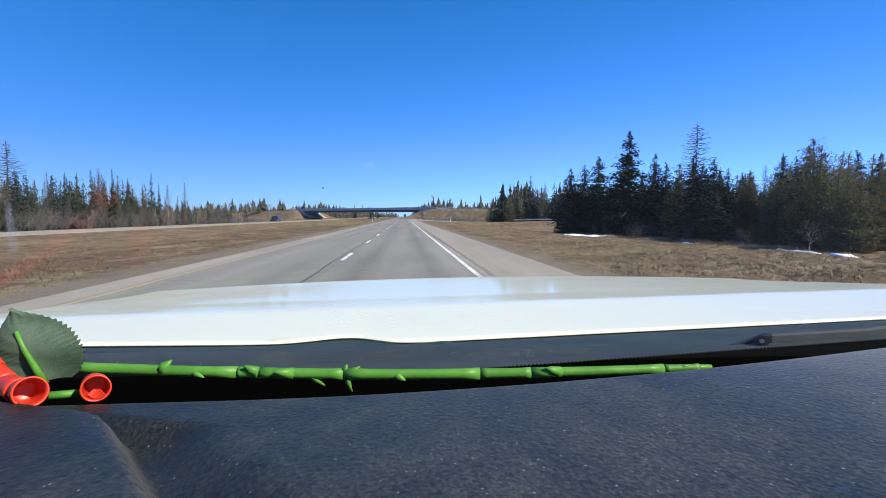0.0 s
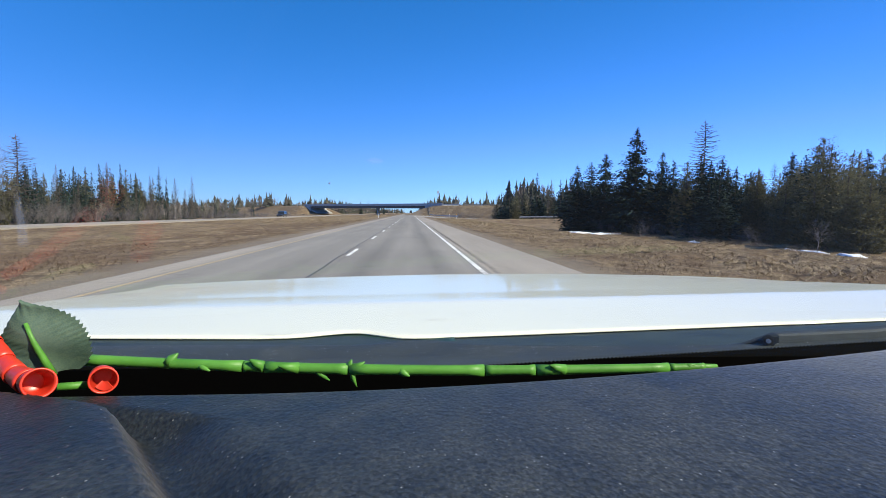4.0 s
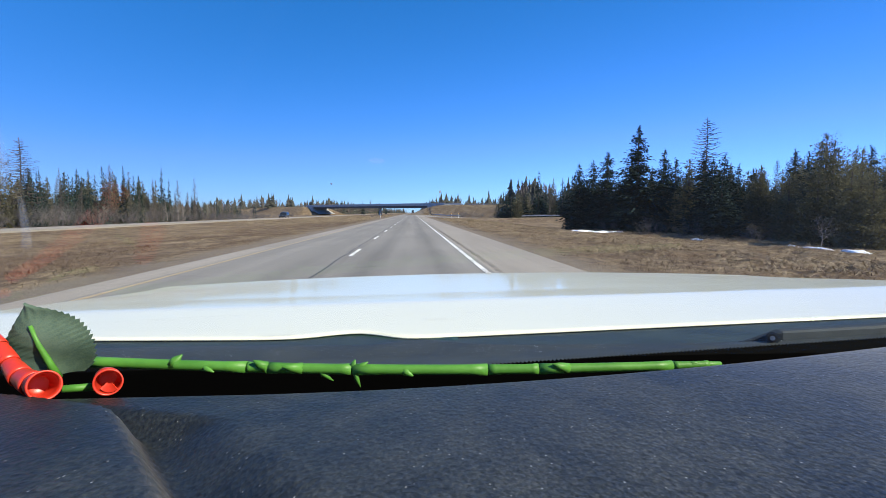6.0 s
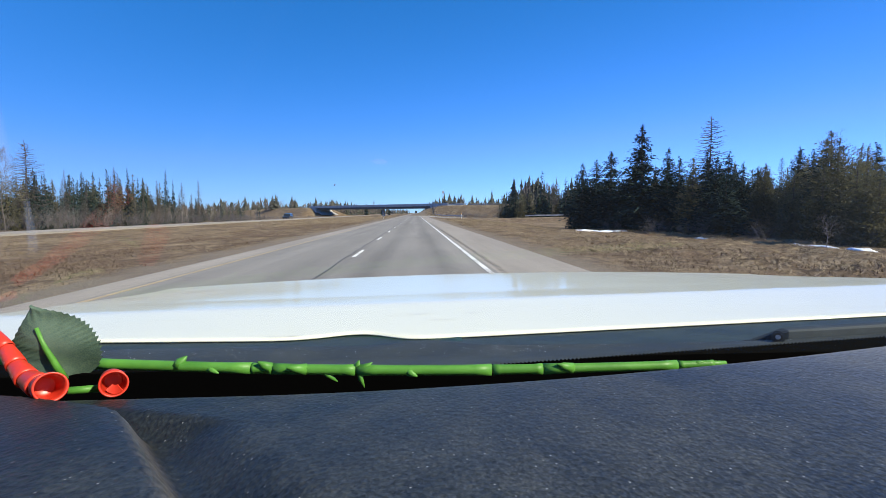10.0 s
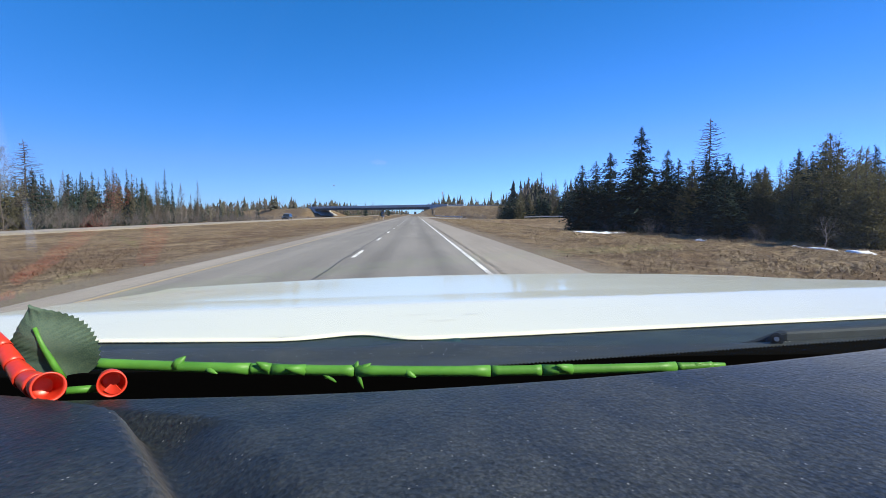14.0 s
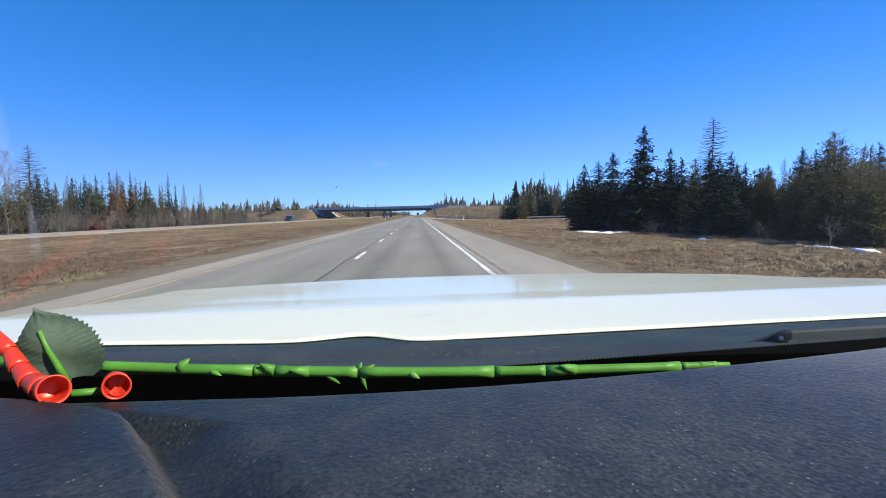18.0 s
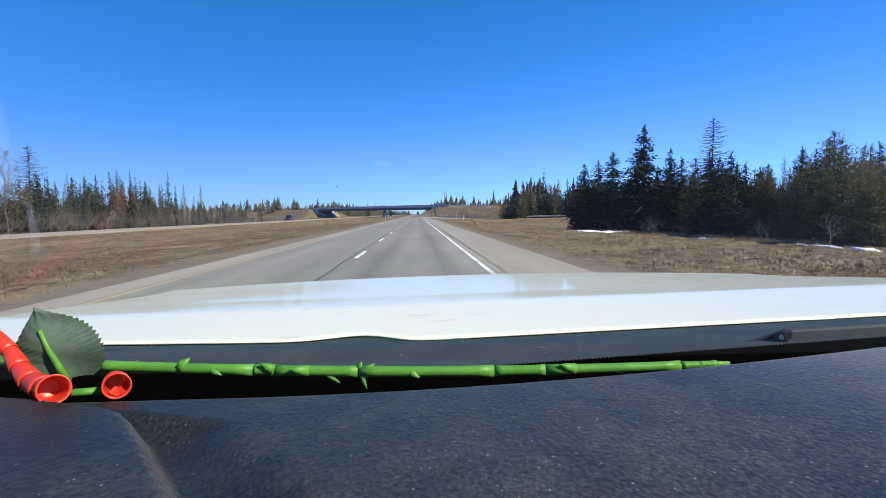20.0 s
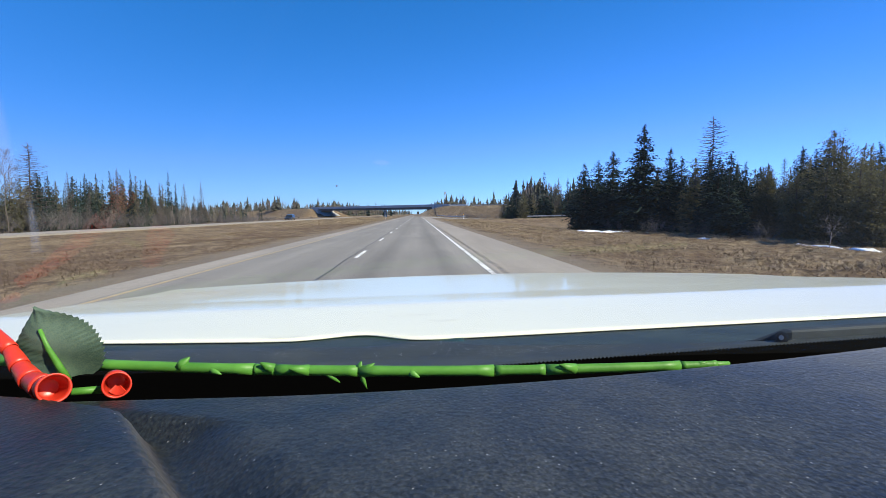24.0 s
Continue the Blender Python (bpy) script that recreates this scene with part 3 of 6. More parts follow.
def shrub_meshes(seed, h, mat, stems=8):
    """Many thin forking stems from one root."""
    r = random.Random(seed)
    v, f = [], []

    def stem(p, d, ln, rad, lev):
        segs = 3 if lev < 2 else 2
        for s in range(segs):
            d = (d + Vector((r.uniform(-1, 1), r.uniform(-1, 1), r.uniform(-0.2, 0.6))) * 0.22).normalized()
            e = p + d * ln / segs
            u = d.orthogonal().normalized()
            w = d.cross(u)
            i0 = len(v)
            for q, rr in ((p, rad), (e, rad * 0.75)):
                for k in range(3):
                    v.append(q + (u * math.cos(2.094 * k) + w * math.sin(2.094 * k)) * rr)
            for k in range(3):
                f.append((i0 + k, i0 + (k + 1) % 3, i0 + 3 + (k + 1) % 3, i0 + 3 + k))
            p, rad = e, rad * 0.75
            if lev < 2:
                for k in range(2):
                    nd = (d + Vector((r.uniform(-1, 1), r.uniform(-1, 1), r.uniform(-0.2, 0.8))) * 0.7).normalized()
                    stem(p.copy(), nd, ln * 0.58, rad * 0.6, lev + 1)

    for i in range(stems):
        a = r.uniform(0, 6.28)
        o = r.uniform(0, 0.18) * h
        stem(Vector((math.cos(a) * o, math.sin(a) * o, -0.1)), Vector((math.cos(a) * r.uniform(0.15, 1.0), math.sin(a) * r.uniform(0.15, 1.0), 1)).normalized(), h * r.uniform(0.4, 0.62), 0.0062 * h, 0)
    return mesh_of("stems", v, f, mat)


def leader_meshes(seed, h, mat):
    """A leafless tree with one straight leader, rising limbs and an egg-shaped open crown."""
    r = random.Random(seed)
    tv, tf, cv, cf = [], [], [], []

    def limb(V, F, a, b, ra, rb, n):
        d = (b - a).normalized()
        u = d.orthogonal().normalized()
        w = d.cross(u)
        i0 = len(V)
        V.extend(p + (u * math.cos(6.2832 * k / n) + w * math.sin(6.2832 * k / n)) * q for p, q in ((a, ra), (b, rb)) for k in range(n))
        F.extend((i0 + k, i0 + (k + 1) % n, i0 + n + (k + 1) % n, i0 + n + k) for k in range(n))

    def shoot(p, d, ln, rad, lev):
        n = 7 if lev == 0 else 5 if lev == 1 else 3
        for k in range(n):
            d = (d + Vector((r.uniform(-1, 1), r.uniform(-1, 1), r.uniform(-0.5, 0.95))) * (0.2 if lev else 0.16)).normalized()
            e = p + d * ln / n
            limb(cv, cf, p, e, rad, rad * 0.86, 4 if lev == 0 else 3)
            p, rad = e, rad * 0.86
            if lev < 3 and k > 0:
                for c in range(2 if lev < 2 else 1):
                    side = d.orthogonal().normalized()
                    side.rotate(Matrix.Rotation(r.uniform(0, 6.28), 3, d))
                    shoot(p.copy(), (d + side * r.uniform(0.5, 1.0)).normalized(), ln * r.uniform(0.24, 0.42), max(rad * 0.6, 0.0007 * h), lev + 1)

    axis = [Vector((0.012 * h * math.sin(i * 0.9), 0.008 * h * math.cos(i * 1.3), -0.3 + (0.93 * h + 0.3) * i / 14)) for i in range(15)]
    for i in range(14):
        limb(tv, tf, axis[i], axis[i + 1], 0.0105 * h * (1 - 0.068 * i), 0.0105 * h * (1 - 0.068 * (i + 1)), 7)
    for i in range(15):
        q = 0.37 + 0.55 * i / 14
        k = q * h / (0.93 * h) * 14
        p = axis[int(k)].lerp(axis[min(14, int(k) + 1)], k - int(k))
        a = i * 2.4 + r.uniform(-0.4, 0.4)
        out = 0.30 * math.sin(math.pi * (0.30 + 0.68 * (i / 14)))
        shoot(p, Vector((math.cos(a), math.sin(a), 0.55 + 0.9 * q)).normalized(), h * (out * 0.72 + 0.03), 0.0046 * h * (1.25 - q), 0)
    return mesh_of("trunk", tv, tf, mat), mesh_of("crown", cv, cf, mat)


SPRUCE = [conifer_meshes(s, 10.0, 2.1 + 0.35 * (s % 3), M_SPRUCE, 0.05, 24, 0.5, 0.3, 4, 1.05) for s in range(1, 6)]
CEDAR = [conifer_meshes(s, 10.0, 2.3, M_CEDAR, 0.02, 23, 0.25, -0.15, 4, 1.2, 0.62, 1, (-0.1, 1.2)) for s in range(11, 15)]
PINE = [conifer_meshes(s, 10.0, 2.6, M_CEDAR, 0.14, 20, 0.5, 0.02, 5, 1.3, 0.5) for s in range(21, 25)]
RUST = [conifer_meshes(31, 10.0, 2.4, M_RUST, 0.03, 16, 0.5, 0.1, 4, 1.3)]
LARCH = [larch_meshes(s, 10.0, 1.9, M_BARK, 0.22 + 0.06 * (s % 2)) for s in (41, 42, 43)]
FINE_SPRUCE = [conifer_meshes(s, 10.0, 2.45 + 0.3 * (s % 3), M_SPRUCE, 0.02, 36, 0.3, 0.2, 6, 1.0, 0.82, 4, (-0.6, 0.4)) for s in range(51, 55)]
FINE_CEDAR = [conifer_meshes(s, 10.0, 2.3, M_CEDAR, 0.01, 34, 0.3, -0.25, 5, 0.9, 0.55, 4, (0.0, 1.35)) for s in range(61, 65)]
BARE = [bare_meshes(s, 10.0, M_PALE_BARK if s % 2 else M_BARK, 0.05 * (s - 2), 0.62, 3, 0.36, 0.010, 3) for s in range(1, 5)] + [leader_meshes(83, 10.0, M_BARK)]
SHRUB = [shrub_meshes(s, 2.0, M_TWIG) for s in range(1, 5)]
KINDS = {
    "spruce": (SPRUCE, "dark green spruce tree with drooping boughs", "tree"),
    "cedar": (CEDAR, "dense olive-brown cedar tree at the wood's edge", "tree"),
    "spruce fine": (FINE_SPRUCE, "dark blue-green spruce tree with drooping boughs", "tree"),
    "cedar fine": (FINE_CEDAR, "dense olive-brown cedar tree at the field's edge", "tree"),
    "pine": (PINE, "ragged yellowish green pine tree with bare lower trunk", "tree"),
    "rust_cedar": (RUST, "dead rust-red conifer among green trees", "tree"),
    "larch": (LARCH, "thin leafless larch with fine side branches", "tree"),
    "bare_tree": (BARE, "leafless grey broadleaf tree with forking branches", "tree"),
}
made_trees = {}


def tree(kind, x, y, h, spin=None, which=None, group="", wide=1.0, label=""):
    r = random.Random(int(x * 131 + y * 17))
    meshes, lab, cat = KINDS[kind]
    k = r.randrange(min(4, len(meshes))) if which is None else which
    s = h / 10.0
    m = pose(x, y, land(x, y) - 0.05, r.uniform(-1.5, 1.5), r.uniform(-1.5, 1.5), r.uniform(0, 360) if spin is None else spin)
    key = (kind, k)
    if key not in made_trees:
        ob = thing(kind.split()[0], m, lab, cat, group)
        part("trunk", meshes[k][0], None, ob)
        part("crown", meshes[k][1], None, ob)
        made_trees[key] = ob
        ob.scale = (s * wide, s * wide, s)
    else:
        ob = copy_thing(made_trees[key], m)
        ob.scale = (s * wide, s * wide, s)
    if label:
        ob["label"] = label
    if group:
        ob["group"] = group
    return ob


def shrub(x, y, h, label="bare purplish-brown shrub of thin stems", name="shrub", wide=1.0):
    r = random.Random(int(x * 71 + y * 37))
    ob = tagged(new(name, SHRUB[r.randrange(4)]), label, "shrub", "roadside shrubs")
    ob.matrix_world = pose(x, y, land(x, y), 0, 0, r.uniform(0, 360)) @ Matrix.Diagonal((h / 2 * wide, h / 2 * wide, h / 2, 1))
    return ob


def scrub(name, spots, label):
    """A thicket of shrubs as one object; spots: x, y, height, width."""
    v, f = [], []
    for x, y, h, w in spots:
        r = random.Random(int(x * 71 + y * 37))
        me = SHRUB[r.randrange(4)]
        co = np.empty(len(me.vertices) * 3, dtype=np.float32)
        me.vertices.foreach_get("co", co)
        co = co.reshape(-1, 3) * (h / 2 * w, h / 2 * w, h / 2)
        a = r.uniform(0, 6.283)
        turned = np.stack((co[:, 0] * math.cos(a) - co[:, 1] * math.sin(a) + x, co[:, 0] * math.sin(a) + co[:, 1] * math.cos(a) + y, co[:, 2] + land(x, y)), 1)
        i0 = len(v)
        v += turned.tolist()
        f += [tuple(i0 + q for q in p.vertices) for p in me.polygons]
    return tagged(new(name, mesh_of(name, v, f, M_TWIG)), label, "scrub", kind="stuff")


def simple_wood(name, seed, count, place, label, mat, tall=(7, 12), leafless=0.35):
    """A far wood as one object: many small tiered conifers with ragged outlines, and round leafless crowns among them."""
    r = random.Random(seed)
    v, f, kinds = [], [], []
    for c in range(count):
        x, y = place(r)
        bare = r.random() < leafless
        h = r.uniform(*tall) * (0.82 if bare else 1.0) * (1.12 if r.random() < 0.15 else 1.0)
        z0 = land(x, y) - 0.3
        w = h * (r.uniform(0.2, 0.3) if bare else r.uniform(0.13, 0.25))
        if bare:                                       # upright slivers of twigs
            for k in range(26):
                a, q = r.uniform(0, 6.283), r.random()
                o = w * math.sqrt(r.random()) * math.sin(math.pi * (0.15 + 0.7 * q))
                px, py, pz = x + math.cos(a) * o, y + math.sin(a) * o, z0 + h * (0.1 + 0.6 * q)
                s, b = h * r.uniform(0.14, 0.3), h * r.uniform(0.012, 0.03)
                i0 = len(v)
                v += [(px - b * math.sin(a), py + b * math.cos(a), pz), (px + b * math.sin(a), py - b * math.cos(a), pz), (px + 0.3 * s * math.cos(a), py + 0.3 * s * math.sin(a), pz + s)]
                f.append((i0, i0 + 1, i0 + 2))
        else:
            for L in range(11):
                q = L / 11
                zb, zt = z0 + h * (0.04 + 0.85 * q), z0 + h * (0.04 + 0.85 * q) + h * 0.14
                rr = w * (1 - q) ** 0.8
                n = 7
                i0 = len(v)
                v.append((x, y, zt))
                a0 = r.uniform(0, 6)
                for k in range(n):
                    a = a0 + 6.283 * k / n
                    s = rr * r.choice((0.25, 0.6, 1.0, 1.4)) * r.uniform(0.8, 1.2)
                    v.append((x + math.cos(a) * s, y + math.sin(a) * s, zb - r.uniform(-0.03, 0.06) * h))
                f += [(i0, i0 + 1 + k, i0 + 1 + (k + 1) % n) for k in range(n)]
        kinds += [int(bare)] * (len(f) - len(kinds))
    me = mesh_of(name, v, f, mat)
    me.materials.append(M_BARE_FAR)
    me.polygons.foreach_set("material_index", kinds)
    return tagged(new(name, me), label, "wood", kind="stuff")


# woods beyond the opposite carriageway
rng = random.Random(7)
LEFT_GROUP = "trees along the opposite carriageway"
y = 44.0
while y < 262:
    for row in range(3):
        x = -71.5 + narrow(y) - row * 5.5 - rng.uniform(0, 4.0)
        k = rng.choices(("cedar", "spruce", "pine", "bare_tree"), (4, 3, 6, 0.4 if row else 0.8))[0]
        hh = rng.uniform(8.8, 11.2) + row * 0.8 + 3.4 * sm(108, 132, y) * (1 - sm(200, 250, y))
        if k == "cedar":
            hh *= 0.85
        tree(k, x, y + rng.uniform(-1.2, 1.2), hh, group=LEFT_GROUP)
    y += rng.uniform(2.1, 3.1) * (1 + sm(120, 260, y) * 0.7)
for x, y, h in ((-73, 105.6, 17.2), (-74, 103, 13.5), (-73, 131.5, 16.2), (-72, 133.5, 14.5), (-74, 139.5, 16), (-73, 121, 13.5), (-75, 97, 11.5)):
    tree("spruce", x, y, h, group=LEFT_GROUP)
for x, y, h in ((-68.2, 117, 5.4), (-68.0, 113.5, 4.4), (-68.4, 108, 3.6)):
    tree("rust_cedar", x, y, h, 0, 0, LEFT_GROUP, 1.3)
scrub("roadside_scrub", [(-66.5 + narrow(70 + i * 7) - rng.random() * 2.5, 70 + i * 7 + rng.uniform(-2, 2), rng.uniform(1.2, 2.4), 1.0) for i in range(26)],
      "low bare scrub along the opposite carriageway")
simple_wood("far_wood_left", 3, 1100, lambda r: (-88 - 60 * r.random() ** 1.4, r.uniform(-280, 262)), "dense dark conifer wood beyond the first trees", M_MIXED, (8, 12.5))
simple_wood("distant_wood_left", 5, 1300, lambda r: (-76 - 190 * r.random() ** 2, r.uniform(625, 1300)), "distant mixed wood along the horizon", M_MIXED, (10, 16.5), 0.6)
# thin spruces, larches and bare trees behind grey scrub
for x, y, h, k, w in ((-53, 281.0, 12.4, "larch", 1.3), (-52.6, 281.7, 8.6, "spruce", 0.8), (-56, 292.9, 9.4, "larch", 0.5), (-53.5, 290.8, 8.0, "spruce", 0.6),
                      (-52.8, 291.8, 8.1, "spruce", 0.6), (-52.4, 298.1, 9.8, "spruce", 0.6), (-52, 299.1, 10.6, "larch", 0.5), (-53, 305.3, 10.6, "spruce", 0.5), (-52.4, 307.4, 9.0, "spruce", 0.5),
                      (-52.6, 309.5, 9.2, "spruce", 0.5), (-52.2, 313.6, 9.2, "larch", 0.5), (-53.2, 318.8, 11.6, "spruce", 0.45), (-52.6, 320.9, 9.4, "spruce", 0.5), (-54.2, 329.1, 9.8, "larch", 0.6), (-53.6, 336.4, 10.8, "larch", 0.55)):
    tree(k, x, y, h, group=LEFT_GROUP, wide=w)
tree("bare_tree", -50, 273.1, 10.8, 40, 4, LEFT_GROUP, 0.75, "tall slender leafless tree at the wood's edge")
y = 258.0
while y < 385:
    q = 1 - 0.5 * sm(300, 385, y)
    for row in range(4):
        k = rng.choices(("spruce", "cedar", "bare_tree", "larch", "pine"), (5, 4 if y < 295 else 1.5, 1.6, 2.5, 3 if y < 290 else 0.6))[0]
        slim = 0.6 if k == "larch" or row == 0 else 0.95
        tree(k, -52.5 - row * 3.2 - rng.uniform(0, 3.0), y + rng.uniform(-1.5, 1.5), rng.uniform(5.8, 8.6) * q * (0.8 if k == "cedar" else 1), group=LEFT_GROUP, wide=slim)
    y += rng.uniform(1.8, 2.6) * (1 + 0.6 * sm(300, 400, y))
stand = random.Random(23)
for i in range(44):                                   # a closer, taller stand, and pale leaning stems before it
    y = 284 + 44 * (i + stand.random()) / 44
    tree(stand.choice(("spruce", "spruce", "cedar", "pine")), -54.5 - stand.uniform(0, 7), y, stand.uniform(6.6, 8.4) + 1.4 * sm(292, 304, y), group=LEFT_GROUP, wide=0.75)
for i in range(22):
    tree(stand.choice(("larch", "bare_tree", "bare_tree")), -50.8 - stand.uniform(0, 1.6), 283 + 52 * (i + stand.random()) / 22, stand.uniform(4.6, 6.8), group=LEFT_GROUP, wide=0.6)
scrub("wood_edge_scrub", [(-50.0 - rng.uniform(0, 4.0), q, rng.uniform(2.4, 4.6) * (1 - 0.4 * sm(300, 390, q)), 1.3) for q in np.arange(258, 394, 1.05).tolist()],
      "tangled grey-brown leafless scrub at the wood's edge")
for i in range(26):
    shrub(-49 - rng.uniform(0, 16), 390 + i * 4.2, rng.uniform(1.0, 2.2), "low grey-brown leafless scrub", wide=1.5)
simple_wood("scrub_wood_left", 19, 340, lambda r: (-74 - 70 * r.random() ** 1.4, r.uniform(330, 430)), "thin wood behind the roadside scrub", M_MIXED, (4.5, 7.5), 0.6)

# the lone leafless tree, shrubs and a marker pair in the median
tree("bare_tree", -18.9, 55.0, 10.2, 150, 4, label="tall lone leafless tree standing in the median grass")
for x, y, h in ((-17.5, 105, 5.6), (-19.5, 113, 4.6), (-16.0, 121, 4.0), (-27, 105, 5.2), (-25, 112, 3.2), (-30, 118, 3.6), (-22, 128, 2.6), (-33, 100, 2.2), (-20, 150, 3), (-26, 160, 3.4), (-18, 175, 2.2), (-12, 190, 1.6), (-11, 352, 1.8), (-13, 372, 1.6)):
    shrub(x, y, h, wide=1.2)
for i in range(7):
    tree("bare_tree", -20 - rng.uniform(0, 12), 120 + i * 9 + rng.uniform(-3, 3), rng.uniform(3.2, 5.5), wide=1.3, label="small leafless scrub tree in the median")
for x, y, h in ((-24, -30, 2.4), (-18, -34, 2.2), (-20, -245, 2.4), (-17, -238, 2.8), (-15, -228, 3), (-24, -252, 2)):
    shrub(x, y, h)

# woods and scrub beyond the exit ramp
RIGHT_GROUP = "trees beyond the exit ramp"
for x, y, h in ((32.6, 75, 7.2), (37.1, 75, 5.8), (34.5, 78, 4.6)):
    tree("larch" if h == 7.2 else "spruce", x, y, h, group=RIGHT_GROUP, wide=1.5 if h == 7.2 else 1)
for px in range(44):
    a = 0.46 + 0.58 * px / 43 + rng.uniform(-0.008, 0.008)
    d = rng.uniform(72, 100)
    k = rng.choices(("spruce", "cedar", "larch", "bare_tree"), (6, 2, 1.2, 1.0))[0]
    tree(k, a * d, d, rng.uniform(2.9, 4.5), group=RIGHT_GROUP, wide=1.7)
for i in range(40):
    a, d = 0.44 + 0.66 * rng.random(), rng.uniform(96, 130)
    if near_line(RAMP_LINE, a * d, d)[0] > 8 ** 2:
        tree(rng.choice(("spruce", "cedar", "spruce")), a * d, d, rng.uniform(3.4, 5.2), group=RIGHT_GROUP, wide=1.6)
for a, d, h in ((1.012, 75, 8.9), (0.981, 75, 7.5), (1.03, 70, 8.0), (0.995, 70, 6.5), (0.766, 75, 7.6), (0.745, 76, 7.2), (0.716, 74, 6.5), (0.69, 75, 6.1), (0.663, 75, 6.9), (0.612, 75, 6.9), (0.584, 76, 6.6), (0.598, 77, 6.9), (0.626, 76, 7.2), (0.64, 77, 7.0), (0.558, 77, 5.4), (0.545, 78, 4.6)):
    tree("spruce", a * d, d, h, group=RIGHT_GROUP, wide=1.25)
for a, d, h, k in ((0.80, 72, 5.2, "cedar"), (0.82, 73, 6.2, "cedar"), (0.84, 72, 6.0, "cedar"), (0.86, 74, 5.6, "cedar"), (0.885, 74, 6.4, "larch"), (0.895, 75, 6.8, "larch"), (0.93, 75, 5.8, "larch"), (0.95, 76, 5.0, "cedar")):
    tree(k, a * d, d, h, group=RIGHT_GROUP, wide=0.8 if k == "larch" else 1.5)
for i in range(165):
    a = 0.475 + 0.6 * rng.random()
    d = 22 + 50 * rng.random() ** 0.75
    if near_line(RAMP_LINE, a * d, d)[0] < 7.5 ** 2 or a * d < 13.6 + 3 * sm(28, 45, d) or (d < 32 and rng.random() < 0.45):
        continue
    shrub(a * d, d, rng.uniform(1.6, 3.0) * (0.75 if d < 32 else 1), wide=1.4)
for x, y, h in ((15.0, 20.2, 2.4), (16.5, 30, 2.4), (19, 36, 2.6), (19, 44, 2.4), (21, 50, 2.8), (17.8, 40, 2.0), (23, 56, 3.0)):
    shrub(x, y, h, "wide leafless shrub with dense grey-purple twigs", wide=1.7)
simple_wood("far_wood_right", 9, 700, lambda r: (118 + 120 * r.random(), r.uniform(60, 200)), "dark conifer wood behind the scrub", M_MIXED, (3.8, 6.0))
FIELD_GROUP = "conifers at the edge of the field"
for x, y, h, k, w in ((22.3, 274, 8.6, "spruce", 1.45), (24.8, 276, 9.2, "spruce", 1.35), (25.2, 272, 9.8, "spruce", 1.45), (26.9, 267, 12.3, "spruce", 1.25), (27.8, 271, 9.4, "spruce", 1.25), (30.4, 268, 9.8, "spruce", 1.25),
                      (30.3, 265, 8.3, "spruce", 1.35), (31.9, 262, 12.6, "larch", 1.25), (31.6, 261.4, 8.6, "spruce", 1.35), (29.5, 257, 7.5, "spruce", 1.5), (28.1, 253, 5.6, "spruce", 1.6), (33.6, 261, 8.6, "spruce", 1.25), (34.4, 260, 7.4, "spruce", 0.9),
                      (35.3, 258, 8.0, "bare_tree", 0.8), (36.5, 257, 7.8, "larch", 0.7), (35.7, 256, 7.3, "bare_tree", 0.8), (36.3, 254, 7.2, "cedar", 1.2), (34.6, 250, 7.1, "cedar", 1.25), (34.4, 248, 7.2, "cedar", 1.2),
                      (37.7, 250, 7.8, "cedar", 1.2), (41.1, 252, 8.1, "spruce", 1.25), (40.5, 250, 7.7, "cedar", 1.2), (42.9, 249, 7.9, "spruce", 1.25), (38.7, 246, 7.2, "cedar", 1.2), (42.4, 246, 7.6, "cedar", 1.2),
                      (29.0, 243.5, 5.4, "cedar", 1.45), (30.1, 242, 5.8, "cedar", 1.5), (30.3, 240.5, 5.2, "cedar", 1.5), (32.4, 241, 6.2, "cedar", 1.3), (33.3, 244.5, 6.2, "cedar", 1.4), (30.9, 248.5, 5.6, "cedar", 1.3), (31.7, 253.5, 6.0, "cedar", 1.3)):
    tree(k + " fine" if k in ("spruce", "cedar") else k, x, y, h, group=FIELD_GROUP, wide=w)
tree("bare_tree", 25.6, 239, 3.2, group=FIELD_GROUP, wide=0.8, label="small leafless tree at the edge of the field")
for i in range(46):                                   # the side that faces the exit
    q = (i + rng.random()) / 46
    x = 31 + 73 * q
    tree(rng.choice(("cedar", "cedar", "spruce")) + (" fine" if q < 0.3 else ""), x, 242 + 43 * q + rng.uniform(0, 7), rng.uniform(6.2, 8.6), group=FIELD_GROUP, wide=1.3)
for i in range(30):                                   # and the ranks behind it
    x, y = 26 + rng.uniform(0, 14), 252 + rng.uniform(0, 28)
    if x > 21 + (280 - y) * 0.22 + 3:
        tree(rng.choice(("spruce fine", "cedar fine", "spruce fine")), x, y, rng.uniform(6.0, 8.4), group=FIELD_GROUP, wide=1.2)
simple_wood("field_wood", 11, 330, lambda r: (lambda x: (x, r.uniform(258 + 0.35 * (x - 34), 298)))(34 + 68 * r.random()), "block of dense conifers behind the grass field", M_MIXED, (6, 7.6), 0.0)
for i in range(16):
    q = rng.random()
    shrub(24 + 5.5 * q + rng.uniform(-1, 1), 273 - 30 * q, rng.uniform(1.4, 2.4), "leafless grey-purple shrub below the conifers", wide=1.2)
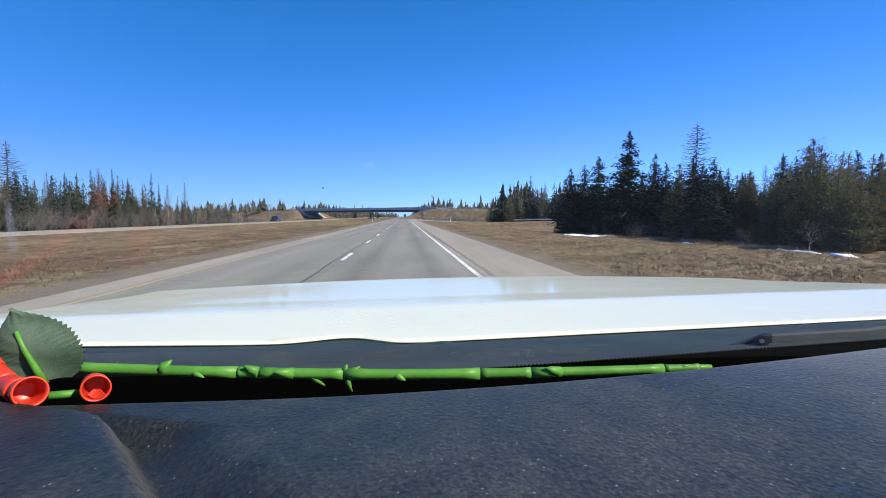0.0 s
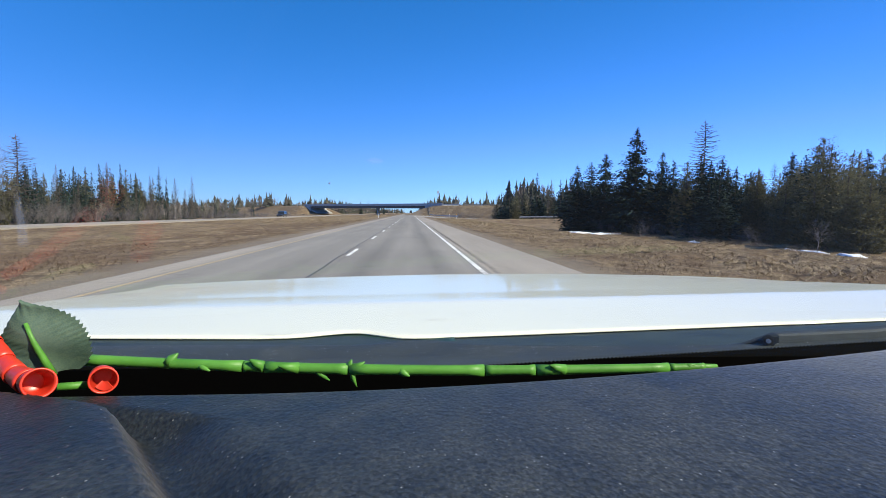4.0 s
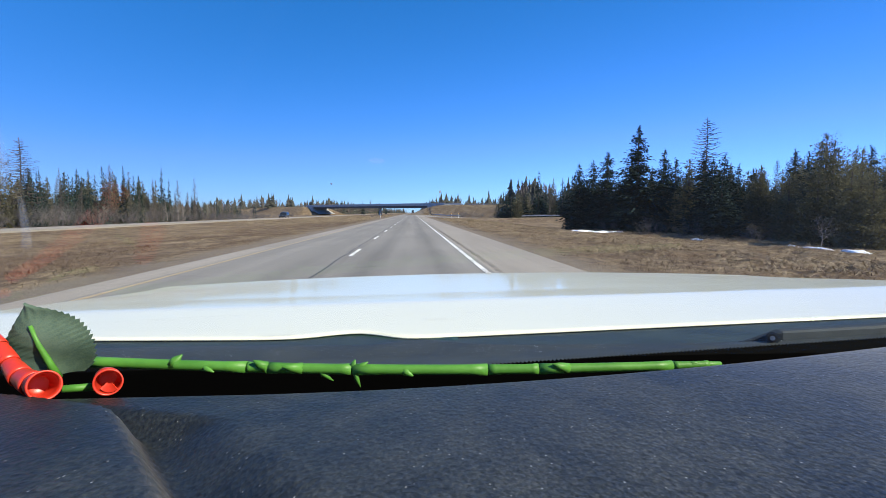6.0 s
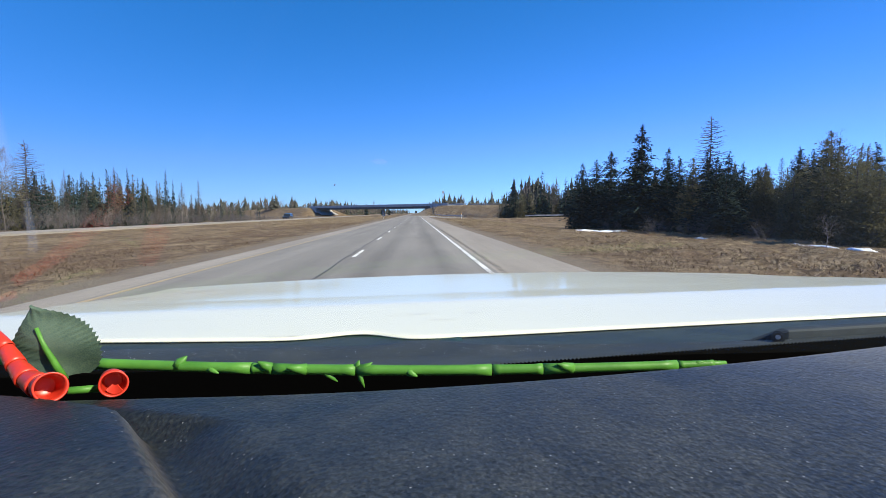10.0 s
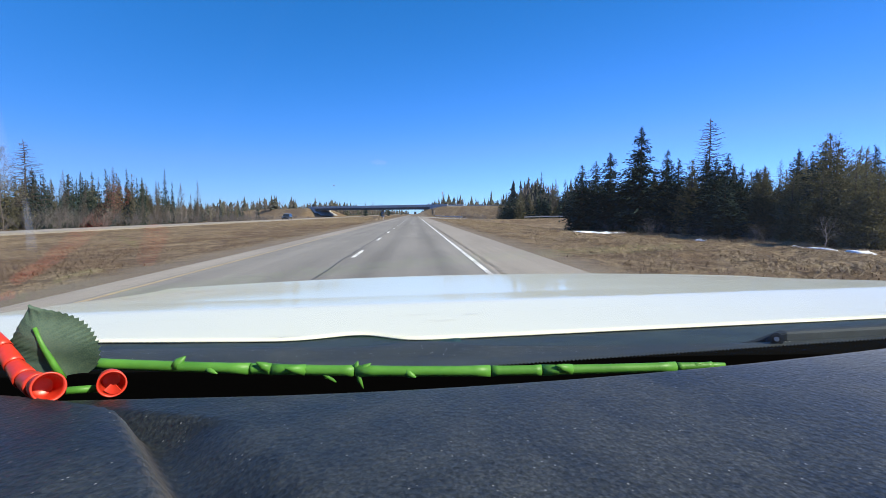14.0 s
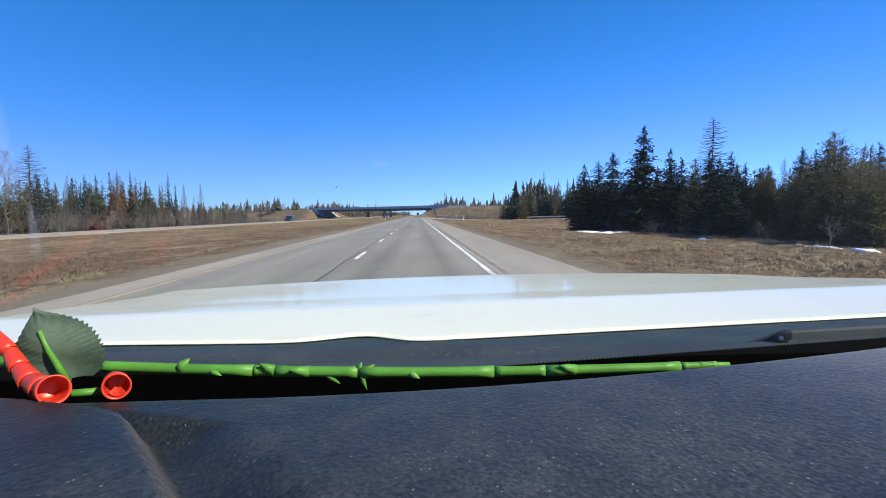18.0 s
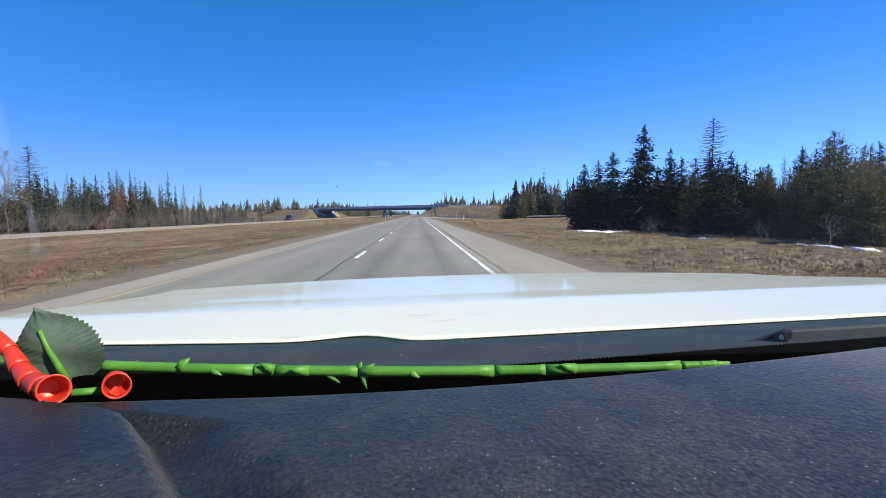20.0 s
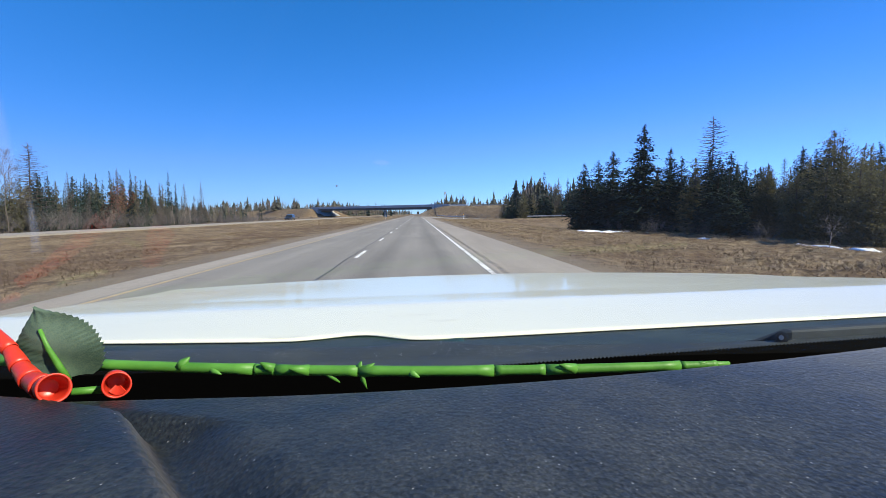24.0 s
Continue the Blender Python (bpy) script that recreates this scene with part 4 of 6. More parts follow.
# dark trees beyond the entry ramp
RAMP_GROUP = "dark conifers beyond the entry ramp"
for x, y, h, k, w in ((36.5, 350, 13.8, "spruce", 0.9), (37.5, 343, 10.0, "bare_tree", 0.8), (40.2, 348, 11.6, "cedar", 0.8), (33.0, 352, 8.6, "spruce", 1.1), (42.5, 347, 12.0, "spruce", 0.9), (45, 345, 12.6, "spruce", 0.9)):
    tree(k, x, y, h, group=RAMP_GROUP, wide=w)
for i in range(70):
    tree(rng.choice(("spruce", "cedar", "spruce", "spruce", "bare_tree")), 27.5 + rng.uniform(0, 34), 346 + rng.uniform(0, 22), rng.uniform(6.0, 9.6), group=RAMP_GROUP, wide=1.2)
for i in range(16):
    shrub(16 + rng.uniform(0, 14), 356 + rng.uniform(0, 70), rng.uniform(2.0, 3.2), "dense purple-grey scrub below the overpass bank", wide=1.6)
simple_wood("distant_wood_right", 13, 1400, lambda r: (19 + 230 * r.random() ** 2, r.uniform(520, 1200)), "distant mixed wood along the horizon", M_MIXED, (11, 17), 0.6)
simple_wood("bank_wood", 17, 850, lambda r: (46 + 200 * r.random() ** 1.5, r.uniform(385, 600)), "mixed wood behind the overpass bank", M_MIXED, (9, 13.5), 0.55)
for i in range(26):
    tree(rng.choice(("bare_tree", "spruce", "bare_tree", "larch")), rng.choice((-1, 1)) * rng.uniform(20, 46) - (56 if i % 2 else 0) * 0, 560 + rng.uniform(30, 160), rng.uniform(8, 13), group="trees beyond the overpass")
simple_wood("horizon_wood", 15, 800, lambda r: (r.choice((-1, 1)) * (26 + 500 * r.random()), r.uniform(1200, 2600)), "farthest line of woods", M_MIXED, (12, 20))

# tall trees beside the way already driven
PASSED_GROUP = "tall trees beside the highway"
for i in range(34):
    y = -272 + i * 6.6 + rng.uniform(-2, 2)
    k = rng.choices(("spruce", "pine", "bare_tree", "cedar", "larch"), (6, 1.5, 1.5, 2, 1))[0]
    tree(k, 23 + rng.uniform(0, 10), y, rng.uniform(9, 16), group=PASSED_GROUP)
for x, y, h in ((22, -52, 15), (25, -50, 13), (20.5, -46, 10), (27, -54, 19), (29, -48, 14), (24, -40, 11)):
    tree("spruce", x, y, h, group=PASSED_GROUP)
for x, y, h in ((24, -238, 19), (30, -232, 18)):
    tree("pine", x, y, h, group=PASSED_GROUP)
for i in range(20):
    shrub(15 + rng.uniform(0, 7), -272 + i * 9, rng.uniform(1.5, 3))


# ---- dry grass ----
def grass(name, seed, count, place, label, tall=(0.15, 0.45), blades=5, wide=0.018, mat=None):
    r = random.Random(seed)
    v, f = [], []
    for c in range(count):
        x, y = place(r)
        z = land(x, y) - 0.03
        for b in range(blades):
            h = r.uniform(*tall)
            a = r.uniform(0, 6.28)
            lean = r.uniform(0.5, 2.6) * h
            ox, oy = x + r.uniform(-0.18, 0.18), y + r.uniform(-0.18, 0.18)
            w = wide * r.uniform(0.7, 1.4)
            i0 = len(v)
            v += [(ox - math.sin(a) * w, oy + math.cos(a) * w, z), (ox + math.sin(a) * w, oy - math.cos(a) * w, z),
                  (ox + math.cos(a) * lean, oy + math.sin(a) * lean, z + h)]
            f.append((i0, i0 + 1, i0 + 2))
    return tagged(new(name, mesh_of(name, v, f, mat or M_STRAW)), label, "grass", kind="stuff")


def clumped(r, x0, x1, y0, y1, near, size, cut, seed):
    """A spot in a strip, more often near its start and in patches."""
    while True:
        x, y = x0 + (x1 - x0) * r.random(), y0 + (y1 - y0) * r.random() ** near
        if noise.noise((x * size, y * size * 0.6, seed)) > r.uniform(cut - 0.35, cut + 0.3):
            return x, y


Y0 = STAND + 7
grass("median_grass", 21, 15000, lambda r: clumped(r, -8.2, -33.5, Y0, STAND + 100, 1.8, 0.12, -0.1, 3.0), "matted dry straw-coloured grass of the median", (0.02, 0.09), 7, 0.010)
grass("verge_grass", 22, 1500, lambda r: (-6.9 - r.random() ** 1.5 * 1.8, Y0 + 75 * r.random() ** 1.5), "short dry weeds at the pavement's edge", (0.03, 0.1), 4, 0.006)
grass("median_weeds", 27, 7000, lambda r: clumped(r, -7.4, -19, Y0, STAND + 80, 1.7, 0.3, 0.0, 9.0), "dark brown dead weeds near the pavement", (0.04, 0.17), 6, 0.008, M_WEED)
grass("golden_grass", 28, 5200, lambda r: clumped(r, -15, -33, STAND + 14, STAND + 90, 1.2, 0.2, 0.0, 4.0), "paler golden grass in the middle of the median", (0.03, 0.11), 7, 0.014)
grass("field_grass", 23, 15000, lambda r: clumped(r, 6.0, 30, Y0, STAND + 62, 1.5, 0.45, 0.0, 6.0), "tangled dry straw-coloured grass of the field", (0.02, 0.11), 8, 0.016)
grass("field_tussocks", 31, 7000, lambda r: clumped(r, 7.0, 30, Y0, STAND + 60, 1.5, 0.55, 0.25, 2.0), "pale bent tussocks in the field", (0.03, 0.14), 10, 0.018, M_PALE_STRAW)
grass("field_weeds", 32, 5200, lambda r: clumped(r, 5.4, 30, Y0, STAND + 62, 1.5, 0.6, 0.1, 8.0), "dark brown dead weeds in the field", (0.04, 0.15), 6, 0.01, M_WEED)
grass("wood_edge_weeds", 33, 900, lambda r: (lambda q: (21.5 + 6 * q + r.uniform(-0.8, 1), 275 - 34 * q + r.uniform(-1, 1)))(r.random()), "tall upright dead weeds along the wood's edge", (0.2, 0.5), 5, 0.010)
grass("gore_grass", 24, 900, lambda r: (5.2 + 0.6 * r.random() + (lambda t: 3.3 * t * r.random())(r.random()), 21 + 34 * r.random()), "sparse dead weeds in the gravel wedge", (0.04, 0.16), 4, 0.012)


def field_spot(r):
    while True:
        y = 14 + 80 * r.random() ** 1.4
        x = 11.8 + 34 * r.random()
        if near_line(RAMP_LINE, x, y)[0] > 5.2 ** 2:
            return x, y


def inner_field_spot(r):
    while True:
        x, y = 6.5 + 60 * r.random(), 70 + 150 * r.random()
        if near_line(RAMP_LINE, x, y)[0] > 5.2 ** 2:
            return x, y


grass("ramp_field_grass", 25, 3500, inner_field_spot, "dry brown grass of the field", (0.1, 0.3), 5, 0.04)
grass("far_median_grass", 26, 5200, lambda r: (-9 - 24 * r.random(), 295 + 180 * r.random()), "dry grass of the farther median", (0.1, 0.28), 5, 0.04)
grass("far_field_grass", 34, 2600, lambda r: (6.5 + 14 * r.random(), 268 + 62 * r.random()), "dry grass between field and ramp", (0.1, 0.3), 6, 0.03)


def ramp_verge_spot(r):
    while True:
        y = 9 + 52 * r.random() ** 1.3
        x = 10.5 + 22 * r.random()
        d = near_line(RAMP_LINE, x, y)[0] ** 0.5
        if 4.3 < d < 6.8 and noise.noise((x * 0.5, y * 0.4, 5.0)) > r.uniform(-0.5, 0.25):
            return x, y


grass("ramp_verge_weeds", 29, 4200, ramp_verge_spot, "pale dead weeds and gravel along the ramp's edge", (0.05, 0.2), 5, 0.007)
grass("scrub_weeds", 30, 6500, field_spot, "dark brown dead weeds between the shrubs", (0.08, 0.34), 5, 0.012, M_WEED)


# ---- snow ----
def snow(x, y, lx, ly, seed, deep=1.0, label="thin patch of old melting snow on the grass"):
    r = random.Random(seed)
    n = 22
    v, f = [(x, y, land(x, y) + 0.06 * deep)], []
    for ring, (k, hh) in enumerate(((0.55, 0.055), (0.9, 0.035), (1.0, -0.06))):
        for i in range(n):
            a = 6.283 * i / n
            q = k * (0.75 + 0.5 * noise.noise((math.cos(a) * 1.7 + seed, math.sin(a) * 1.7, seed * 0.7)))
            px, py = x + math.cos(a) * lx * q, y + math.sin(a) * ly * q
            v.append((px, py, land(px, py) + hh * (deep if hh > 0 else 1)))
    f += [(0, 1 + i, 1 + (i + 1) % n) for i in range(n)]
    for ring in range(2):
        o = 1 + ring * n
        f += [(o + i, o + n + i, o + n + (i + 1) % n, o + (i + 1) % n) for i in range(n)]
    tagged(new("snow_patch", mesh_of("snow_patch", v, f, M_SNOW, True)), label, "snow", "snow patches", "structure")


snow_rng = random.Random(44)
for i, (x, y, lx, ly) in enumerate(((27.5, 38, 4.0, 1.6), (31, 35.5, 3.6, 1.4), (26.5, 32, 3.0, 1.0), (18.5, 34, 3.0, 0.8), (23, 36, 3.0, 1.0), (22, 26.5, 2.2, 0.8), (16.4, 46, 2.4, 1.0), (20, 47, 3.0, 1.0), (35, 35, 3.0, 1.2), (40, 42, 3.0, 1.0), (30, 45, 3.0, 1.0))):
    for k in range(7):                       # remnants broken up by the grass
        snow(x + snow_rng.uniform(-1, 1) * lx, y + snow_rng.uniform(-1, 1) * ly, snow_rng.uniform(0.3, 1.0), snow_rng.uniform(0.12, 0.3), 100 + i * 7 + k)
for i, (x, y, lx, ly) in enumerate(((17.5, -52, 3.4, 5.0), (16.5, -38, 1.6, 7.0), (18, -222, 2, 9), (-34, -258, 4.5, 2.0), (15.5, -66, 1.4, 6), (36, 404, 1.4, 6))):
    snow(x, y, lx, ly, i + 1)
for i, (x, y, lx, ly) in enumerate(((20.6, 267.0, 2.6, 1.2), (23.0, 265.5, 2.2, 1.0), (26.2, 240.6, 0.5, 2.2), (26.4, 237.2, 0.45, 1.6), (25.0, 251.5, 0.4, 1.2))):
    snow(x, y, lx, ly, 60 + i, 3.4 if i < 2 else 1.3, "bank of old snow along the wood's edge")


# ---- signs, lamps, rails, fence ----
def lettering(name, text, size, parent, at, mat, label="", bold=0.0, wide=1.0, gap=1.0):
    """Raised characters in the built-in font, facing -y."""
    cu = bpy.data.curves.new(name, "FONT")
    cu.body, cu.size, cu.align_x, cu.align_y = text, size, "CENTER", "CENTER"
    cu.extrude, cu.offset, cu.space_character = 0.003, bold, gap
    tmp = bpy.data.objects.new(name, cu)
    scene.collection.objects.link(tmp)
    me = bpy.data.meshes.new_from_object(tmp.evaluated_get(bpy.context.evaluated_depsgraph_get()))
    bpy.data.objects.remove(tmp)
    me.materials.clear()
    me.materials.append(mat)
    ob = part(name, me, None, parent, label)
    ob.matrix_basis = pose(*at, 90, 0, 0) @ Matrix.Diagonal((wide, 1, 1, 1))
    return ob


def plate(w, h, r=0.05, y0=-0.006, y1=0.006):
    """A sheet with rounded corners in the xz plane, centred."""
    bm = bmesh.new()
    pts = []
    for cx, cz, a0 in ((w / 2 - r, h / 2 - r, 0), (-w / 2 + r, h / 2 - r, 90), (-w / 2 + r, -h / 2 + r, 180), (w / 2 - r, -h / 2 + r, 270)):
        for k in range(5):
            a = radians(a0 + 22.5 * k)
            pts.append((cx + r * math.cos(a), cz + r * math.sin(a)))
    A = [bm.verts.new((x, y0, z)) for x, z in pts]
    B = [bm.verts.new((x, y1, z)) for x, z in pts]
    bm.faces.new(A), bm.faces.new(B[::-1])
    n = len(pts)
    for i in range(n):
        bm.faces.new((A[i], B[i], B[(i + 1) % n], A[(i + 1) % n]))
    bmesh.ops.recalc_face_normals(bm, faces=bm.faces)
    return bm


def rim(w, h, t, y=-0.008):
    return boxes((-w / 2, w / 2, y, y + 0.004, h / 2 - t, h / 2), (-w / 2, w / 2, y, y + 0.004, -h / 2, -h / 2 + t),
                 (-w / 2, -w / 2 + t, y, y + 0.004, -h / 2 + t, h / 2 - t), (w / 2 - t, w / 2, y, y + 0.004, -h / 2 + t, h / 2 - t))


def arrow(ob, parent, size, at, angle):
    """A white up-right arrow."""
    bm = bmesh.new()
    sh = [(-0.5, -0.11), (0.1, -0.11), (0.1, -0.3), (0.5, 0), (0.1, 0.3), (0.1, 0.11), (-0.5, 0.11)]
    A = [bm.verts.new((x * size, -0.003, z * size)) for x, z in sh]
    B = [bm.verts.new((x * size, 0.0, z * size)) for x, z in sh]
    bm.faces.new(A), bm.faces.new(B[::-1])
    for i in range(7):
        bm.faces.new((A[i], B[i], B[(i + 1) % 7], A[(i + 1) % 7]))
    bmesh.ops.recalc_face_normals(bm, faces=bm.faces)
    a = part("arrow", bm, M_SIGN_WHITE, parent, "white slanting arrow")
    a.matrix_basis = pose(*at, 0, -angle, 0)


# exit number sign in the gore
g = thing("exit_sign", pose(5.62, 19.4, land(5.62, 19.4), 0, 1.6, -4), "green exit sign with white number and arrow over a striped marker", "road sign")
part("post", boxes((-0.085, 0.085, -0.02, 0.12, -0.3, 2.0), bevel=0.01), M_POST, g, "weathered square timber post")
pn = part("panel", plate(1.07, 1.38), M_SIGN_GREEN, g, "green reflective sheet")
pn.location = (0, -0.035, 2.57)
part("border", rim(1.03, 1.34, 0.022), M_SIGN_WHITE, pn, "thin white border")
lettering("number", "163", 0.50, pn, (0.0, -0.01, 0.36), M_SIGN_WHITE, "white exit number", 0.004, 1.05, 1.1)
arrow(pn, pn, 0.80, (0.03, -0.01, -0.26), 45)
mk = part("marker_board", plate(0.42, 0.86, 0.03), M_SIGN_YELLOW, g, "yellow board with black upward chevrons")
mk.location = (0, -0.035, 1.38)
for k in range(4):
    bm = bmesh.new()
    z = -0.44 + 0.215 * k
    sh = [(-0.205, z), (0, z + 0.15), (0.205, z), (0.205, z + 0.1), (0, z + 0.25), (-0.205, z + 0.1)]
    sh = [(a, min(0.42, max(-0.42, b))) for a, b in sh]
    for q in ((0, 1, 4, 5), (1, 2, 3, 4)):
        A = [bm.verts.new((sh[i][0], -0.011, sh[i][1])) for i in q]
        B = [bm.verts.new((sh[i][0], -0.006, sh[i][1])) for i in q]
        bm.faces.new(A)
        for i in range(4):
            bm.faces.new((A[i], B[i], B[(i + 1) % 4], A[(i + 1) % 4]))
    bmesh.ops.recalc_face_normals(bm, faces=bm.faces)
    part("chevron", bm, M_SIGN_BLACK, mk, "black chevron")
rock = bmesh.new()
for i in range(46):
    a, d = rng.uniform(0, 6.28), rng.uniform(0.05, 0.75)
    r0 = rng.uniform(0.03, 0.09)
    rs = bmesh.ops.create_icosphere(rock, subdivisions=1, radius=r0)
    for q in rs["verts"]:
        q.co = Vector((q.co.x * rng.uniform(0.8, 1.3) + math.cos(a) * d * 1.2, q.co.y * rng.uniform(0.8, 1.3) + math.sin(a) * d, q.co.z * 0.7 + 0.02))
me = bpy.data.meshes.new("stones")
rock.to_mesh(me), rock.free()
me.materials.append(M_GRAVEL)
ob = tagged(new("stones", me), "small heap of loose stones round the sign post", "stones", kind="stuff")
ob.location = (5.55, 19.35, land(5.55, 19.4))

# amber advisory speed sign at the ramp
s = thing("speed_sign", pose(6.75, 39.5, land(6.75, 39.5), 0, 0, -3), "amber advisory speed sign reading eighty on a steel post", "road sign")
part("post", boxes((-0.09, 0.09, 0.0, 0.1, -0.3, 1.95), bevel=0.01), M_GALV, s, "grey post")
pn = part("panel", plate(0.78, 0.78), M_SIGN_YELLOW, s)
pn.location = (0, -0.02, 1.98)
part("border", rim(0.74, 0.74, 0.02), M_SIGN_BLACK, pn)
lettering("digits", "80", 0.56, pn, (0, -0.01, 0.0), M_SIGN_BLACK, "black digits", 0.004)
tb = part("tab", plate(0.78, 0.24, 0.03), M_SIGN_YELLOW, s)
tb.location = (0, -0.02, 1.45)
lettering("unit", "km/h", 0.2, tb, (0, -0.01, 0.0), M_SIGN_BLACK, "black letters", 0.002)

# large guide sign beside the exit lane
g = thing("guide_sign", pose(14.0, -57.0, -0.95, 0, 0, -6), "large green guide sign with white words on two steel posts", "road sign")
for x in (-1.0, 0.95):
    part("post", boxes((x - 0.07, x + 0.07, 0.03, 0.17, -0.4, 3.6), bevel=0.01), M_GALV, g, "grey steel post")
pn = part("panel", plate(3.4, 1.95, 0.1), M_SIGN_GREEN, g)
pn.location = (0, -0.01, 3.4)
part("border", rim(3.34, 1.89, 0.035), M_SIGN_WHITE, pn)
lettering("word", "Chemin", 0.40, pn, (-0.3, -0.01, 0.56), M_SIGN_WHITE, "white letters", 0.003, 1.0, 1.1)
lettering("word", "Panmure", 0.52, pn, (-0.3, -0.01, 0.0), M_SIGN_WHITE, "white letters", 0.003, 1.0, 1.1)
lettering("word", "Road", 0.40, pn, (-0.25, -0.01, -0.56), M_SIGN_WHITE, "white letters", 0.003, 1.0, 1.1)
arrow(pn, pn, 0.85, (1.22, -0.01, -0.05), 55)


def street_lamp(x, y, h=10.6, turn=0):
    g = thing("street_lamp", pose(x, y, land(x, y), 0, 0, turn), "tall grey steel street lamp with one curved arm", "street lamp", "highway street lamps")
    part("base", boxes((-0.2, 0.2, -0.2, 0.2, -0.3, 0.12), bevel=0.02), M_CONCRETE, g, "concrete footing")
    bm = bmesh.new()
    tube(bm, [(0, 0, 0.1), (0, 0, h * 0.5), (0, 0, h)], [0.115, 0.09, 0.062], 10)
    part("pole", bm, M_GALV, g, "", True)
    bm = bmesh.new()
    tube(bm, [(0, 0, h - 0.08), (-0.45, 0, h + 0.38), (-1.1, 0, h + 0.72), (-1.8, 0, h + 0.88)], [0.05, 0.045, 0.04, 0.035], 8)
    part("arm", bm, M_GALV, g, "", True)
    bm = bmesh.new()
    tube(bm, [(-1.7, 0, h + 0.87), (-1.85, 0, h + 0.89), (-2.2, 0, h + 0.9), (-2.42, 0, h + 0.88)], [0.05, 0.12, 0.13, 0.05], 8)
    for q in bm.verts:
        q.co.z = h + 0.88 + (q.co.z - h - 0.88) * 0.5
    part("lamp_head", bm, M_GALV, g, "flat grey luminaire", True)
    return g


lamp0 = street_lamp(5.57, 58.4, 10.3)
for x, y in ((17.6, 11.5), (8.9, -40.0), (9.5, -86.0)):
    copy_thing(lamp0, pose(x, y, land(x, y)))


def guardrail(name, pts, label, step=3.8, zoff=0.0, posts=True):
    """W-beam steel rail on posts along a line."""
    line = smooth_line(pts, 1.9)
    g = thing(name, pose(0, 0, 0), label, "guardrail")
    prof = [(0.0, 0.42), (-0.04, 0.47), (-0.04, 0.53), (0.0, 0.575), (0.0, 0.605), (-0.04, 0.65), (-0.04, 0.71), (0.0, 0.76)]
    v, f = [], []
    n = len(prof)
    for i, p in enumerate(line):
        d = (line[min(i + 1, len(line) - 1)] - line[max(i - 1, 0)]).normalized()
        r = Vector((d.y, -d.x))
        for side in (0, 0.006):
            for o, z in prof:
                q = p + r * (o + side)
                v.append((q.x, q.y, land(p.x, p.y) + zoff + z))
        if i:
            a, b = (i - 1) * 2 * n, i * 2 * n
            for k in range(n - 1):
                f += [(a + k, a + k + 1, b + k + 1, b + k), (a + n + k, b + n + k, b + n + k + 1, a + n + k + 1)]
            f += [(a + n - 1, a + 2 * n - 1, b + 2 * n - 1, b + n - 1)]
    part("beam", mesh_of("beam", v, f, M_RAIL, False), None, g, "weathered steel W-beam")
    pm = bpy.data.meshes.new("post")
    bm = boxes((-0.075, 0.075, -0.075, 0.075, -0.4, 0.72), bevel=0.006)
    bm.to_mesh(pm), bm.free()
    pm.materials.append(M_POST)
    for i in range(0, len(line), 2):
        p = line[i]
        d = (line[min(i + 1, len(line) - 1)] - line[max(i - 1, 0)]).normalized()
        o = part("post", pm, None, g)
        q = p + Vector((d.y, -d.x)) * 0.09
        o.matrix_basis = pose(q.x, q.y, land(q.x, q.y) + zoff, 0, 0, -math.degrees(math.atan2(d.x, d.y)))
    return g


guardrail("guardrail", [(5.6, -275), (5.6, -250), (5.9, -228), (6.6, -214)], "weathered grey steel guardrail on timber posts beside the shoulder")
guardrail("guardrail", [(13.5, 346), (11.6, 360), (10.6, 385), (10.2, 420), (9.6, 470), (8.5, 500)], "long grey steel guardrail below the overpass bank")
guardrail("guardrail", [(30.0, 115.5), (38.5, 126), (55, 138.5), (79, 147), (112, 153)], "pale guardrail round the outside of the exit ramp", zoff=0.0)
a = BRIDGE_A - BRIDGE_DIR * 16
guardrail("guardrail", [(a.x + 5.5, a.y + 2.0), (a.x + 22, a.y - 16), (a.x + 55, a.y - 50), (a.x + 110, a.y - 108)], "steel guardrail along the top of the overpass bank")

guardrail("guardrail", [(84.0, 327), (62.0, 335.5), (44.0, 339.5), (30.0, 342.5)], "pale guardrail round the outside of the entry ramp")

# broken cedar fence and snow-fence stakes in the scrub
fence = thing("fence", pose(0, 0, 0), "broken grey cedar rail fence in the weeds", "fence")
fp = [(13.0, 20.9), (14.25, 20.7), (13.9, 18.6)]
for i, (x, y) in enumerate(fp):
    bm = bmesh.new()
    z = land(x, y)
    tube(bm, [(x, y, z - 0.3), (x + 0.02, y, z + 0.35), (x + rng.uniform(-0.06, 0.06), y, z + rng.uniform(0.6, 0.85))], [0.06, 0.05, 0.045], 6)
    part("post", bm, M_POST, fence)
for i, (za, zb) in enumerate(((0.6, 0.2), (0.15, 0.1))):
    bm = bmesh.new()
    (xa, ya), (xb, yb) = fp[i], fp[i + 1]
    tube(bm, [(xa, ya - 0.06, land(xa, ya) + za), ((xa + xb) / 2, (ya + yb) / 2 - 0.06, (land(xa, ya) + za + land(xb, yb) + zb) / 2 - 0.04), (xb, yb - 0.06, land(xb, yb) + zb)], [0.035, 0.04, 0.03], 6)
    part("rail", bm, M_POST, fence)


def delineator(x, y, col=M_SIGN_YELLOW, label="thin white marker post with amber reflector"):
    g = thing("marker_post", pose(x, y, land(x, y)), label, "marker post", "roadside marker posts")
    part("post", boxes((-0.03, 0.03, -0.02, 0.02, -0.2, 1.25), bevel=0.005), M_SIGN_WHITE, g)
    part("reflector", boxes((-0.05, 0.05, -0.035, -0.022, 1.12, 1.3), bevel=0.008), col, g, "amber reflector")


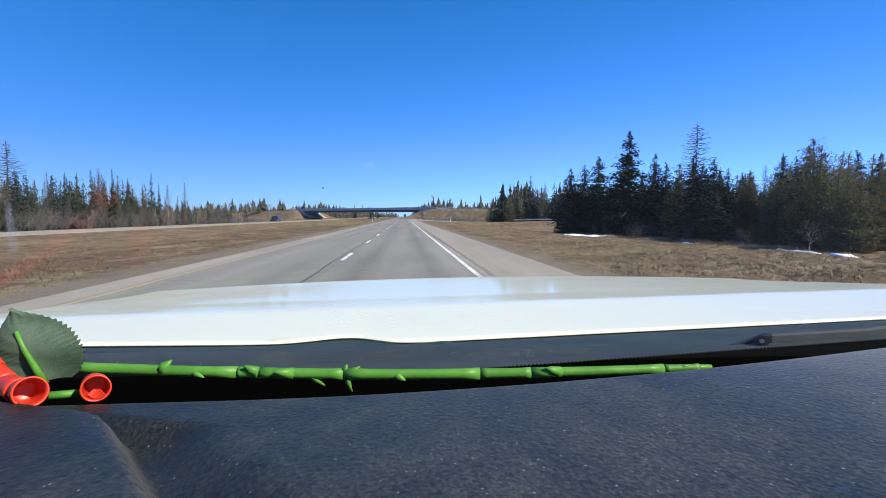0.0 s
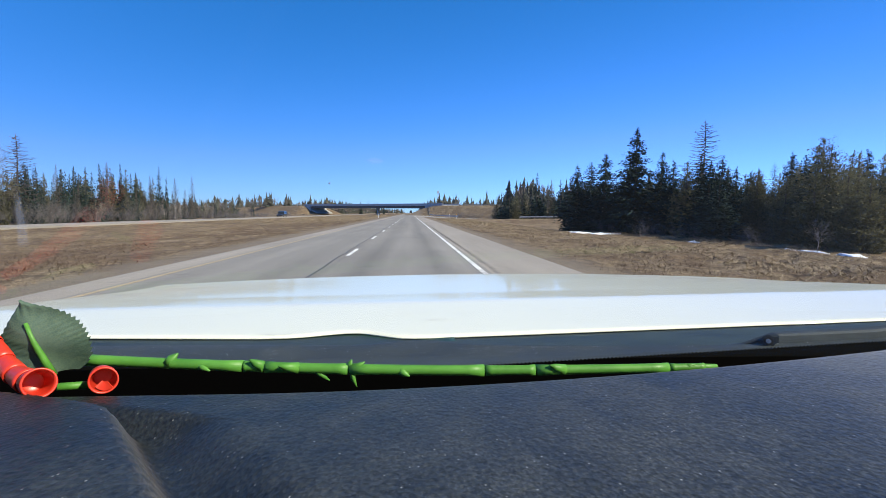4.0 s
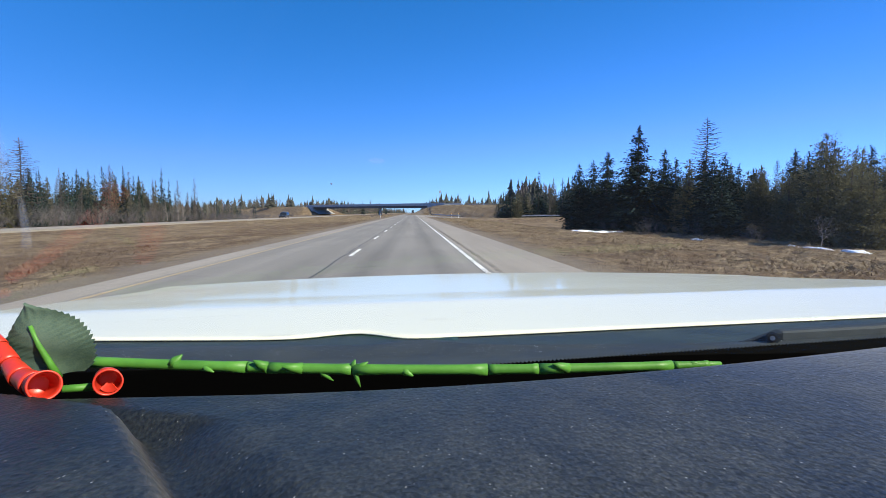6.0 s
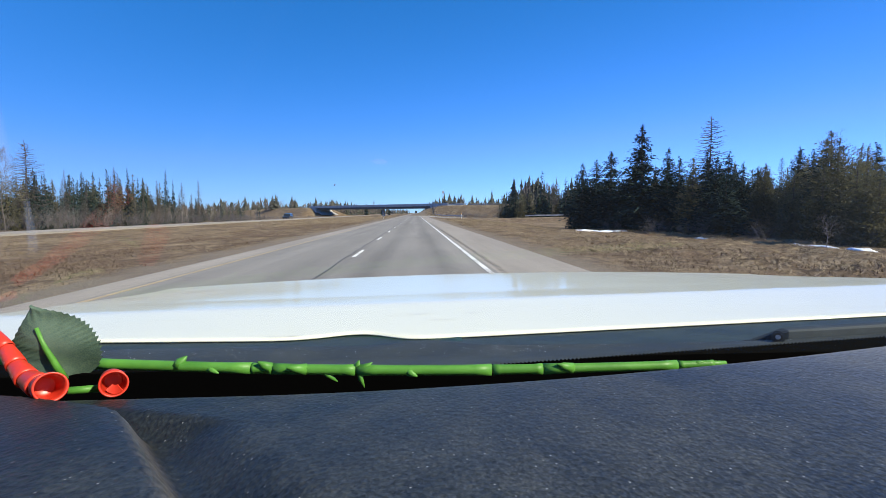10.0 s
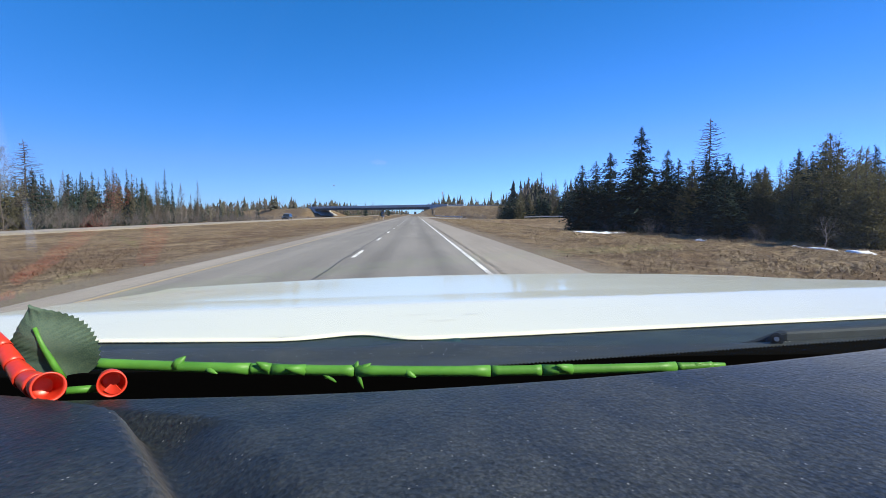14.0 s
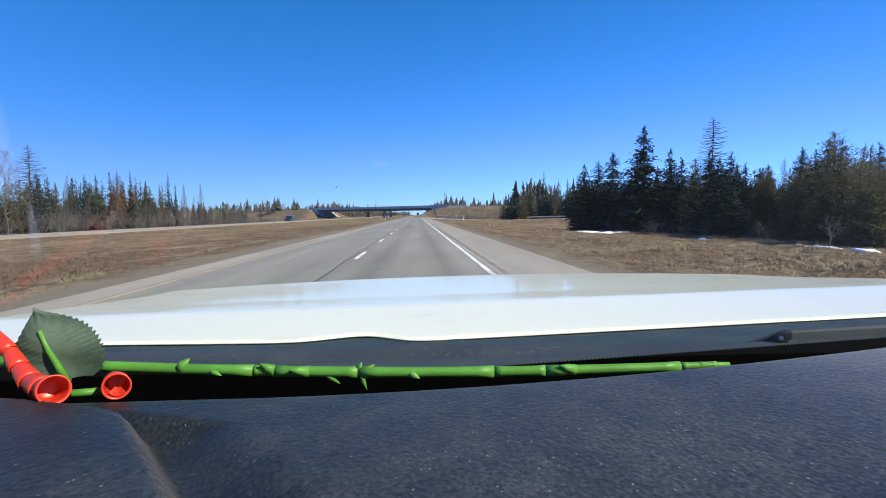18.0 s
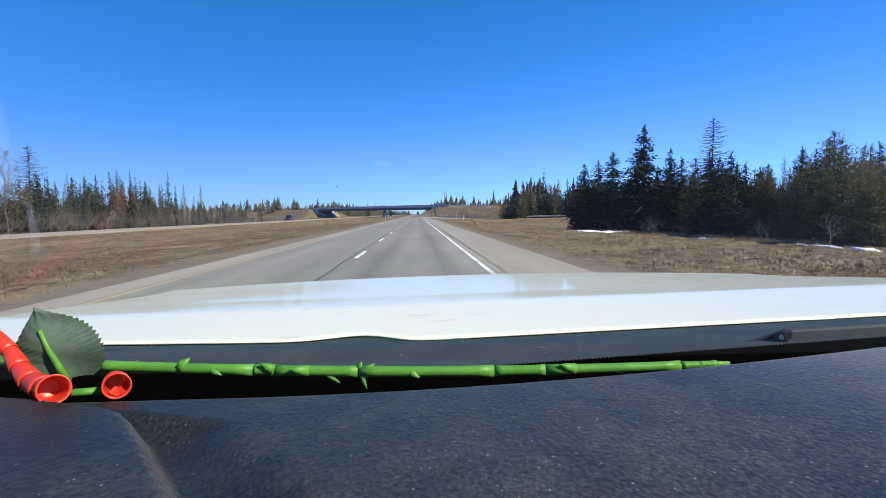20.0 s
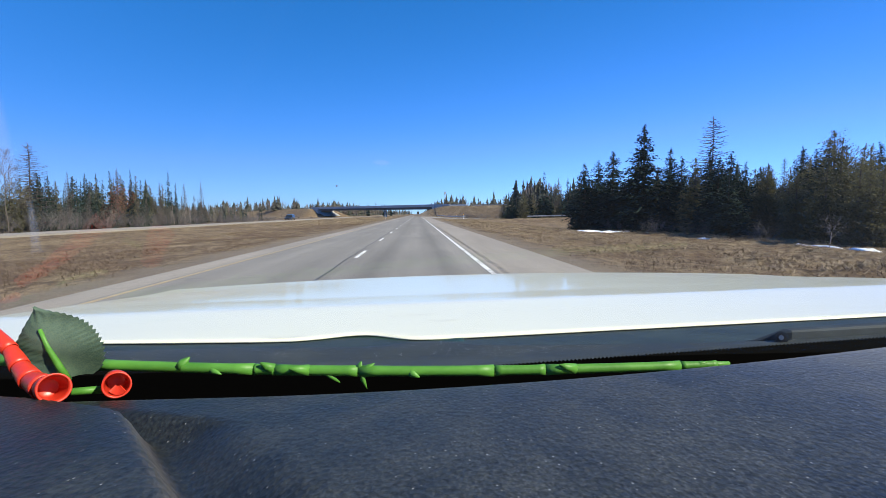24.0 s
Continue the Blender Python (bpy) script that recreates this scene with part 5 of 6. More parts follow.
for x, y in ((-7.4, 152), (-7.5, -75), (-7.4, 330), (11.5, 330), (12.4, 362)):
    delineator(x, y)
# twin grey boxes on posts beside the opposite carriageway
for dx in (0, 2.2):
    g = thing("sign_back", pose(-53 + dx * 0.6, 160 + dx, land(-53, 160)), "grey back of a small roadside sign", "road sign")
    part("post", boxes((-0.05, 0.05, -0.05, 0.05, -0.3, 2.0), bevel=0.008), M_GALV, g)
    pn = part("panel", plate(0.9, 1.7), M_PLATE_BACK, g)
    pn.location = (0, -0.07, 1.9)
# timber culvert mouth with snow in the median, beside the way already driven
g = thing("culvert_frame", pose(-30.5, -228, land(-30.5, -228), 0, 0, 20), "rusty square culvert frame with stones behind", "culvert")
for x in (-0.45, 0.45):
    part("post", boxes((x - 0.08, x + 0.08, -0.08, 0.08, -0.3, 1.5), bevel=0.01), M_POST, g)
part("lintel", boxes((-0.6, 0.6, -0.1, 0.1, 1.5, 1.66), bevel=0.01), M_POST, g)
# steel mast beyond the overpass
g = thing("radio_mast", pose(27.0, 690.0, land(27, 690)), "thin grey lattice mast above the woods", "mast")
bm = bmesh.new()
for a in range(3):
    rod(bm, (0.5 * math.cos(a * 2.09), 0.5 * math.sin(a * 2.09), -0.5), (0.3 * math.cos(a * 2.09), 0.3 * math.sin(a * 2.09), 25), 0.09, 0.07, 5)
for i in range(12):
    for a in range(3):
        q = 0.5 - 0.2 * i / 12
        rod(bm, (q * math.cos(a * 2.09), q * math.sin(a * 2.09), 2 * i), (q * math.cos(a * 2.09 + 2.09), q * math.sin(a * 2.09 + 2.09), 2 * i + 2), 0.05, 0.05, 4)
part("lattice", bm, M_GALV, g)
bm = boxes((-0.8, 0.8, -0.3, 0.3, 21, 23.4), (-0.25, 0.25, -0.8, 0.8, 18, 20), bevel=0.05)
part("antenna", bm, M_GALV, g)

# ---- overpass ----
ux, uy = BRIDGE_DIR
ang = math.degrees(math.atan2(uy, ux))
br = thing("overpass", pose(BRIDGE_A.x, BRIDGE_A.y, 0, 0, 0, ang), "grey concrete and steel overpass crossing both carriageways on a skew", "bridge")
L = BRIDGE_LEN
part("deck", boxes((-14, L + 12, -5.6, 5.6, DECK_TOP - 0.5, DECK_TOP - 0.22), bevel=0.02), M_CONCRETE, br, "concrete deck slab")
M_GIRDER = plain("dark_weathered_girder", (0.075, 0.075, 0.08), 0.7, 0.2, 0.25, 0.6, 0.1, True)
for s in (-1, 1):
    part("parapet", boxes((-14, L + 12, s * 5.6 - 0.16, s * 5.6 + 0.16, DECK_TOP - 0.75, DECK_TOP + 0.65), bevel=0.03), M_CONCRETE, br, "concrete parapet wall")
for yy in (-4.6, -1.6, 1.6, 4.6):
    part("girder", boxes((-0.5, L + 0.5, yy - 0.22, yy + 0.22, DECK_TOP - 1.75, DECK_TOP - 0.5), (-0.5, L + 0.5, yy - 0.4, yy + 0.4, DECK_TOP - 1.85, DECK_TOP - 1.75)), M_GIRDER, br, "dark steel girder")
for u in (L * 0.40,):
    pier = part("pier", boxes((-0.55, 0.55, -5.6, 5.6, -0.6, DECK_TOP - 1.85), bevel=0.08), M_CONCRETE, br, "concrete wall pier in the median")
    pier.matrix_basis = pose(u, 0, 0, 0, 0, -ang)
for u0, u1 in ((-2.2, 0.2), (L - 0.2, L + 2.2)):
    part("abutment", boxes((u0, u1, -6.3, 6.3, 0.8, DECK_TOP - 1.85), (u0 if u0 < 0 else u0 + 1.4, u1 - 1.4 if u0 < 0 else u1, -6.3, 6.3, DECK_TOP - 1.85, DECK_TOP - 0.5), bevel=0.04), M_CONCRETE, br, "concrete abutment")
for u0, u1 in ((-14.5, -0.3), (L + 0.3, L + 13)):
    for s in (-1, 1):
        part("wing_wall", boxes((u0, u1, s * 5.9 - 0.12, s * 5.9 + 0.12, 1.4, DECK_TOP - 0.75), bevel=0.03), M_CONCRETE, br, "pale concrete wing wall")
for u0, u1, z0 in ((0.2, 10.0, 0), (L - 10, L - 0.2, 1)):
    bm = bmesh.new()
    za, zb = (2.9, 0.15) if z0 == 0 else (0.15, 2.9)
    A = [bm.verts.new(p) for p in ((u0, -6.4, za), (u1, -6.4, zb), (u1, 6.4, zb), (u0, 6.4, za))]
    B = [bm.verts.new(q.co - Vector((0, 0, 0.35))) for q in A]
    bm.faces.new(A), bm.faces.new(B[::-1])
    for i in range(4):
        bm.faces.new((A[i], B[i], B[(i + 1) % 4], A[(i + 1) % 4]))
    part("slope_paving", bm, M_CONCRETE, br, "sloping concrete paving under the bridge")


# ---- other vehicles ----
def vehicle(name, m, col, label, ln=4.5, wd=1.8, ht=1.5, boxy=0.0):
    g = thing(name, m, label, "car", "cars on the opposite carriageway")
    h = ln / 2
    side = [(-h, 0.35), (-h, 0.75), (-h + 0.1, 0.95), (-h + 0.35 + 0.2 * (1 - boxy), ht - 0.08), (-h + 0.8, ht), (0.35, ht - 0.02), (0.75, ht - 0.1), (h - 1.15, 0.98), (h - 0.2, 0.82), (h, 0.62), (h, 0.35)]
    bm = bmesh.new()
    rows = []
    for s, k in ((-1, 1.0), (1, 1.0)):
        rows.append([bm.verts.new((x, s * wd / 2 * (1 - 0.17 * max(0, (z - 0.95) / (ht - 0.95))), z)) for x, z in side])
    n = len(side)
    bm.faces.new(rows[0][::-1]), bm.faces.new(rows[1])
    for i in range(n):
        bm.faces.new((rows[0][i], rows[0][(i + 1) % n], rows[1][(i + 1) % n], rows[1][i]))
    bmesh.ops.recalc_face_normals(bm, faces=bm.faces)
    bmesh.ops.bevel(bm, geom=list(bm.edges), offset=0.05, segments=2, affect="EDGES", profile=0.5)
    body = part("body", bm, paint(name + "_paint", col), g, "", False)
    for s in (-1, 1):
        for x0, x1, t0, t1 in ((-h + 0.62, -h + 1.35, -h + 0.75, -h + 1.35), (-h + 1.42, -h + 2.2, -h + 1.42, -h + 2.2), (-h + 2.27, h - 1.3, -h + 2.27, 0.62)):
            bm = bmesh.new()
            ya, yb = s * (wd / 2 + 0.008), s * (wd / 2 * 0.875 + 0.012)
            q = [(x0, ya, 0.99), (x1, ya, 0.99), (t1, yb, ht - 0.14), (t0, yb, ht - 0.14)]
            A = [bm.verts.new(p) for p in q]
            B = [bm.verts.new((p[0], p[1] - s * 0.03, p[2])) for p in q]
            bm.faces.new(A), bm.faces.new(B[::-1])
            for i in range(4):
                bm.faces.new((A[i], B[i], B[(i + 1) % 4], A[(i + 1) % 4]))
            bmesh.ops.recalc_face_normals(bm, faces=bm.faces)
            part("side_window", bm, M_GLASS_DARK, g)
    bm = bmesh.new()
    q = [(h - 1.12, -wd * 0.44, 1.0), (h - 1.12, wd * 0.44, 1.0), (0.80, wd * 0.38, ht - 0.12), (0.80, -wd * 0.38, ht - 0.12)]
    A = [bm.verts.new((p[0] + 0.02, p[1], p[2] + 0.01)) for p in q]
    B = [bm.verts.new((p[0] - 0.02, p[1], p[2] - 0.02)) for p in q]
    bm.faces.new(A), bm.faces.new(B[::-1])
    for i in range(4):
        bm.faces.new((A[i], B[i], B[(i + 1) % 4], A[(i + 1) % 4]))
    part("windscreen", bm, M_GLASS_DARK, g)
    for s in (-1, 1):
        part("headlight", boxes((h - 0.12, h + 0.01, s * (wd / 2 - 0.28) - 0.17, s * (wd / 2 - 0.28) + 0.17, 0.62, 0.76), bevel=0.02), M_CHROME, g, "clear headlight")
        for x in (-h + 0.85, h - 0.85):
            bm = bmesh.new()
            rod(bm, (x, s * (wd / 2 - 0.2), 0.33), (x, s * (wd / 2 + 0.01), 0.33), 0.33, 0.33, 18)
            w = part("wheel", bm, M_RUBBER, g, "black tyre")
            bm = bmesh.new()
            rod(bm, (x, s * (wd / 2), 0.33), (x, s * (wd / 2 + 0.02), 0.33), 0.21, 0.19, 14)
            part("rim", bm, M_CHROME, w, "alloy rim")
    part("bumper", boxes((h - 0.1, h + 0.04, -wd / 2 + 0.1, wd / 2 - 0.1, 0.3, 0.5), bevel=0.03), M_RUBBER, g)
    return g


def oncoming(name, y, col, label, *size):
    vehicle(name, pose(FAR_NEAR_EDGE - 3.4 + narrow(y), y, 0.0 - sink(y), 0, 1, -90), col, label, *size)


oncoming("estate_car", 98.5, (0.06, 0.008, 0.022), "dark red estate car on the opposite carriageway", 4.7, 1.85, 1.62, 0.9)
oncoming("hatchback", 171, (0.5, 0.02, 0.018), "bright red hatchback on the opposite carriageway", 4.2, 1.75, 1.5, 0.6)
oncoming("red_car", -167, (0.55, 0.035, 0.02), "red car on the opposite carriageway", 4.2, 1.75, 1.5, 0.6)
oncoming("silver_car", -155, (0.36, 0.38, 0.42), "silver car on the opposite carriageway", 4.5, 1.8, 1.55, 0.7)
oncoming("dark_car", 358, (0.004, 0.005, 0.006), "black pickup-like car on the opposite carriageway", 5.0, 1.9, 1.75, 0.7)
oncoming("white_car", 20, (0.75, 0.76, 0.78), "white car along the opposite carriageway", 4.5, 1.8, 1.55, 0.7)
tr = thing("lorry", pose(0.8, 760, 0), "dark box lorry far ahead in the same lane", "lorry")
part("box_body", boxes((-1.25, 1.25, 0, 9, 1.0, 3.7), bevel=0.05), plain("lorry_grey", (0.025, 0.027, 0.03), 0.5), tr)
part("cab", boxes((-1.15, 1.15, 9.2, 11.2, 0.7, 3.0), bevel=0.1), M_SIGN_WHITE, tr)
part("bumper", boxes((-1.2, 1.2, -0.05, 0.05, 0.5, 0.75), bevel=0.02), M_RUBBER, tr)
for x in (-0.95, 0.95):
    for y in (1.2, 2.5, 10.2):
        bm = bmesh.new()
        rod(bm, (x - 0.17, y, 0.5), (x + 0.17, y, 0.5), 0.5, 0.5, 16)
        part("wheel", bm, M_RUBBER, tr, "black tyre")


# ---- the standing car that carries the camera; heights are given from the camera ----
EZ = EYE[2]
CAR_L, CAR_R = -0.88, 1.32                     # body sides


def white_paint():
    m = Mat("white_car_paint", 0.45, 0, 0.2)
    f = m.noise(3.0, 5, 0.6, m.coords((1, 1.6, 1)))
    d = m.noise(160, 2, 0.6)
    c = m.mix(m.grey(f, 0.4, 0.7, 0, 0.35), (0.735, 0.74, 0.605), (0.70, 0.705, 0.58))
    c = m.mix(m.grey(d, 0.72, 0.8, 0, 0.25), c, (0.45, 0.42, 0.38))
    m.color(c)
    m.b.inputs["Coat Weight"].default_value = 0.72
    m.put(m.b.inputs["Coat Roughness"], m.grey(m.noise(7, 6, 0.7), 0.35, 0.65, 0.05, 0.12))
    return m.m


def dash_mat():
    """Dark grained soft plastic with dust specks and a pale pad edge; brightness to the right is painted in."""
    m = Mat("grained_dark_dashboard", 0.55, 0, 0.26)
    along = (1, 0.7, 1)
    grain = m.n("TexVoronoi")
    grain.inputs["Scale"].default_value = 300
    m.put(grain.inputs["Vector"], m.coords(along, False))
    clouds = m.noise(9, 7, 0.72, m.coords((1, 0.6, 1), False))
    fine = m.noise(420, 4, 0.75, m.coords(along, False))
    k = m.math("MULTIPLY", m.grey(clouds, 0.36, 0.64, 0.42, 1.5), m.grey(fine, 0.36, 0.64, 0.3, 1.75))
    cc = m.n("CombineColor")
    for i, v in enumerate((0.0124, 0.0148, 0.0146)):
        m.put(cc.inputs[i], m.math("MULTIPLY", k, v))
    sep = m.n("SeparateXYZ")
    m.put(sep.inputs[0], m.coords((1, 1, 1), False))
    # ramp across the dash that paints its right side brighter
    side = m.grey(m.math("ADD", sep.outputs[0], m.grey(clouds, 0.3, 0.7, -0.15, 0.15)), -0.12, 0.48, 0.05, 1.0)
    pale_grain = m.grey(m.noise(620, 3, 0.6, m.coords(along, False)), 0.48, 0.68, 0.0, 0.26)
    c = m.mix(m.math("MULTIPLY", pale_grain, side), cc.outputs[0], (0.33, 0.35, 0.38))
    # pale wash put into the colour for the brighter light on the right
    c = m.mix(m.math("MULTIPLY", m.math("MULTIPLY", side, m.grey(clouds, 0.35, 0.65, 0.3, 1.0)), 0.055), c, (0.33, 0.35, 0.38))
    for scale, few, big, much in ((210, 0.5, 0.13, 0.5), (120, 0.68, 0.07, 0.55)):
        speck = m.n("TexVoronoi")
        speck.inputs["Scale"].default_value = scale
        m.put(speck.inputs["Vector"], m.coords((1, 0.75, 1), False))
        pick = m.grey(speck.outputs["Color"], few, few + 0.06, 0, 1)
        dot = m.math("MULTIPLY", m.grey(speck.outputs["Distance"], big * 0.4, big, 1, 0), pick)
        c = m.mix(m.math("MULTIPLY", dot, m.grey(side, 0.0, 1.0, much * 0.6, much * 1.3)), c, (0.5, 0.52, 0.55))
    # paler tone where the edge attribute is high
    edge_attr = m.n("Attribute")
    edge_attr.attribute_name = "edge_tone"
    c = m.mix(m.math("MULTIPLY", edge_attr.outputs["Fac"], m.grey(fine, 0.3, 0.6, 0.3, 0.9)), c, (0.21, 0.175, 0.145))
    m.color(c)
    m.bump(m.math("ADD", m.math("MULTIPLY", grain.outputs["Distance"], 1.1), m.math("MULTIPLY", fine, 0.5)), 0.36, 0.0012)
    m.rough(m.grey(clouds, 0.3, 0.7, 0.36, 0.56))
    # extra sheen added to the right to brighten it further
    m.put(m.b.inputs["Sheen Weight"], m.math("ADD", m.grey(side, 0.15, 1.0, 0.008, 0.06), m.grey(sep.outputs[0], 0.2, 0.42, 0.0, 0.2)))
    m.b.inputs["Sheen Roughness"].default_value = 0.5
    return m.m


def glass_mat():
    """Windscreen: clear, with a faint mirror image that grows at a slant."""
    m = Mat("windscreen_glass")
    out = m.t.nodes["Material Output"]
    clear = m.n("BsdfTransparent")
    clear.inputs[0].default_value = (0.97, 0.985, 0.98, 1)
    shine = m.n("BsdfGlossy")
    shine.inputs["Roughness"].default_value = 0.02
    fr = m.n("Fresnel")
    fr.inputs[0].default_value = 1.45
    mx = m.n("MixShader")
    m.put(mx.inputs[0], m.math("MULTIPLY", fr.outputs[0], 0.7))
    m.put(mx.inputs[1], clear.outputs[0]), m.put(mx.inputs[2], shine.outputs[0])
    dust = m.n("BsdfTranslucent")                       # even translucent veil added to imitate haze and glare over the darks
    dust.inputs[0].default_value = (0.75, 0.8, 0.85, 1)
    veil = m.n("MixShader")
    veil.inputs[0].default_value = 0.009
    m.put(veil.inputs[1], mx.outputs[0]), m.put(veil.inputs[2], dust.outputs[0])
    m.put(out.inputs[0], veil.outputs[0])
    return m.m


M_HOOD, M_DASH, M_SCREEN = white_paint(), dash_mat(), glass_mat()
M_COWL = plain("slate_grey_cowl_plastic", (0.036, 0.042, 0.042), 0.6, 0, 0.25, 20, 0.05, False, 0.25)
M_RECESS = plain("dark_channel_plastic", (0.03, 0.044, 0.046), 0.6, 0, 0.35, 14, 0.05, False, 0.2)
M_BLACK = plain("matt_black_plastic", (0.012, 0.012, 0.013), 0.75, 0, 0.3, 30, 0.2)
# black ceramic, its colour lowered further for the deep shade of the trough
M_FRIT = plain("black_ceramic_band", (0.0005, 0.0005, 0.0005), 0.95, 0, 0.2, 30, 0.0, False, 0.02)
M_WIPER = plain("satin_black_wiper", (0.042, 0.052, 0.062), 0.7, 0, 0.2, 30, 0.0, False, 0.15)
M_GREY_CAP = plain("grey_pivot_cap", (0.2, 0.22, 0.24), 0.35, 0.3, 0.1, 30)
M_NOTCH = plain("dark_green_hump", (0.007, 0.034, 0.021), 0.6, 0, 0.2, 20)


def sheet(name, nu, nv, fn, mat, thick=0.0):
    """A curved sheet fn(u, v) with u, v from 0 to 1."""
    v = [fn(i / nu, j / nv) for j in range(nv + 1) for i in range(nu + 1)]
    n = nu + 1
    f = [(j * n + i, j * n + i + 1, (j + 1) * n + i + 1, (j + 1) * n + i) for j in range(nv) for i in range(nu)]
    if thick:
        k = len(v)
        v += [(x, y, z - thick) for x, y, z in v]
        f += [tuple(k + q for q in reversed(t)) for t in f]
        ring = list(range(n)) + [j * n + nu for j in range(1, nv + 1)] + [nv * n + i for i in range(nu - 1, -1, -1)] + [j * n for j in range(nv - 1, 0, -1)]
        f += [(ring[i], k + ring[i], k + ring[(i + 1) % len(ring)], ring[(i + 1) % len(ring)]) for i in range(len(ring))]
    return mesh_of(name, v, f, mat, True)


car = thing("car", RIDE, "white car with dark dashboard, seen from inside over its hood", "car")


def hood_rear(x):
    wide = 0.07 if x < -0.072 else 0.053
    return 0.717 - 0.118 * min(x, 0) + 0.016 * max(x, 0) + 0.030 * math.exp(-((x + 0.072) / wide) ** 2)


def hood_z(x, y):
    pts = ((0.6, -0.191), (0.72, -0.1855), (0.95, -0.1740), (0.966, -0.1748), (1.12, -0.1858), (1.35, -0.1975), (1.70, -0.2145), (1.84, -0.235), (1.95, -0.30))
    for (a, za), (b, zb) in zip(pts, pts[1:]):
        if y <= b:
            break
    z = za + (zb - za) * (y - a) / (b - a)
    z += 0.028 * x * (1 - (y - 0.72) * 0.6)
    z -= 0.03 * ((x - 0.3) / 1.1) ** 2 * sm(0.95, 1.7, y)
    edge = max(0, -0.80 - x, x - 1.24)
    return z - 2.5 * edge * edge - 0.15 * edge


def hood_pt(u, v):
    x = CAR_L + (CAR_R - CAR_L) * u
    y = hood_rear(x) + (1.95 - hood_rear(x)) * v - 0.12 * v * abs((x - 0.22) / 1.1) ** 3
    return (x, y, EZ + hood_z(x, y))


hood = part("hood", sheet("hood", 130, 70, hood_pt, M_HOOD, 0.0022), None, car, "glossy white hood with dust and scratches")
# thin curved scuffs on the paint
M_SCUFF = plain("grey_scuff", (0.38, 0.37, 0.36), 0.6, 0, 0.2, 40)
for x0, y0, ln, bend in ((0.02, 0.86, 0.055, 0.010), (0.055, 0.815, 0.05, 0.008), (0.115, 0.85, 0.04, 0.006), (-0.20, 0.94, 0.03, 0.004), (-0.19, 0.755, 0.06, 0.003), (-0.03, 0.86, 0.02, 0.03)):
    v, f = [], []
    for i in range(9):
        t = i / 8 - 0.5
        x, y = x0 + ln * t, y0 + bend * (4 * t * t - 0.5)
        w = 0.0008 * (1 - 3 * t * t)
        v += [(x, y - w, EZ + hood_z(x, y) + 0.0016), (x, y + w, EZ + hood_z(x, y) + 0.0016)]
        if i:
            f.append((2 * i - 2, 2 * i, 2 * i + 1, 2 * i - 1))
    part("scuff", mesh_of("scuff", v, f, M_SCUFF), None, hood, "thin curved scuff in the paint")


def ledge(x):
    """How far forward the raised front panel of the cowl reaches."""
    return max(0.556, 0.652 - (0.135 if x < 0 else 0.2) * x) + 0.03 * math.exp(-((x - 0.02) / 0.05) ** 2)


def cowl_z(x, y):
    q = (y - 0.552) / 0.26
    low, high = -0.1765 + 0.0505 * max(x, -0.05), -0.189 + 0.03 * x
    return low + (high - low) * q + 0.003 * math.sin(q * 3.1) - 0.0015 * math.sin(q * 12)


def cowl_pt(u, v):
    x = CAR_L + 0.05 + (CAR_R - CAR_L - 0.1) * u
    if v < 0.1:
        return (x, 0.552 - 0.013 * (1 - v / 0.1), EZ + cowl_z(x, 0.552) - 0.0005 * (1 - v / 0.1))
    if v > 0.9:
        return (x, ledge(x) + 0.03 * (v - 0.9), EZ + cowl_z(x, ledge(x)) - 0.0012 - 0.012 * (v - 0.91) / 0.09)
    y = 0.552 + (ledge(x) - 0.552) * (v - 0.1) / 0.8
    return (x, y, EZ + cowl_z(x, y))


def recess_pt(u, v):
    x = CAR_L + 0.05 + (CAR_R - CAR_L - 0.1) * u
    y = ledge(x) - 0.004 + (hood_rear(x) + 0.016 - ledge(x)) * v
    a, b = cowl_z(x, ledge(x)) - 0.004, hood_z(x, hood_rear(x)) - 0.0048
    return (x, y, EZ + a + (b - a) * v)


cowl = part("cowl_panel", sheet("cowl_panel", 120, 30, cowl_pt, M_COWL), None, car, "slate grey plastic cowl with water drops")
part("cowl_recess", sheet("cowl_recess", 60, 10, recess_pt, M_RECESS, 0.004), None, cowl, "dark recessed channel under the hood's edge")
v, f = [], []
r = random.Random(5)
for i in range(300):
    x, q = r.choice((r.gauss(-0.2, 0.16), r.gauss(0.12, 0.06), r.uniform(-0.4, 0.5))), r.uniform(0.45, 0.86)
    u = (x - CAR_L - 0.05) / (CAR_R - CAR_L - 0.1)
    cx, cy, cz = cowl_pt(u, q)
    s = r.uniform(0.0002, 0.00048)
    i0 = len(v)
    for z, k in ((0, 1.0), (0.6, 0.75)):
        v += [(cx + math.cos(a * 1.047) * s * k, cy + math.sin(a * 1.047) * s * k, cz + z * s) for a in range(6)]
    v.append((cx, cy, cz + s * 0.9))
    f += [(i0 + a, i0 + (a + 1) % 6, i0 + 6 + (a + 1) % 6, i0 + 6 + a) for a in range(6)] + [(i0 + 6 + a, i0 + 6 + (a + 1) % 6, i0 + 12) for a in range(6)]
M_DROP = plain("bright_water_beads", (0.75, 0.77, 0.8), 0.08, 0, 0.05, 10)
tagged(part("water_drops", mesh_of("water_drops", v, f, M_DROP, True), None, cowl, "small bright water beads"), kind="stuff")
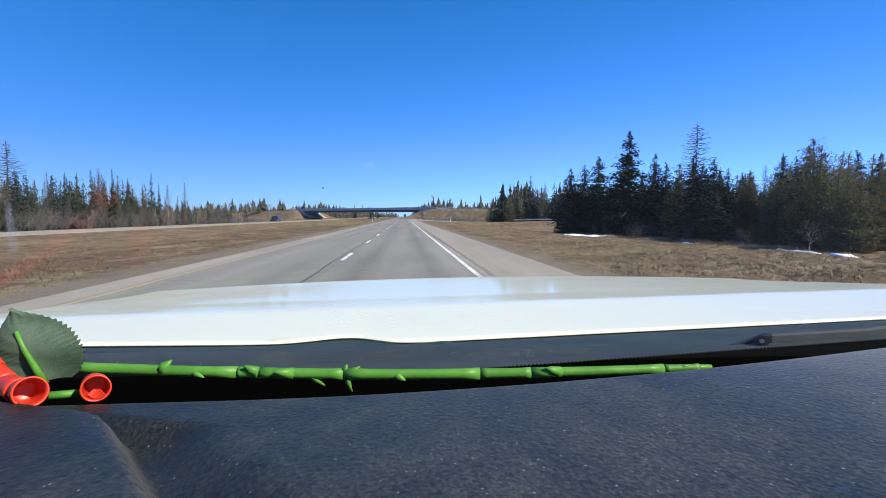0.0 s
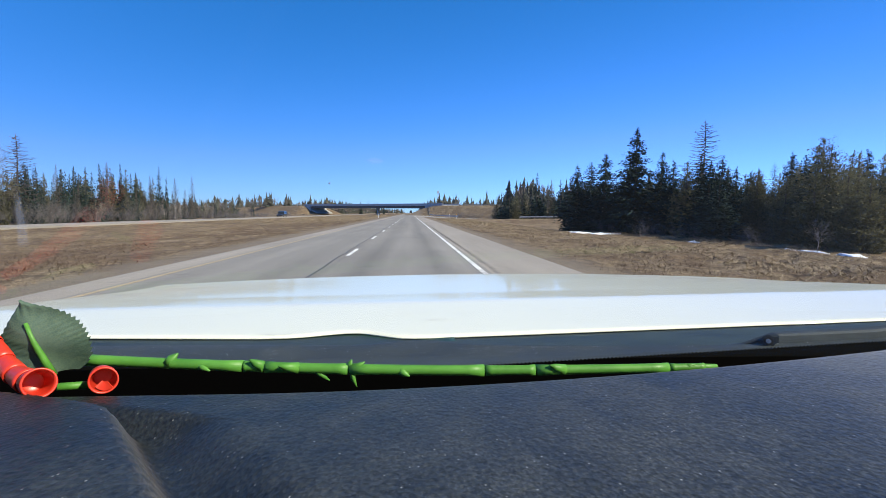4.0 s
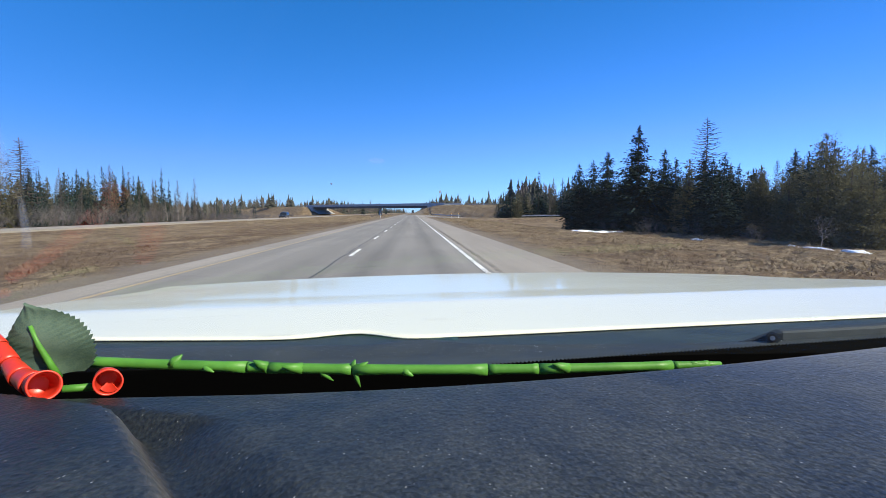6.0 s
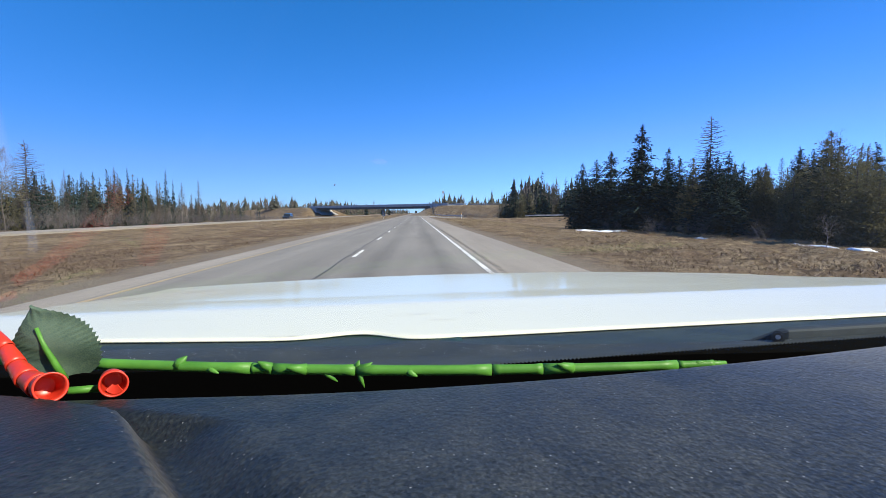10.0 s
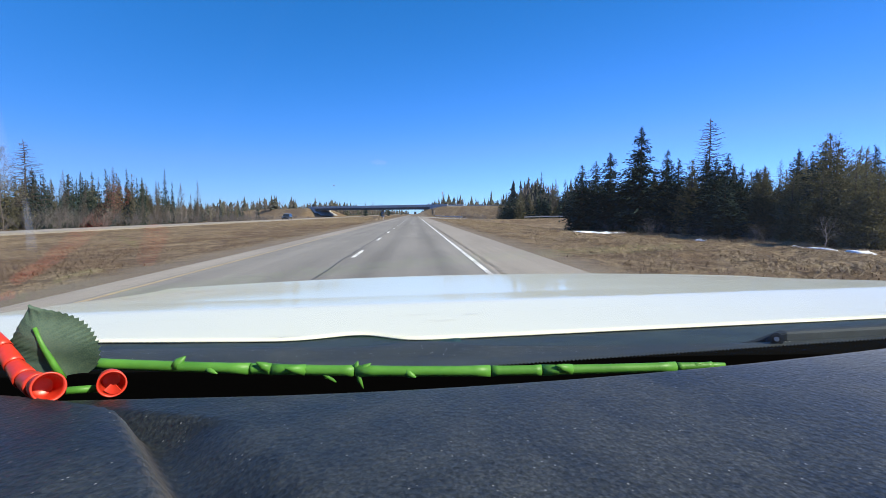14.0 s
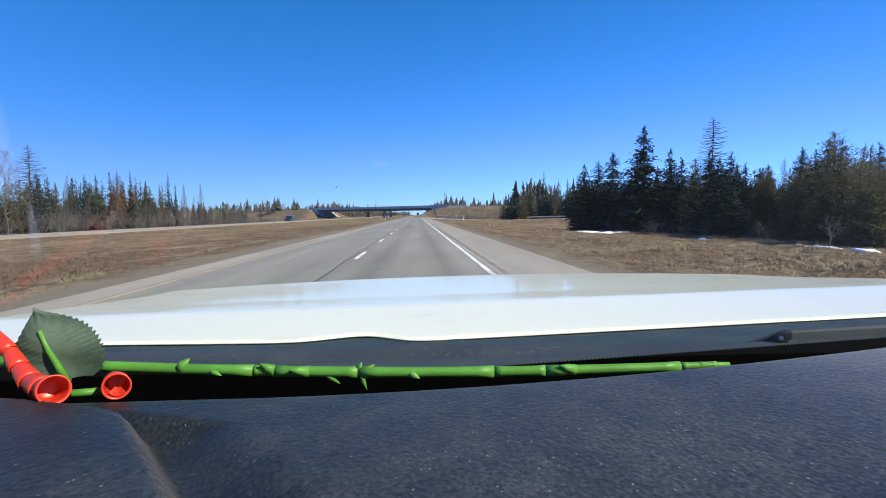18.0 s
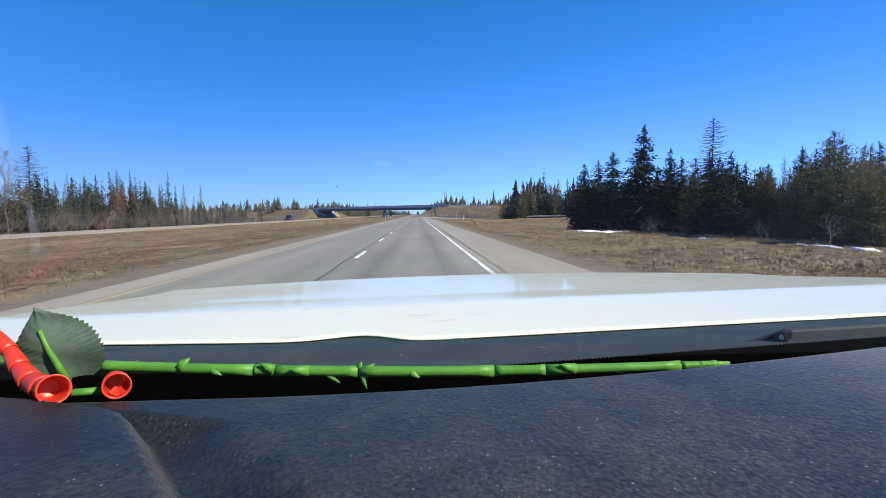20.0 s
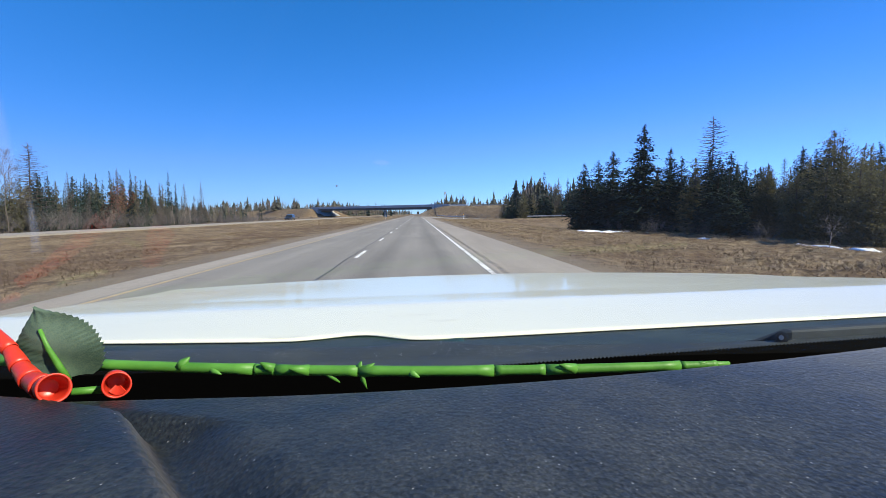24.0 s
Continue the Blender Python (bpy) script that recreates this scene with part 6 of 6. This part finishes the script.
# smooth hump added in the hood's rear notch, dark green for the reflection there
def hump_pt(u, v):
    x = -0.072 + 0.3 * (u - 0.5)
    y = ledge(x) + 0.004 + (0.79 - ledge(x)) * v
    rise = math.exp(-((x + 0.06) / 0.075) ** 2)
    top = hood_z(x, 0.75) - 0.0035
    foot = cowl_z(x, ledge(x)) - 0.0095
    return (x, y, EZ + foot + (top - foot) * rise * sm(0.0, 0.75, v) - 0.001 * (1 - rise))


part("nozzle_hump", sheet("nozzle_hump", 24, 12, hump_pt, M_NOTCH, 0.003), None, cowl, "dark green smooth hump")

# windscreen with its black ceramic band
SCREEN_Y, SCREEN_Z, SLOPE = 0.555, -0.178, radians(36)


def screen_pt(u, v):
    x = -0.86 + 2.12 * u
    d = 1.06 * v
    bow = 0.05 * (2 * u - 1) ** 2
    return (x, SCREEN_Y - d * math.cos(SLOPE) - bow, EZ + SCREEN_Z + d * math.sin(SLOPE))


screen = part("windscreen", sheet("windscreen", 24, 12, screen_pt, M_SCREEN), None, car, "clear sloping windscreen")
screen.visible_shadow = False
v, f = [], []


def frit_top(x):
    return -0.1792 + 0.0505 * max(x, -0.05) + 0.055 * max(0, -0.04 - x)


n = 660
for i in range(n + 1):
    x = -0.7 + 1.55 * i / n
    y, z = 0.533, frit_top(x) * 0.9725
    tooth = 0.0016 if i % 2 else -0.0005
    v += [(x * 0.9725, y, EZ + z + tooth), (x * 0.9725, y, EZ + z - 0.001), (x * 0.9725, y - 0.016, EZ + z - 0.03), (x * 0.9725, y - 0.026, EZ - 0.235)]
    if i:
        k = 4 * i
        f += [(k - 4, k - 3, k + 1, k), (k - 3, k - 2, k + 2, k + 1), (k - 2, k - 1, k + 3, k + 2)]
part("ceramic_band", mesh_of("ceramic_band", v, f, M_FRIT), None, screen, "black band with a toothed edge")

# wiper parked on the cowl
def arm_mesh():
    """Flat-sided arm, swelling from the pivot, with softened edges."""
    bm = bmesh.new()
    rings = []
    for x, y, z, h in ((0.4246, 0.5891, -0.1672, 0.0022), (0.4493, 0.5805, -0.1586, 0.0048), (0.4687, 0.5741, -0.1539, 0.0091), (0.4891, 0.5730, -0.1537, 0.0102), (0.5932, 0.5687, -0.1507, 0.0127), (0.7525, 0.5859, -0.1403, 0.0138), (0.9137, 0.6235, -0.1295, 0.0145)):
        w = min(0.008, h * 0.8)
        b = 0.22 * h
        rings.append([bm.verts.new((x, y + p, EZ + z + q)) for p, q in ((-w, -1.5 * h + b), (-w, h - b), (-w + b, h), (w - b, h), (w, h - b), (w, -1.5 * h + b), (w - b, -1.5 * h), (-w + b, -1.5 * h))])
    for a, b in zip(rings, rings[1:]):
        for k in range(8):
            bm.faces.new((a[k], a[(k + 1) % 8], b[(k + 1) % 8], b[k]))
    bm.faces.new(rings[0]), bm.faces.new(rings[-1])
    bmesh.ops.recalc_face_normals(bm, faces=bm.faces)
    return bm


wiper = part("wiper", arm_mesh(), M_WIPER, car, "black wiper arm parked on the cowl")
bm = bmesh.new()
rod(bm, (0.4438, 0.5529, EZ - 0.1492), (0.4631, 0.5770, EZ - 0.1558), 0.0074, 0.0074, 22)
part("pivot", bm, M_WIPER, wiper, "round pivot")
bm = bmesh.new()
rod(bm, (0.4414, 0.5499, EZ - 0.1485), (0.4445, 0.5538, EZ - 0.1495), 0.0050, 0.0046, 16)
part("pivot_bolt", bm, M_BLACK, wiper, "dark bolt head")
bm = bmesh.new()
rod(bm, (0.4401, 0.5483, EZ - 0.1480), (0.4418, 0.5504, EZ - 0.1486), 0.0028, 0.0028, 14)
part("pivot_cap", bm, M_GREY_CAP, wiper, "small grey cap")
bm = bmesh.new()
tube(bm, [(0.4590, 0.5718, EZ - 0.1565), (0.4478, 0.5830, EZ - 0.1621), (0.4337, 0.5891, EZ - 0.1657), (0.4190, 0.6007, EZ - 0.1692)], [0.006, 0.005, 0.004, 0.002], 8)
part("blade", bm, M_RUBBER, wiper, "black rubber blade")


# dashboard
def crest(x):
    return -0.130 + 0.0265 * max(0, (min(x, 0.5) + 0.12) / 0.49) ** 1.8


def pad_edge(y):
    """Edge of the raised pad, from the near side to the windscreen."""
    return -0.1035 - (y - 0.224) * 0.715 - 8.2 * max(0, y - 0.29) ** 1.5


def dash_z(x, y):
    z = -0.130 + (crest(x) + 0.130) * (0.4 + 0.6 * sm(0.12, 0.34, y)) + (0.352 - y) * 0.10
    xe = pad_edge(y)
    pad = sm(-0.004, 0.024, xe - x) * sm(0.353, 0.330, y)
    z += 0.011 * pad - 0.015 * sm(0.050, 0.0, x - xe) * (1 - sm(-0.002, 0.020, xe - x)) * sm(0.352, 0.29, y)
    if y > 0.345:
        z -= 14.0 * (y - 0.345) ** 2
    return z


def dash_pt(u, v):
    x = -0.80 + 1.95 * u
    y = 0.03 + 0.405 * v
    return (x, y, EZ + dash_z(x, y))


dashboard = part("dashboard", sheet("dashboard", 260, 130, dash_pt, M_DASH), None, car, "dark grained dashboard top with dust specks")
edge_tone = dashboard.data.attributes.new("edge_tone", "FLOAT", "POINT")
# pale tone along the pad's ridge and back edge
worn = []
for q in dashboard.data.vertices:
    e = pad_edge(q.co.y) - 0.011 - q.co.x
    ridge = math.exp(-(e / 0.0042) ** 2) * sm(0.338, 0.322, q.co.y)
    back = math.exp(-((q.co.y - 0.331) / 0.004) ** 2) * sm(-0.012, 0.02, e) * 0.7
    worn.append(max(ridge, back) * (0.65 + 0.5 * noise.noise((q.co.x * 90, q.co.y * 90, 0))))
edge_tone.data.foreach_set("value", worn)
part("defroster_trough", boxes((-0.8, 1.15, 0.40, 0.56, EZ - 0.26, EZ - 0.235)), M_BLACK, dashboard, "black trough under the windscreen")
part("dash_front", boxes((-0.8, 1.15, 0.02, 0.03, EZ - 0.7, EZ - 0.11)), M_BLACK, dashboard)

# plain shell that closes the car
part("roof", sheet("roof", 8, 8, lambda u, v: (-0.80 + 2.04 * u, -0.30 - 1.9 * v, EZ + 0.44 + 0.05 * math.sin(math.pi * u) + 0.03 * math.sin(math.pi * v)), M_HOOD, 0.04), None, car, "white roof")
for x in (-0.86, 1.27):
    bm = bmesh.new()
    tube(bm, [(x, 0.56, EZ - 0.19), (x * 0.97, 0.12, EZ + 0.13), (x * 0.94, -0.30, EZ + 0.44)], [0.04, 0.04, 0.045], 8)
    part("front_pillar", bm, M_HOOD, car)
    bm = bmesh.new()
    tube(bm, [(x, -2.0, EZ - 0.15), (x * 0.95, -2.0, EZ + 0.44)], [0.08, 0.08], 8)
    part("rear_pillar", bm, M_HOOD, car)
    s = 1 if x > 0 else -1
    part("door", boxes((x - 0.04, x + 0.04, -1.95, 0.5, EZ - 1.05, EZ - 0.13), bevel=0.02), M_HOOD, car, "white door")
    part("fender", boxes((x - 0.03 + 0.02 * s, x + 0.03 + 0.02 * s, 0.52, 1.75, EZ - 0.95, EZ - 0.33), bevel=0.02), M_HOOD, car, "white fender")
    for y in (1.22, -1.5):
        bm = bmesh.new()
        rod(bm, (x - 0.02 * s - 0.22 * s, y, 0.35), (x + 0.05 * s, y, 0.35), 0.35, 0.35, 24)
        w = part("wheel", bm, M_RUBBER, car, "black tyre")
        bm = bmesh.new()
        rod(bm, (x + 0.02 * s, y, 0.35), (x + 0.065 * s, y, 0.35), 0.23, 0.22, 20)
        part("rim", bm, M_CHROME, w, "alloy rim")
part("rear_panel", boxes((-0.86, 1.27, -2.2, -2.12, EZ - 1.0, EZ - 0.05), bevel=0.02), M_HOOD, car)
part("floor_pan", boxes((-0.85, 1.26, -2.1, 1.8, EZ - 1.1, EZ - 1.06)), M_BLACK, car)
part("front_bumper", boxes((-0.8, 1.24, 1.76, 1.9, EZ - 0.95, EZ - 0.42), bevel=0.04), M_HOOD, car)

# ---- artificial rose lying along the foot of the windscreen ----
def stem_mat():
    m = Mat("green_plastic_stem", 0.5, 0, 0.35)
    f = m.noise(25, 4, 0.6, m.coords((1, 3, 3)))
    m.color(m.ramp(f, (0.3, (0.045, 0.16, 0.018)), (0.7, (0.085, 0.25, 0.036))))
    m.bump(m.noise(120, 3), 0.2, 0.002)
    return m.m


def rose_leaf_mat():
    m = Mat("fabric_leaf", 0.65, 0, 0.3)
    f = m.noise(18, 5, 0.6)
    vein = m.n("TexVoronoi", feature="DISTANCE_TO_EDGE")
    vein.inputs["Scale"].default_value = 560
    m.put(vein.inputs["Vector"], m.coords())
    c = m.ramp(f, (0.34, (0.015, 0.042, 0.03)), (0.68, (0.09, 0.14, 0.108)))
    c = m.mix(m.grey(vein.outputs[0], 0.0, 0.13, 0.36, 0), c, (0.15, 0.2, 0.12))
    m.color(c)
    m.bump(vein.outputs[0], 0.2, 0.0006)
    return m.m


M_STEM, M_LEAF = stem_mat(), rose_leaf_mat()
M_RED = plain("red_plastic_sleeve", (0.50, 0.032, 0.014), 0.4, 0, 0.12, 30, 0.03)
rose = thing("artificial_rose", RIDE, "artificial rose stem with thorns, one fabric leaf and red sleeves", "artificial flower")
SY = 0.40


def stem_at(x):
    """Centre line of the stem: a shallow bow."""
    return Vector((x, SY - 0.07 * x, EZ - 0.1235 - 0.0065 * math.sin(math.pi * min(1, max(0, (x + 0.26) / 0.56))) + 0.003 * x))


knots = (-0.262, -0.129, -0.112, -0.043, 0.069, 0.111, 0.222, 0.252)
for a, b in zip(knots, knots[1:]):
    n = 8
    pts = [stem_at(a + 0.0006 + (b - a - 0.0012) * i / n) for i in range(n + 1)]
    base = 0.0044 if a < 0.06 else 0.0042 if a < 0.2 else 0.0033
    rad = [base * (1.0 + (0.14 if i in (0, n) else 0.03 if i in (1, n - 1) else 0)) * (1 - 0.12 * (i / n if a > 0.1 else 0)) for i in range(n + 1)]
    part("stem_segment", tube(bmesh.new(), pts, rad, 12), M_STEM, rose, "", True)
bm = bmesh.new()
tube(bm, [stem_at(-0.252), stem_at(0.0), stem_at(0.252), stem_at(0.262)], [0.0033, 0.0033, 0.0026, 0.002], 8)
part("core", bm, M_STEM, rose, "", True)
for x, dx, dz, dy, ln, rr in ((-0.19, 0.5, 1.0, 0, 0.0094, 0.0054), (-0.165, 0.8, -0.3, -0.8, 0.0115, 0.0036), (-0.112, -1.0, 0.55, -0.35, 0.0165, 0.0050), (-0.085, -1.0, 0.25, -0.5, 0.0190, 0.0050), (-0.070, 0.7, -0.8, -0.2, 0.0130, 0.0036),
                          (-0.042, -0.2, 1.0, -0.1, 0.0086, 0.0040), (-0.038, 0.6, 0.8, -0.2, 0.0086, 0.0036), (-0.040, 0.05, -1.0, -0.2, 0.0144, 0.0032), (0.0, 0.5, -0.4, -0.9, 0.0086, 0.0045), (0.135, -1.0, 0.3, -0.25, 0.0185, 0.0046), (0.236, 0.5, 0.4, -0.3, 0.0058, 0.0027)):
    p = stem_at(x)
    d = Vector((dx, dy, dz)).normalized()
    bm = tube(bmesh.new(), [p, p + d * ln * 0.5, p + d * ln + Vector((0.003, 0, 0))], [rr, rr * 0.7, rr * 0.12], 8)
    part("thorn", bm, M_STEM, rose, "", True)

# leaf: toothed, slightly folded along its midrib, standing on its stalk
v, f = [], []
LB, LT = Vector((-0.2683, 0.3967, EZ - 0.1283)), Vector((-0.2858, 0.3891, EZ - 0.0699))
axis = (LT - LB)
side = Vector((0.86, 0.05, 0.46)).normalized()
nrm = axis.normalized().cross(side).normalized()
N, K = 72, 12
for i in range(N + 1):
    t = i / N
    w = 0.0338 * max(0.0, math.sin(math.pi * min(1, t ** 0.66 * 0.9 + 0.1))) ** (0.6 + 0.55 * t ** 3)
    saw = 1.0 + (-0.03, 0.0, 0.03, 0.06)[i % 4]
    for k in range(-K, K + 1):
        q = k / K
        p = LB + axis * (t - (0.11 if side.x * q > 0 else -0.16) * abs(q) ** 1.5 * (1 - t) ** 2) + side * w * saw * q + nrm * (0.0035 * abs(q) ** 1.4 - 0.0035 * math.sin(t * 3) + 0.0012 * math.sin(9 * t + 3 * q) + 0.0003 * abs(math.sin((t - 0.28 * abs(q)) * 22)) * min(1, 4 * abs(q)))
        v.append(p)
n = 2 * K + 1
for i in range(N):
    for k in range(2 * K):
        f.append((i * n + k, i * n + k + 1, (i + 1) * n + k + 1, (i + 1) * n + k))
m0 = len(v)
v += [p - nrm * 0.0007 for p in v]
f += [tuple(m0 + q for q in reversed(t)) for t in f]
leaf = part("leaf", mesh_of("leaf", v, f, M_LEAF, True), None, rose, "dark green veined fabric leaf with toothed edge")
face = nrm if nrm.dot(Vector(EYE) - LB) > 0 else -nrm
rib = [LB + axis * t - nrm * 0.0035 * math.sin(t * 3) + face * 0.0015 for t in (-0.02, 0.2, 0.45, 0.72)]
bm = tube(bmesh.new(), rib, [0.0030, 0.0026, 0.0022, 0.0014], 8)
part("midrib", bm, M_STEM, leaf, "bright green raised midrib", True)


def sleeve(pts, radii, label):
    """A hollow red sleeve, open at its last end."""
    bm = bmesh.new()
    tube(bm, pts, radii, 28, False)
    ax = (pts[-1] - pts[-2]).normalized()
    deep = pts[-1] - ax * 2.1 * radii[-1]
    tube(bm, [deep, pts[-1] - ax * 0.5 * radii[-1], pts[-1]], [radii[-1] * 0.62, radii[-1] * 0.82, radii[-1] * 0.88], 28, False)
    n = 28
    bm.verts.ensure_lookup_table()
    o, q = (len(pts) - 1) * n, (len(pts) + 2) * n
    for k in range(n):
        bm.faces.new((bm.verts[o + k], bm.verts[o + (k + 1) % n], bm.verts[q + (k + 1) % n], bm.verts[q + k]))
    bmesh.ops.recalc_face_normals(bm, faces=bm.faces)
    ob = part("red_sleeve", bm, M_RED, rose, label, True)
    ua = ax.orthogonal().normalized()
    ub = ax.cross(ua)
    bm = bmesh.new()
    cup = [[bm.verts.new(deep - ax * z + (ua * math.cos(k * 0.3142) + ub * math.sin(k * 0.3142)) * q) for k in range(20)] for z, q in ((0, radii[-1] * 0.625), (0.0008, radii[-1] * 0.5), (0.001, radii[-1] * 0.2))]
    for a, b in zip(cup, cup[1:]):
        for k in range(20):
            bm.faces.new((a[k], a[(k + 1) % 20], b[(k + 1) % 20], b[k]))
    bm.faces.new(cup[-1])
    part("hollow", bm, M_RED, ob, "", True)
    return ob


NUDGE = Vector((-0.0042, 0, 0.0022))
CLOSER = Vector((0.955, 0.955, 0.955))
chain = [Vector((-0.3211, 0.4029, EZ - 0.0948)), Vector((-0.3052, 0.3959, EZ - 0.1066)), Vector((-0.2912, 0.3860, EZ - 0.1171)),
         Vector((-0.2751, 0.3743, EZ - 0.1240)), Vector((-0.2549, 0.3588, EZ - 0.1243)), Vector((-0.2328, 0.3366, EZ - 0.1176))]
for i in range(5):
    a, b = [Vector((0, 0, EZ)) + (p + NUDGE - Vector((0, 0, EZ))) * CLOSER for p in (chain[i], chain[i + 1])]
    d = (b - a)
    big = 0.0053 + 0.00098 * i
    sleeve([a + d * 0.02, a + d * 0.45, a + d * 0.8, b], [big * 0.76, big * 0.92, big, big * 1.03], "bright red plastic sleeve, open at one end")
sleeve([Vector((-0.2275, 0.3869, EZ - 0.1275)), Vector((-0.2170, 0.3703, EZ - 0.1236)), Vector((-0.2094, 0.3579, EZ - 0.1214))], [0.0080, 0.0088, 0.0093], "bright red plastic sleeve with a dark opening")
bm = bmesh.new()
tongue = [[bm.verts.new((-0.2094 + 0.0072 * math.cos(a) * k - 0.002 * (1 - k), 0.3586 + 0.004 * (1 - k), EZ - 0.1214 + 0.0072 * math.sin(a) * k)) for k in (1.05, 0.75, 0.5, 0.3)] for a in [-2.5 + 0.16 * i for i in range(12)]]
for a, b in zip(tongue, tongue[1:]):
    for k in range(3):
        bm.faces.new((a[k], a[k + 1], b[k + 1], b[k]))
thick = bmesh.ops.extrude_face_region(bm, geom=bm.faces[:])
bmesh.ops.translate(bm, vec=(0, 0.0007, 0), verts=[q for q in thick["geom"] if isinstance(q, bmesh.types.BMVert)])
part("torn_tongue", bm, M_RED, rose, "red torn tongue inside the sleeve")
bm = tube(bmesh.new(), [Vector((-0.2454, 0.3649, EZ - 0.1281)), Vector((-0.2282, 0.3785, EZ - 0.1314))], [0.0028, 0.003], 8)
part("stalk", bm, M_STEM, rose, "", True)
part("stem_segment", tube(bmesh.new(), [Vector((-0.345, 0.415, EZ - 0.1165)), Vector((-0.318, 0.412, EZ - 0.118)), Vector((-0.300, 0.408, EZ - 0.1195))], [0.0046, 0.0046, 0.0042], 12), M_STEM, rose, "", True)
bm = tube(bmesh.new(), [Vector((-0.3215, 0.400, EZ - 0.098)), Vector((-0.3225, 0.398, EZ - 0.088)), Vector((-0.3245, 0.397, EZ - 0.081))], [0.0040, 0.0026, 0.0004], 6)
part("torn_sliver", bm, M_RED, rose, "pointed red torn sliver")

# dried splashes on the glass
M_SPLASH = plain("dried_splash", (0.16, 0.2, 0.28), 0.9, 0, 0.2, 40)
for x, y, z, r0 in ((-0.0416, 0.286, 0.0159, 0.0006),):
    bm = bmesh.new()
    bmesh.ops.create_icosphere(bm, subdivisions=1, radius=r0)
    o = part("splash", bm, M_SPLASH, screen, "dark dried speck")
    o.location = (x, y, EZ + z)

# translucent films added for pale reflections and a faint patch on the glass
def film_mat(name, cover):
    m = Mat(name)
    clear, dust = m.n("BsdfTransparent"), m.n("BsdfTranslucent")
    dust.inputs[0].default_value = (0.8, 0.82, 0.84, 1)
    mx = m.n("MixShader")
    edge = m.n("Attribute")
    edge.attribute_name = "cover"
    m.put(mx.inputs[0], m.math("MULTIPLY", edge.outputs["Fac"], m.grey(m.noise(30, 3), 0.3, 0.7, cover * 0.7, cover * 1.2)))
    m.put(mx.inputs[1], clear.outputs[0]), m.put(mx.inputs[2], dust.outputs[0])
    m.put(m.t.nodes["Material Output"].inputs[0], mx.outputs[0])
    return m.m


def smear(outline, cover, label):
    """A film on the inside of the windscreen, thinning out to its outline; places across and up the glass."""
    n = len(outline)
    cu, cv = sum(p[0] for p in outline) / n, sum(p[1] for p in outline) / n
    v, f, k = [], [], []
    for ring, t in enumerate((0.0, 0.6, 1.0)):
        for u, w in outline:
            x, y, z = screen_pt(cu + (u - cu) * t, cv + (w - cv) * t)
            v.append((x, y - 0.004, z - 0.004))
            k.append(1.0 if t < 0.9 else 0.0)
        if ring:
            f += [((ring - 1) * n + i, (ring - 1) * n + (i + 1) % n, ring * n + (i + 1) % n, ring * n + i) for i in range(n)]
    me = mesh_of("smear", v, f, film_mat("pale_glass_film", cover))
    me.attributes.new("cover", "FLOAT", "POINT").data.foreach_set("value", k)
    part("smear", me, None, screen, label)


# the first two films paint in a reflection at the screen's left edge
smear(((0.3249, 0.3976), (0.3294, 0.3938), (0.3236, 0.3689), (0.3131, 0.3263), (0.3052, 0.3029), (0.2917, 0.3027)), 0.16, "wide pale film at the glass edge standing in for a reflection")
smear(((0.3081, 0.3062), (0.3101, 0.3072), (0.3042, 0.2828), (0.2960, 0.2505), (0.2925, 0.2506), (0.3010, 0.2801)), 0.12, "narrow pale film strip standing in for a reflection")
smear(((0.3958, 0.3353), (0.3983, 0.3378), (0.4013, 0.3358), (0.4007, 0.3333), (0.3981, 0.3324)), 0.12, "faint pale patch on the glass")
